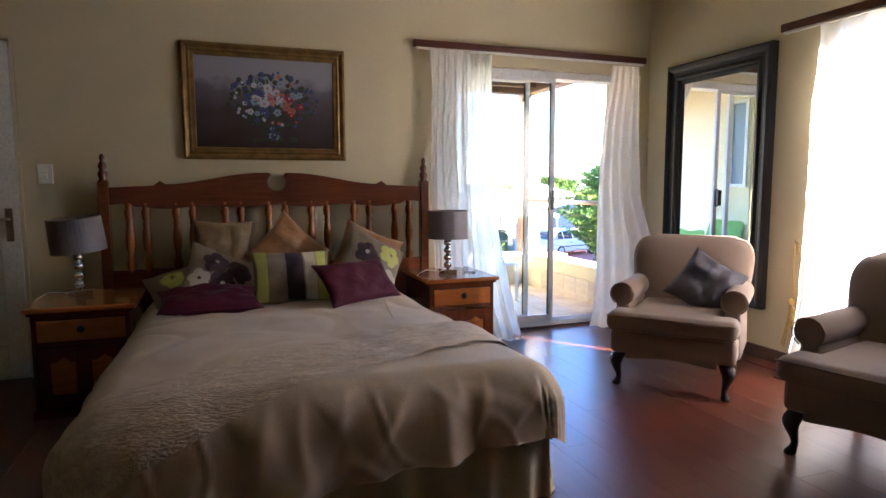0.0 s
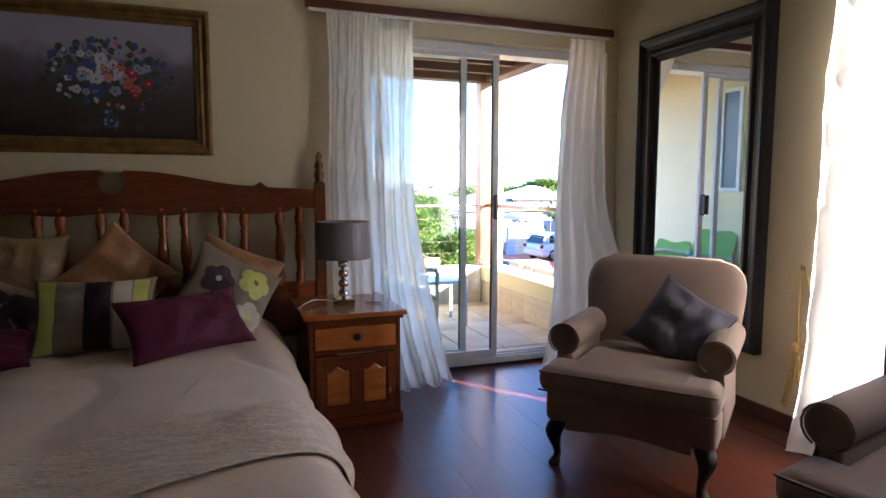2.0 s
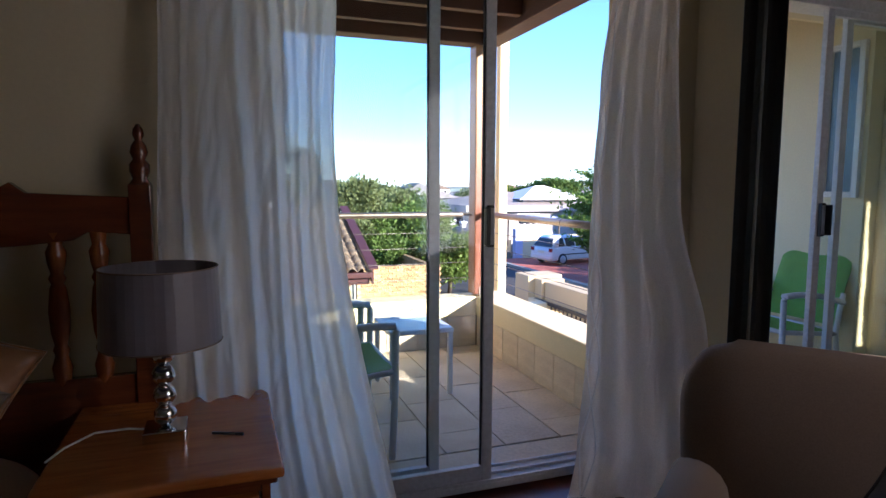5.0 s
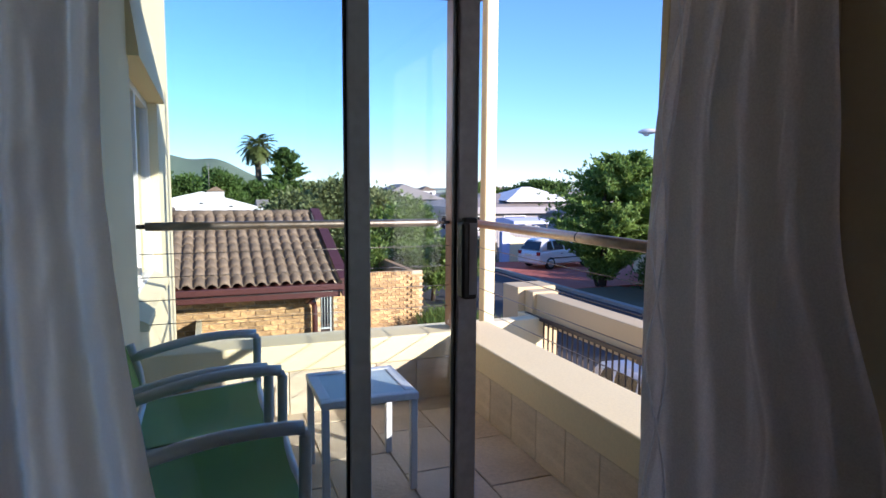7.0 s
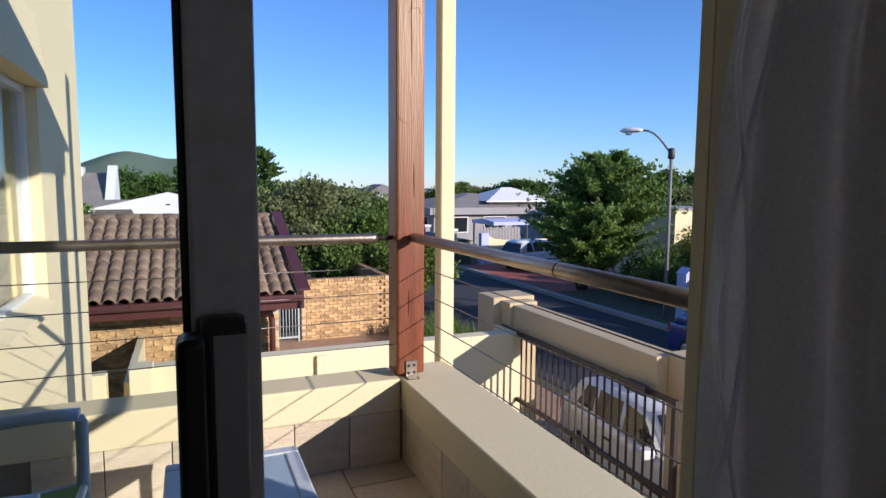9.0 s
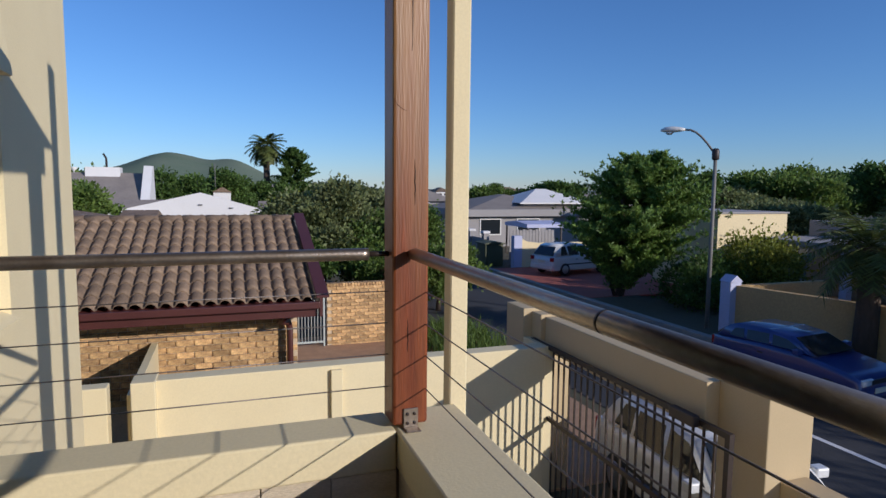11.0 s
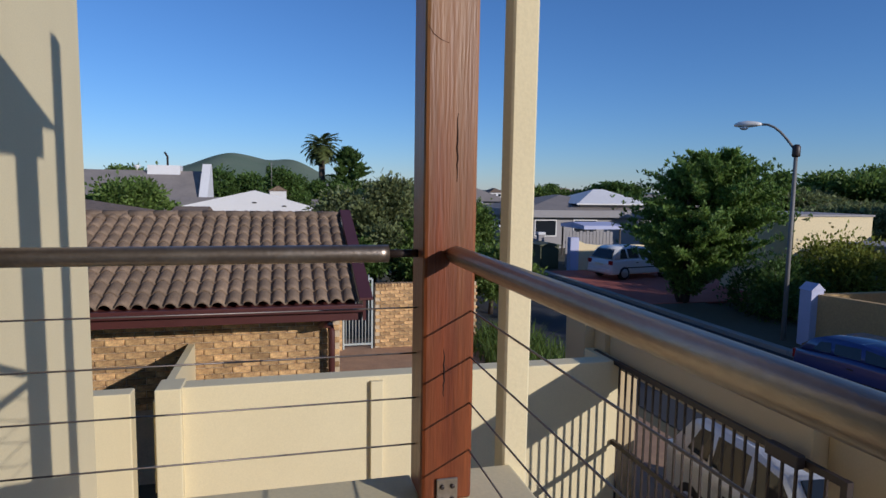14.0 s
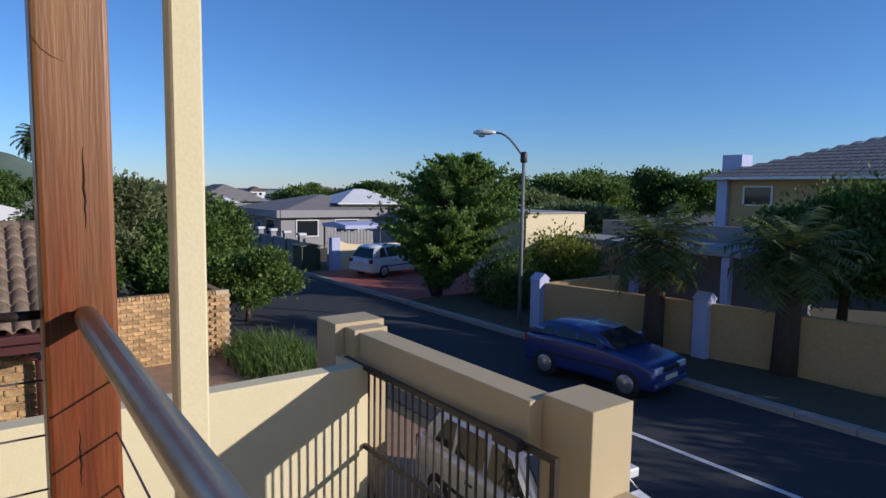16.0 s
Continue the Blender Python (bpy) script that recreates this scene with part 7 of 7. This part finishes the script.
# ---- wall things ----
def build_mirror():
    m = thing("wall_mirror", "tall mirror in a broad black moulded frame", "mirror")
    y0, y1, z0, z1, x = 3.09, 4.085, 0.34, 2.12, RIGHT_WALL - 0.002
    fr = bmesh.new()
    levels = [(0.0, 0.0), (0.0, 0.050), (0.018, 0.066), (0.038, 0.060), (0.056, 0.044), (0.080, 0.040), (0.104, 0.048), (0.118, 0.044), (0.126, 0.020), (0.148, 0.016), (0.154, 0.008)]
    loops = [[fr.verts.new((x - d, yy, zz)) for yy, zz in ((y0 + o, z0 + o), (y1 - o, z0 + o), (y1 - o, z1 - o), (y0 + o, z1 - o))] for o, d in levels]
    for a, b in zip(loops, loops[1:]):
        for i in range(4):
            fr.faces.new((a[i], a[(i + 1) % 4], b[(i + 1) % 4], b[i]))
    part("frame", fr, M_MIRRORFRAME, m, "black moulded frame")
    part("backing", boxed(x - 0.006, x, y0 + 0.13, y1 - 0.13, z0 + 0.13, z1 - 0.13), M_MIRRORFRAME, m)
    part("mirror_glass", boxed(x - 0.010, x - 0.0065, y0 + 0.150, y1 - 0.150, z0 + 0.150, z1 - 0.150), M_MIRROR, m)


def build_painting():
    p = thing("painting", "oil painting of a flower bouquet in a gilt frame", "painting")
    x0, x1, z0, z1, y = -0.190, 0.866, 1.365, 2.118, BED_WALL - 0.002
    fr = bmesh.new()
    levels = [(0.0, 0.0), (0.0, 0.030), (0.014, 0.042), (0.028, 0.036), (0.036, 0.026), (0.050, 0.030), (0.058, 0.020), (0.078, 0.018), (0.082, 0.010)]
    loops = [[fr.verts.new((xx, y - d, zz)) for xx, zz in ((x0 + o, z0 + o), (x1 - o, z0 + o), (x1 - o, z1 - o), (x0 + o, z1 - o))] for o, d in levels]
    for a, b in zip(loops, loops[1:]):
        for i in range(4):
            fr.faces.new((a[i], a[(i + 1) % 4], b[(i + 1) % 4], b[i]))
    part("frame", fr, M_GILT, p, "dark antique gilt frame")
    m = bpy.data.materials.new("oil_paint_ground")
    m.use_nodes = True
    n, l = m.node_tree.nodes, m.node_tree.links
    b = n["Principled BSDF"]
    b.inputs["Roughness"].default_value = 0.45
    tc, sep, no = n.new("ShaderNodeTexCoord"), n.new("ShaderNodeSeparateXYZ"), n.new("ShaderNodeTexNoise")
    l.new(tc.outputs["Generated"], sep.inputs["Vector"])
    l.new(tc.outputs["Generated"], no.inputs["Vector"])
    no.inputs["Scale"].default_value, no.inputs["Detail"].default_value = 4.0, 5.0
    add = n.new("ShaderNodeMath")
    add.operation = "MULTIPLY_ADD"
    add.inputs[1].default_value = 0.45
    l.new(no.outputs["Fac"], add.inputs[0])
    l.new(sep.outputs["Z"], add.inputs[2])
    cr = n.new("ShaderNodeValToRGB")
    e = cr.color_ramp.elements
    e[0].position, e[0].color = 0.25, (0.022, 0.012, 0.010, 1)
    e[1].position, e[1].color = 1.15, (0.30, 0.29, 0.34, 1)
    q = cr.color_ramp.elements.new(0.62)
    q.color = (0.060, 0.040, 0.045, 1)
    q = cr.color_ramp.elements.new(0.90)
    q.color = (0.13, 0.115, 0.15, 1)
    l.new(add.outputs[0], cr.inputs["Fac"])
    l.new(cr.outputs["Color"], b.inputs["Base Color"])
    part("canvas", boxed(x0 + 0.075, x1 - 0.075, y - 0.008, y - 0.001, z0 + 0.075, z1 - 0.075), m, p)
    rs = random.Random(12)
    cols = {"white": (0.50, 0.52, 0.56), "coral": (0.50, 0.13, 0.08), "red": (0.38, 0.02, 0.02), "blue": (0.05, 0.07, 0.22), "green": (0.035, 0.055, 0.025), "pink": (0.52, 0.25, 0.19), "pale_blue": (0.25, 0.33, 0.42)}
    mats = {k: plain("oil_paint_" + k, v, 0.5) for k, v in cols.items()}
    cx, cz = 0.385, 1.752

    def daub(bm, x, z, r, yy, k=9):
        vs = [bm.verts.new((x + r * (0.75 + 0.4 * rs.random()) * math.cos(2 * math.pi * i / k), yy, z + r * (0.75 + 0.4 * rs.random()) * math.sin(2 * math.pi * i / k))) for i in range(k)]
        c = bm.verts.new((x, yy - 0.0015, z))
        for i in range(k):
            bm.faces.new((vs[i], vs[(i + 1) % k], c))
    groups = {k: bmesh.new() for k in cols}
    for i in range(230):
        a, r = rs.uniform(0, 2 * math.pi), rs.random() ** 0.55
        daub(groups[rs.choice(("green", "green", "blue", "green"))], cx + 0.30 * r * math.cos(a), cz + 0.19 * r * math.sin(a) + 0.01, rs.uniform(0.006, 0.020), y - 0.0085)
    for i in range(74):
        a, q = rs.uniform(0, 2 * math.pi), rs.random() ** 0.7
        x, z = 0.27 * q * math.cos(a), 0.17 * q * math.sin(a) + 0.012
        kinds = ("white", "pale_blue", "pale_blue", "white", "blue") if x < -0.06 else ("red", "coral", "red", "blue", "red", "pale_blue") if x > 0.07 else ("pink", "white", "coral", "white", "pale_blue", "coral")
        col = rs.choice(kinds)
        r = rs.uniform(0.016, 0.024) * (1.35 if q < 0.5 else 1.0 if q < 0.75 else 0.5)
        for k in range(5):
            b = 2 * math.pi * k / 5 + i
            daub(groups[col], cx + x + 0.6 * r * math.cos(b), cz + z + 0.6 * r * math.sin(b), r * 0.5, y - 0.0105 - 0.0002 * k - 0.00003 * i, 7)
        daub(groups["coral" if col in ("white", "pink") else "white" if col == "red" else "blue"], cx + x, cz + z, r * 0.28, y - 0.0135, 6)
    for i in range(26):
        daub(groups[rs.choice(("pale_blue", "blue", "blue", "green"))], cx + rs.uniform(-0.030, 0.030), cz - 0.165 - rs.random() * 0.085, 0.009, y - 0.0105)
    for i in range(16):
        daub(groups["green"], cx + rs.uniform(-0.16, 0.2), cz - 0.24 - rs.random() * 0.02, 0.012, y - 0.0095)
    for k, bm in groups.items():
        part("oil_paint", bm, mats[k], p, k.replace("_", " ") + " paint daubs")["kind"] = "stuff"


def build_switch():
    s = thing("light_switch", "white plastic double light switch on the wall", "light switch")
    y = BED_WALL - 0.001
    part("plate", boxed(-1.018, -0.938, y - 0.008, y, 1.205, 1.325, 0.003), M_WHITE, s)
    for z in (1.235, 1.27):
        part("rocker", boxed(-0.990, -0.966, y - 0.012, y - 0.0082, z, z + 0.028, 0.002), M_WHITE, s)


# ---- balcony furniture ----
def grid_arm(y):
    """An arched, flattened arm that sinks towards the back."""
    path = [(0.236 - 0.46 * i / 10, y, 0.606 + 0.012 * math.sin(math.pi * i / 10) - 0.062 * (i / 10) ** 1.8) for i in range(11)]
    bm = tube(bmesh.new(), path, 0.017, 10)
    for v in bm.verts:
        v.co.y = y + (v.co.y - y) * 1.45
    return bm


def build_garden_chair(m):
    """Faces +x, z = 0 at its feet, 0.52 wide."""
    c = thing("garden_chair", "low balcony chair with lime green mesh and a pale metal frame", "chair", m, "balcony chairs")
    for s in (-1, 1):
        y = s * 0.255
        part("arm_frame", tube(bmesh.new(), [(0.22, y, 0.002), (0.235, y, 0.30), (0.24, y, 0.585), (0.232, y, 0.597)], 0.016, 8), M_GARDENCHAIR, c)
        part("armrest", grid_arm(y), M_GARDENCHAIR, c)
        part("back_leg", tube(bmesh.new(), [(-0.24, y, 0.002), (-0.18, y, 0.36), (-0.20, y, 0.50), (-0.225, y, 0.60)], 0.015, 8), M_GARDENCHAIR, c)
        part("seat_rail", tube(bmesh.new(), [(0.235, y, 0.40), (-0.185, y, 0.36)], 0.014, 8), M_GARDENCHAIR, c)
    part("cross_bar", tube(bmesh.new(), [(0.235, -0.255, 0.40), (0.235, 0.255, 0.40)], 0.014, 8), M_GARDENCHAIR, c)
    part("cross_bar", tube(bmesh.new(), [(-0.183, -0.255, 0.37), (-0.183, 0.255, 0.37)], 0.013, 8), M_GARDENCHAIR, c)
    st = bmesh.new()
    for lift in (0.0, -0.012):
        grid(st, 12, 12, lambda u, v: (-0.185 + 0.42 * u, -0.24 + 0.48 * v, 0.375 + 0.038 * u - 0.035 * math.sin(math.pi * v) * math.sin(math.pi * u) + lift))
    part("seat", st, M_GREENMESH, c, "lime green mesh seat")
    bk = bmesh.new()
    for lift in (0.0, -0.012):
        grid(bk, 20, 16, lambda u, v: (-0.19 - 0.13 * u ** 1.3 + lift - 0.02 * math.sin(math.pi * v), 0.48 * v - 0.24, 0.40 + 0.53 * u * (1 - 0.20 * abs(2 * v - 1) ** 3.5)))
    part("backrest", bk, M_GREENMESH, c, "lime green mesh back")
    return c


def build_garden_table():
    t = thing("side_table", "low square balcony table with a frosted glass top", "side table")
    x0, x1, y0, y1, z = 2.50, 2.885, 5.575, 5.975, 0.40
    fr = bmesh.new()
    for a in ((x0, x1, y0, y0 + 0.045), (x0, x1, y1 - 0.045, y1), (x0, x0 + 0.045, y0 + 0.0455, y1 - 0.0455), (x1 - 0.045, x1, y0 + 0.0455, y1 - 0.0455)):
        box(fr, *a, z - 0.028, z, 0.006)
    part("frame", fr, M_GARDENCHAIR, t)
    part("glass_top", boxed(x0 + 0.040, x1 - 0.040, y0 + 0.040, y1 - 0.040, z - 0.012, z - 0.004, 0.002, 1), M_FROST, t, "blue-grey frosted glass")
    for x in (x0 + 0.018, x1 - 0.018):
        for y in (y0 + 0.018, y1 - 0.018):
            part("leg", boxed(x - 0.014, x + 0.014, y - 0.014, y + 0.014, 0.0, z - 0.029, 0.004), M_GARDENCHAIR, t)


build_bed()
build_bed_cushions()
A1 = pose(2.645, 2.965, 0.0, 0, 0, -50.7)
build_armchair("taupe upholstered armchair beside the mirror, with a grey cushion", A1)
cushion("cushion", "grey satin cushion leaning in the armchair", 0.35, 0.35, 0.12, M_GREYSATIN, A1 @ pose(0.125, 0.085, 0.580, -28, 28, -10))
build_armchair("taupe upholstered armchair in front of the sunlit curtain", pose(2.72, 1.70, 0.0, 0, 0, -76))
build_bedside(pose(1.50, 3.71, 0), "orange-brown pine bedside table with one drawer and panelled door")
build_bedside(pose(-0.68, 3.55, 0), "orange-brown pine bedside table in the dim corner")
build_lamp(pose(1.49, 3.955, 0.581), "chrome ball table lamp with a grey satin shade")
build_lamp(pose(-0.75, 3.93, 0.581, 0, 0, 30), "chrome ball table lamp with a grey shade, in the dim corner", 6)
pen = thing("pen", "thin black pen lying on the bedside table", "pen")
part("barrel", tube(bmesh.new(), [(1.60, 3.93, 0.585), (1.655, 3.905, 0.585)], 0.0035, 6), M_BLACK, pen)
part("cap", tube(bmesh.new(), [(1.656, 3.9045, 0.585), (1.675, 3.896, 0.585)], 0.004, 6), M_BLACK, pen)
build_curtains()
build_mirror()
build_painting()
build_switch()
build_garden_chair(pose(2.10, 5.11, 0))
build_garden_chair(pose(2.06, 5.66, 0))
build_garden_table()
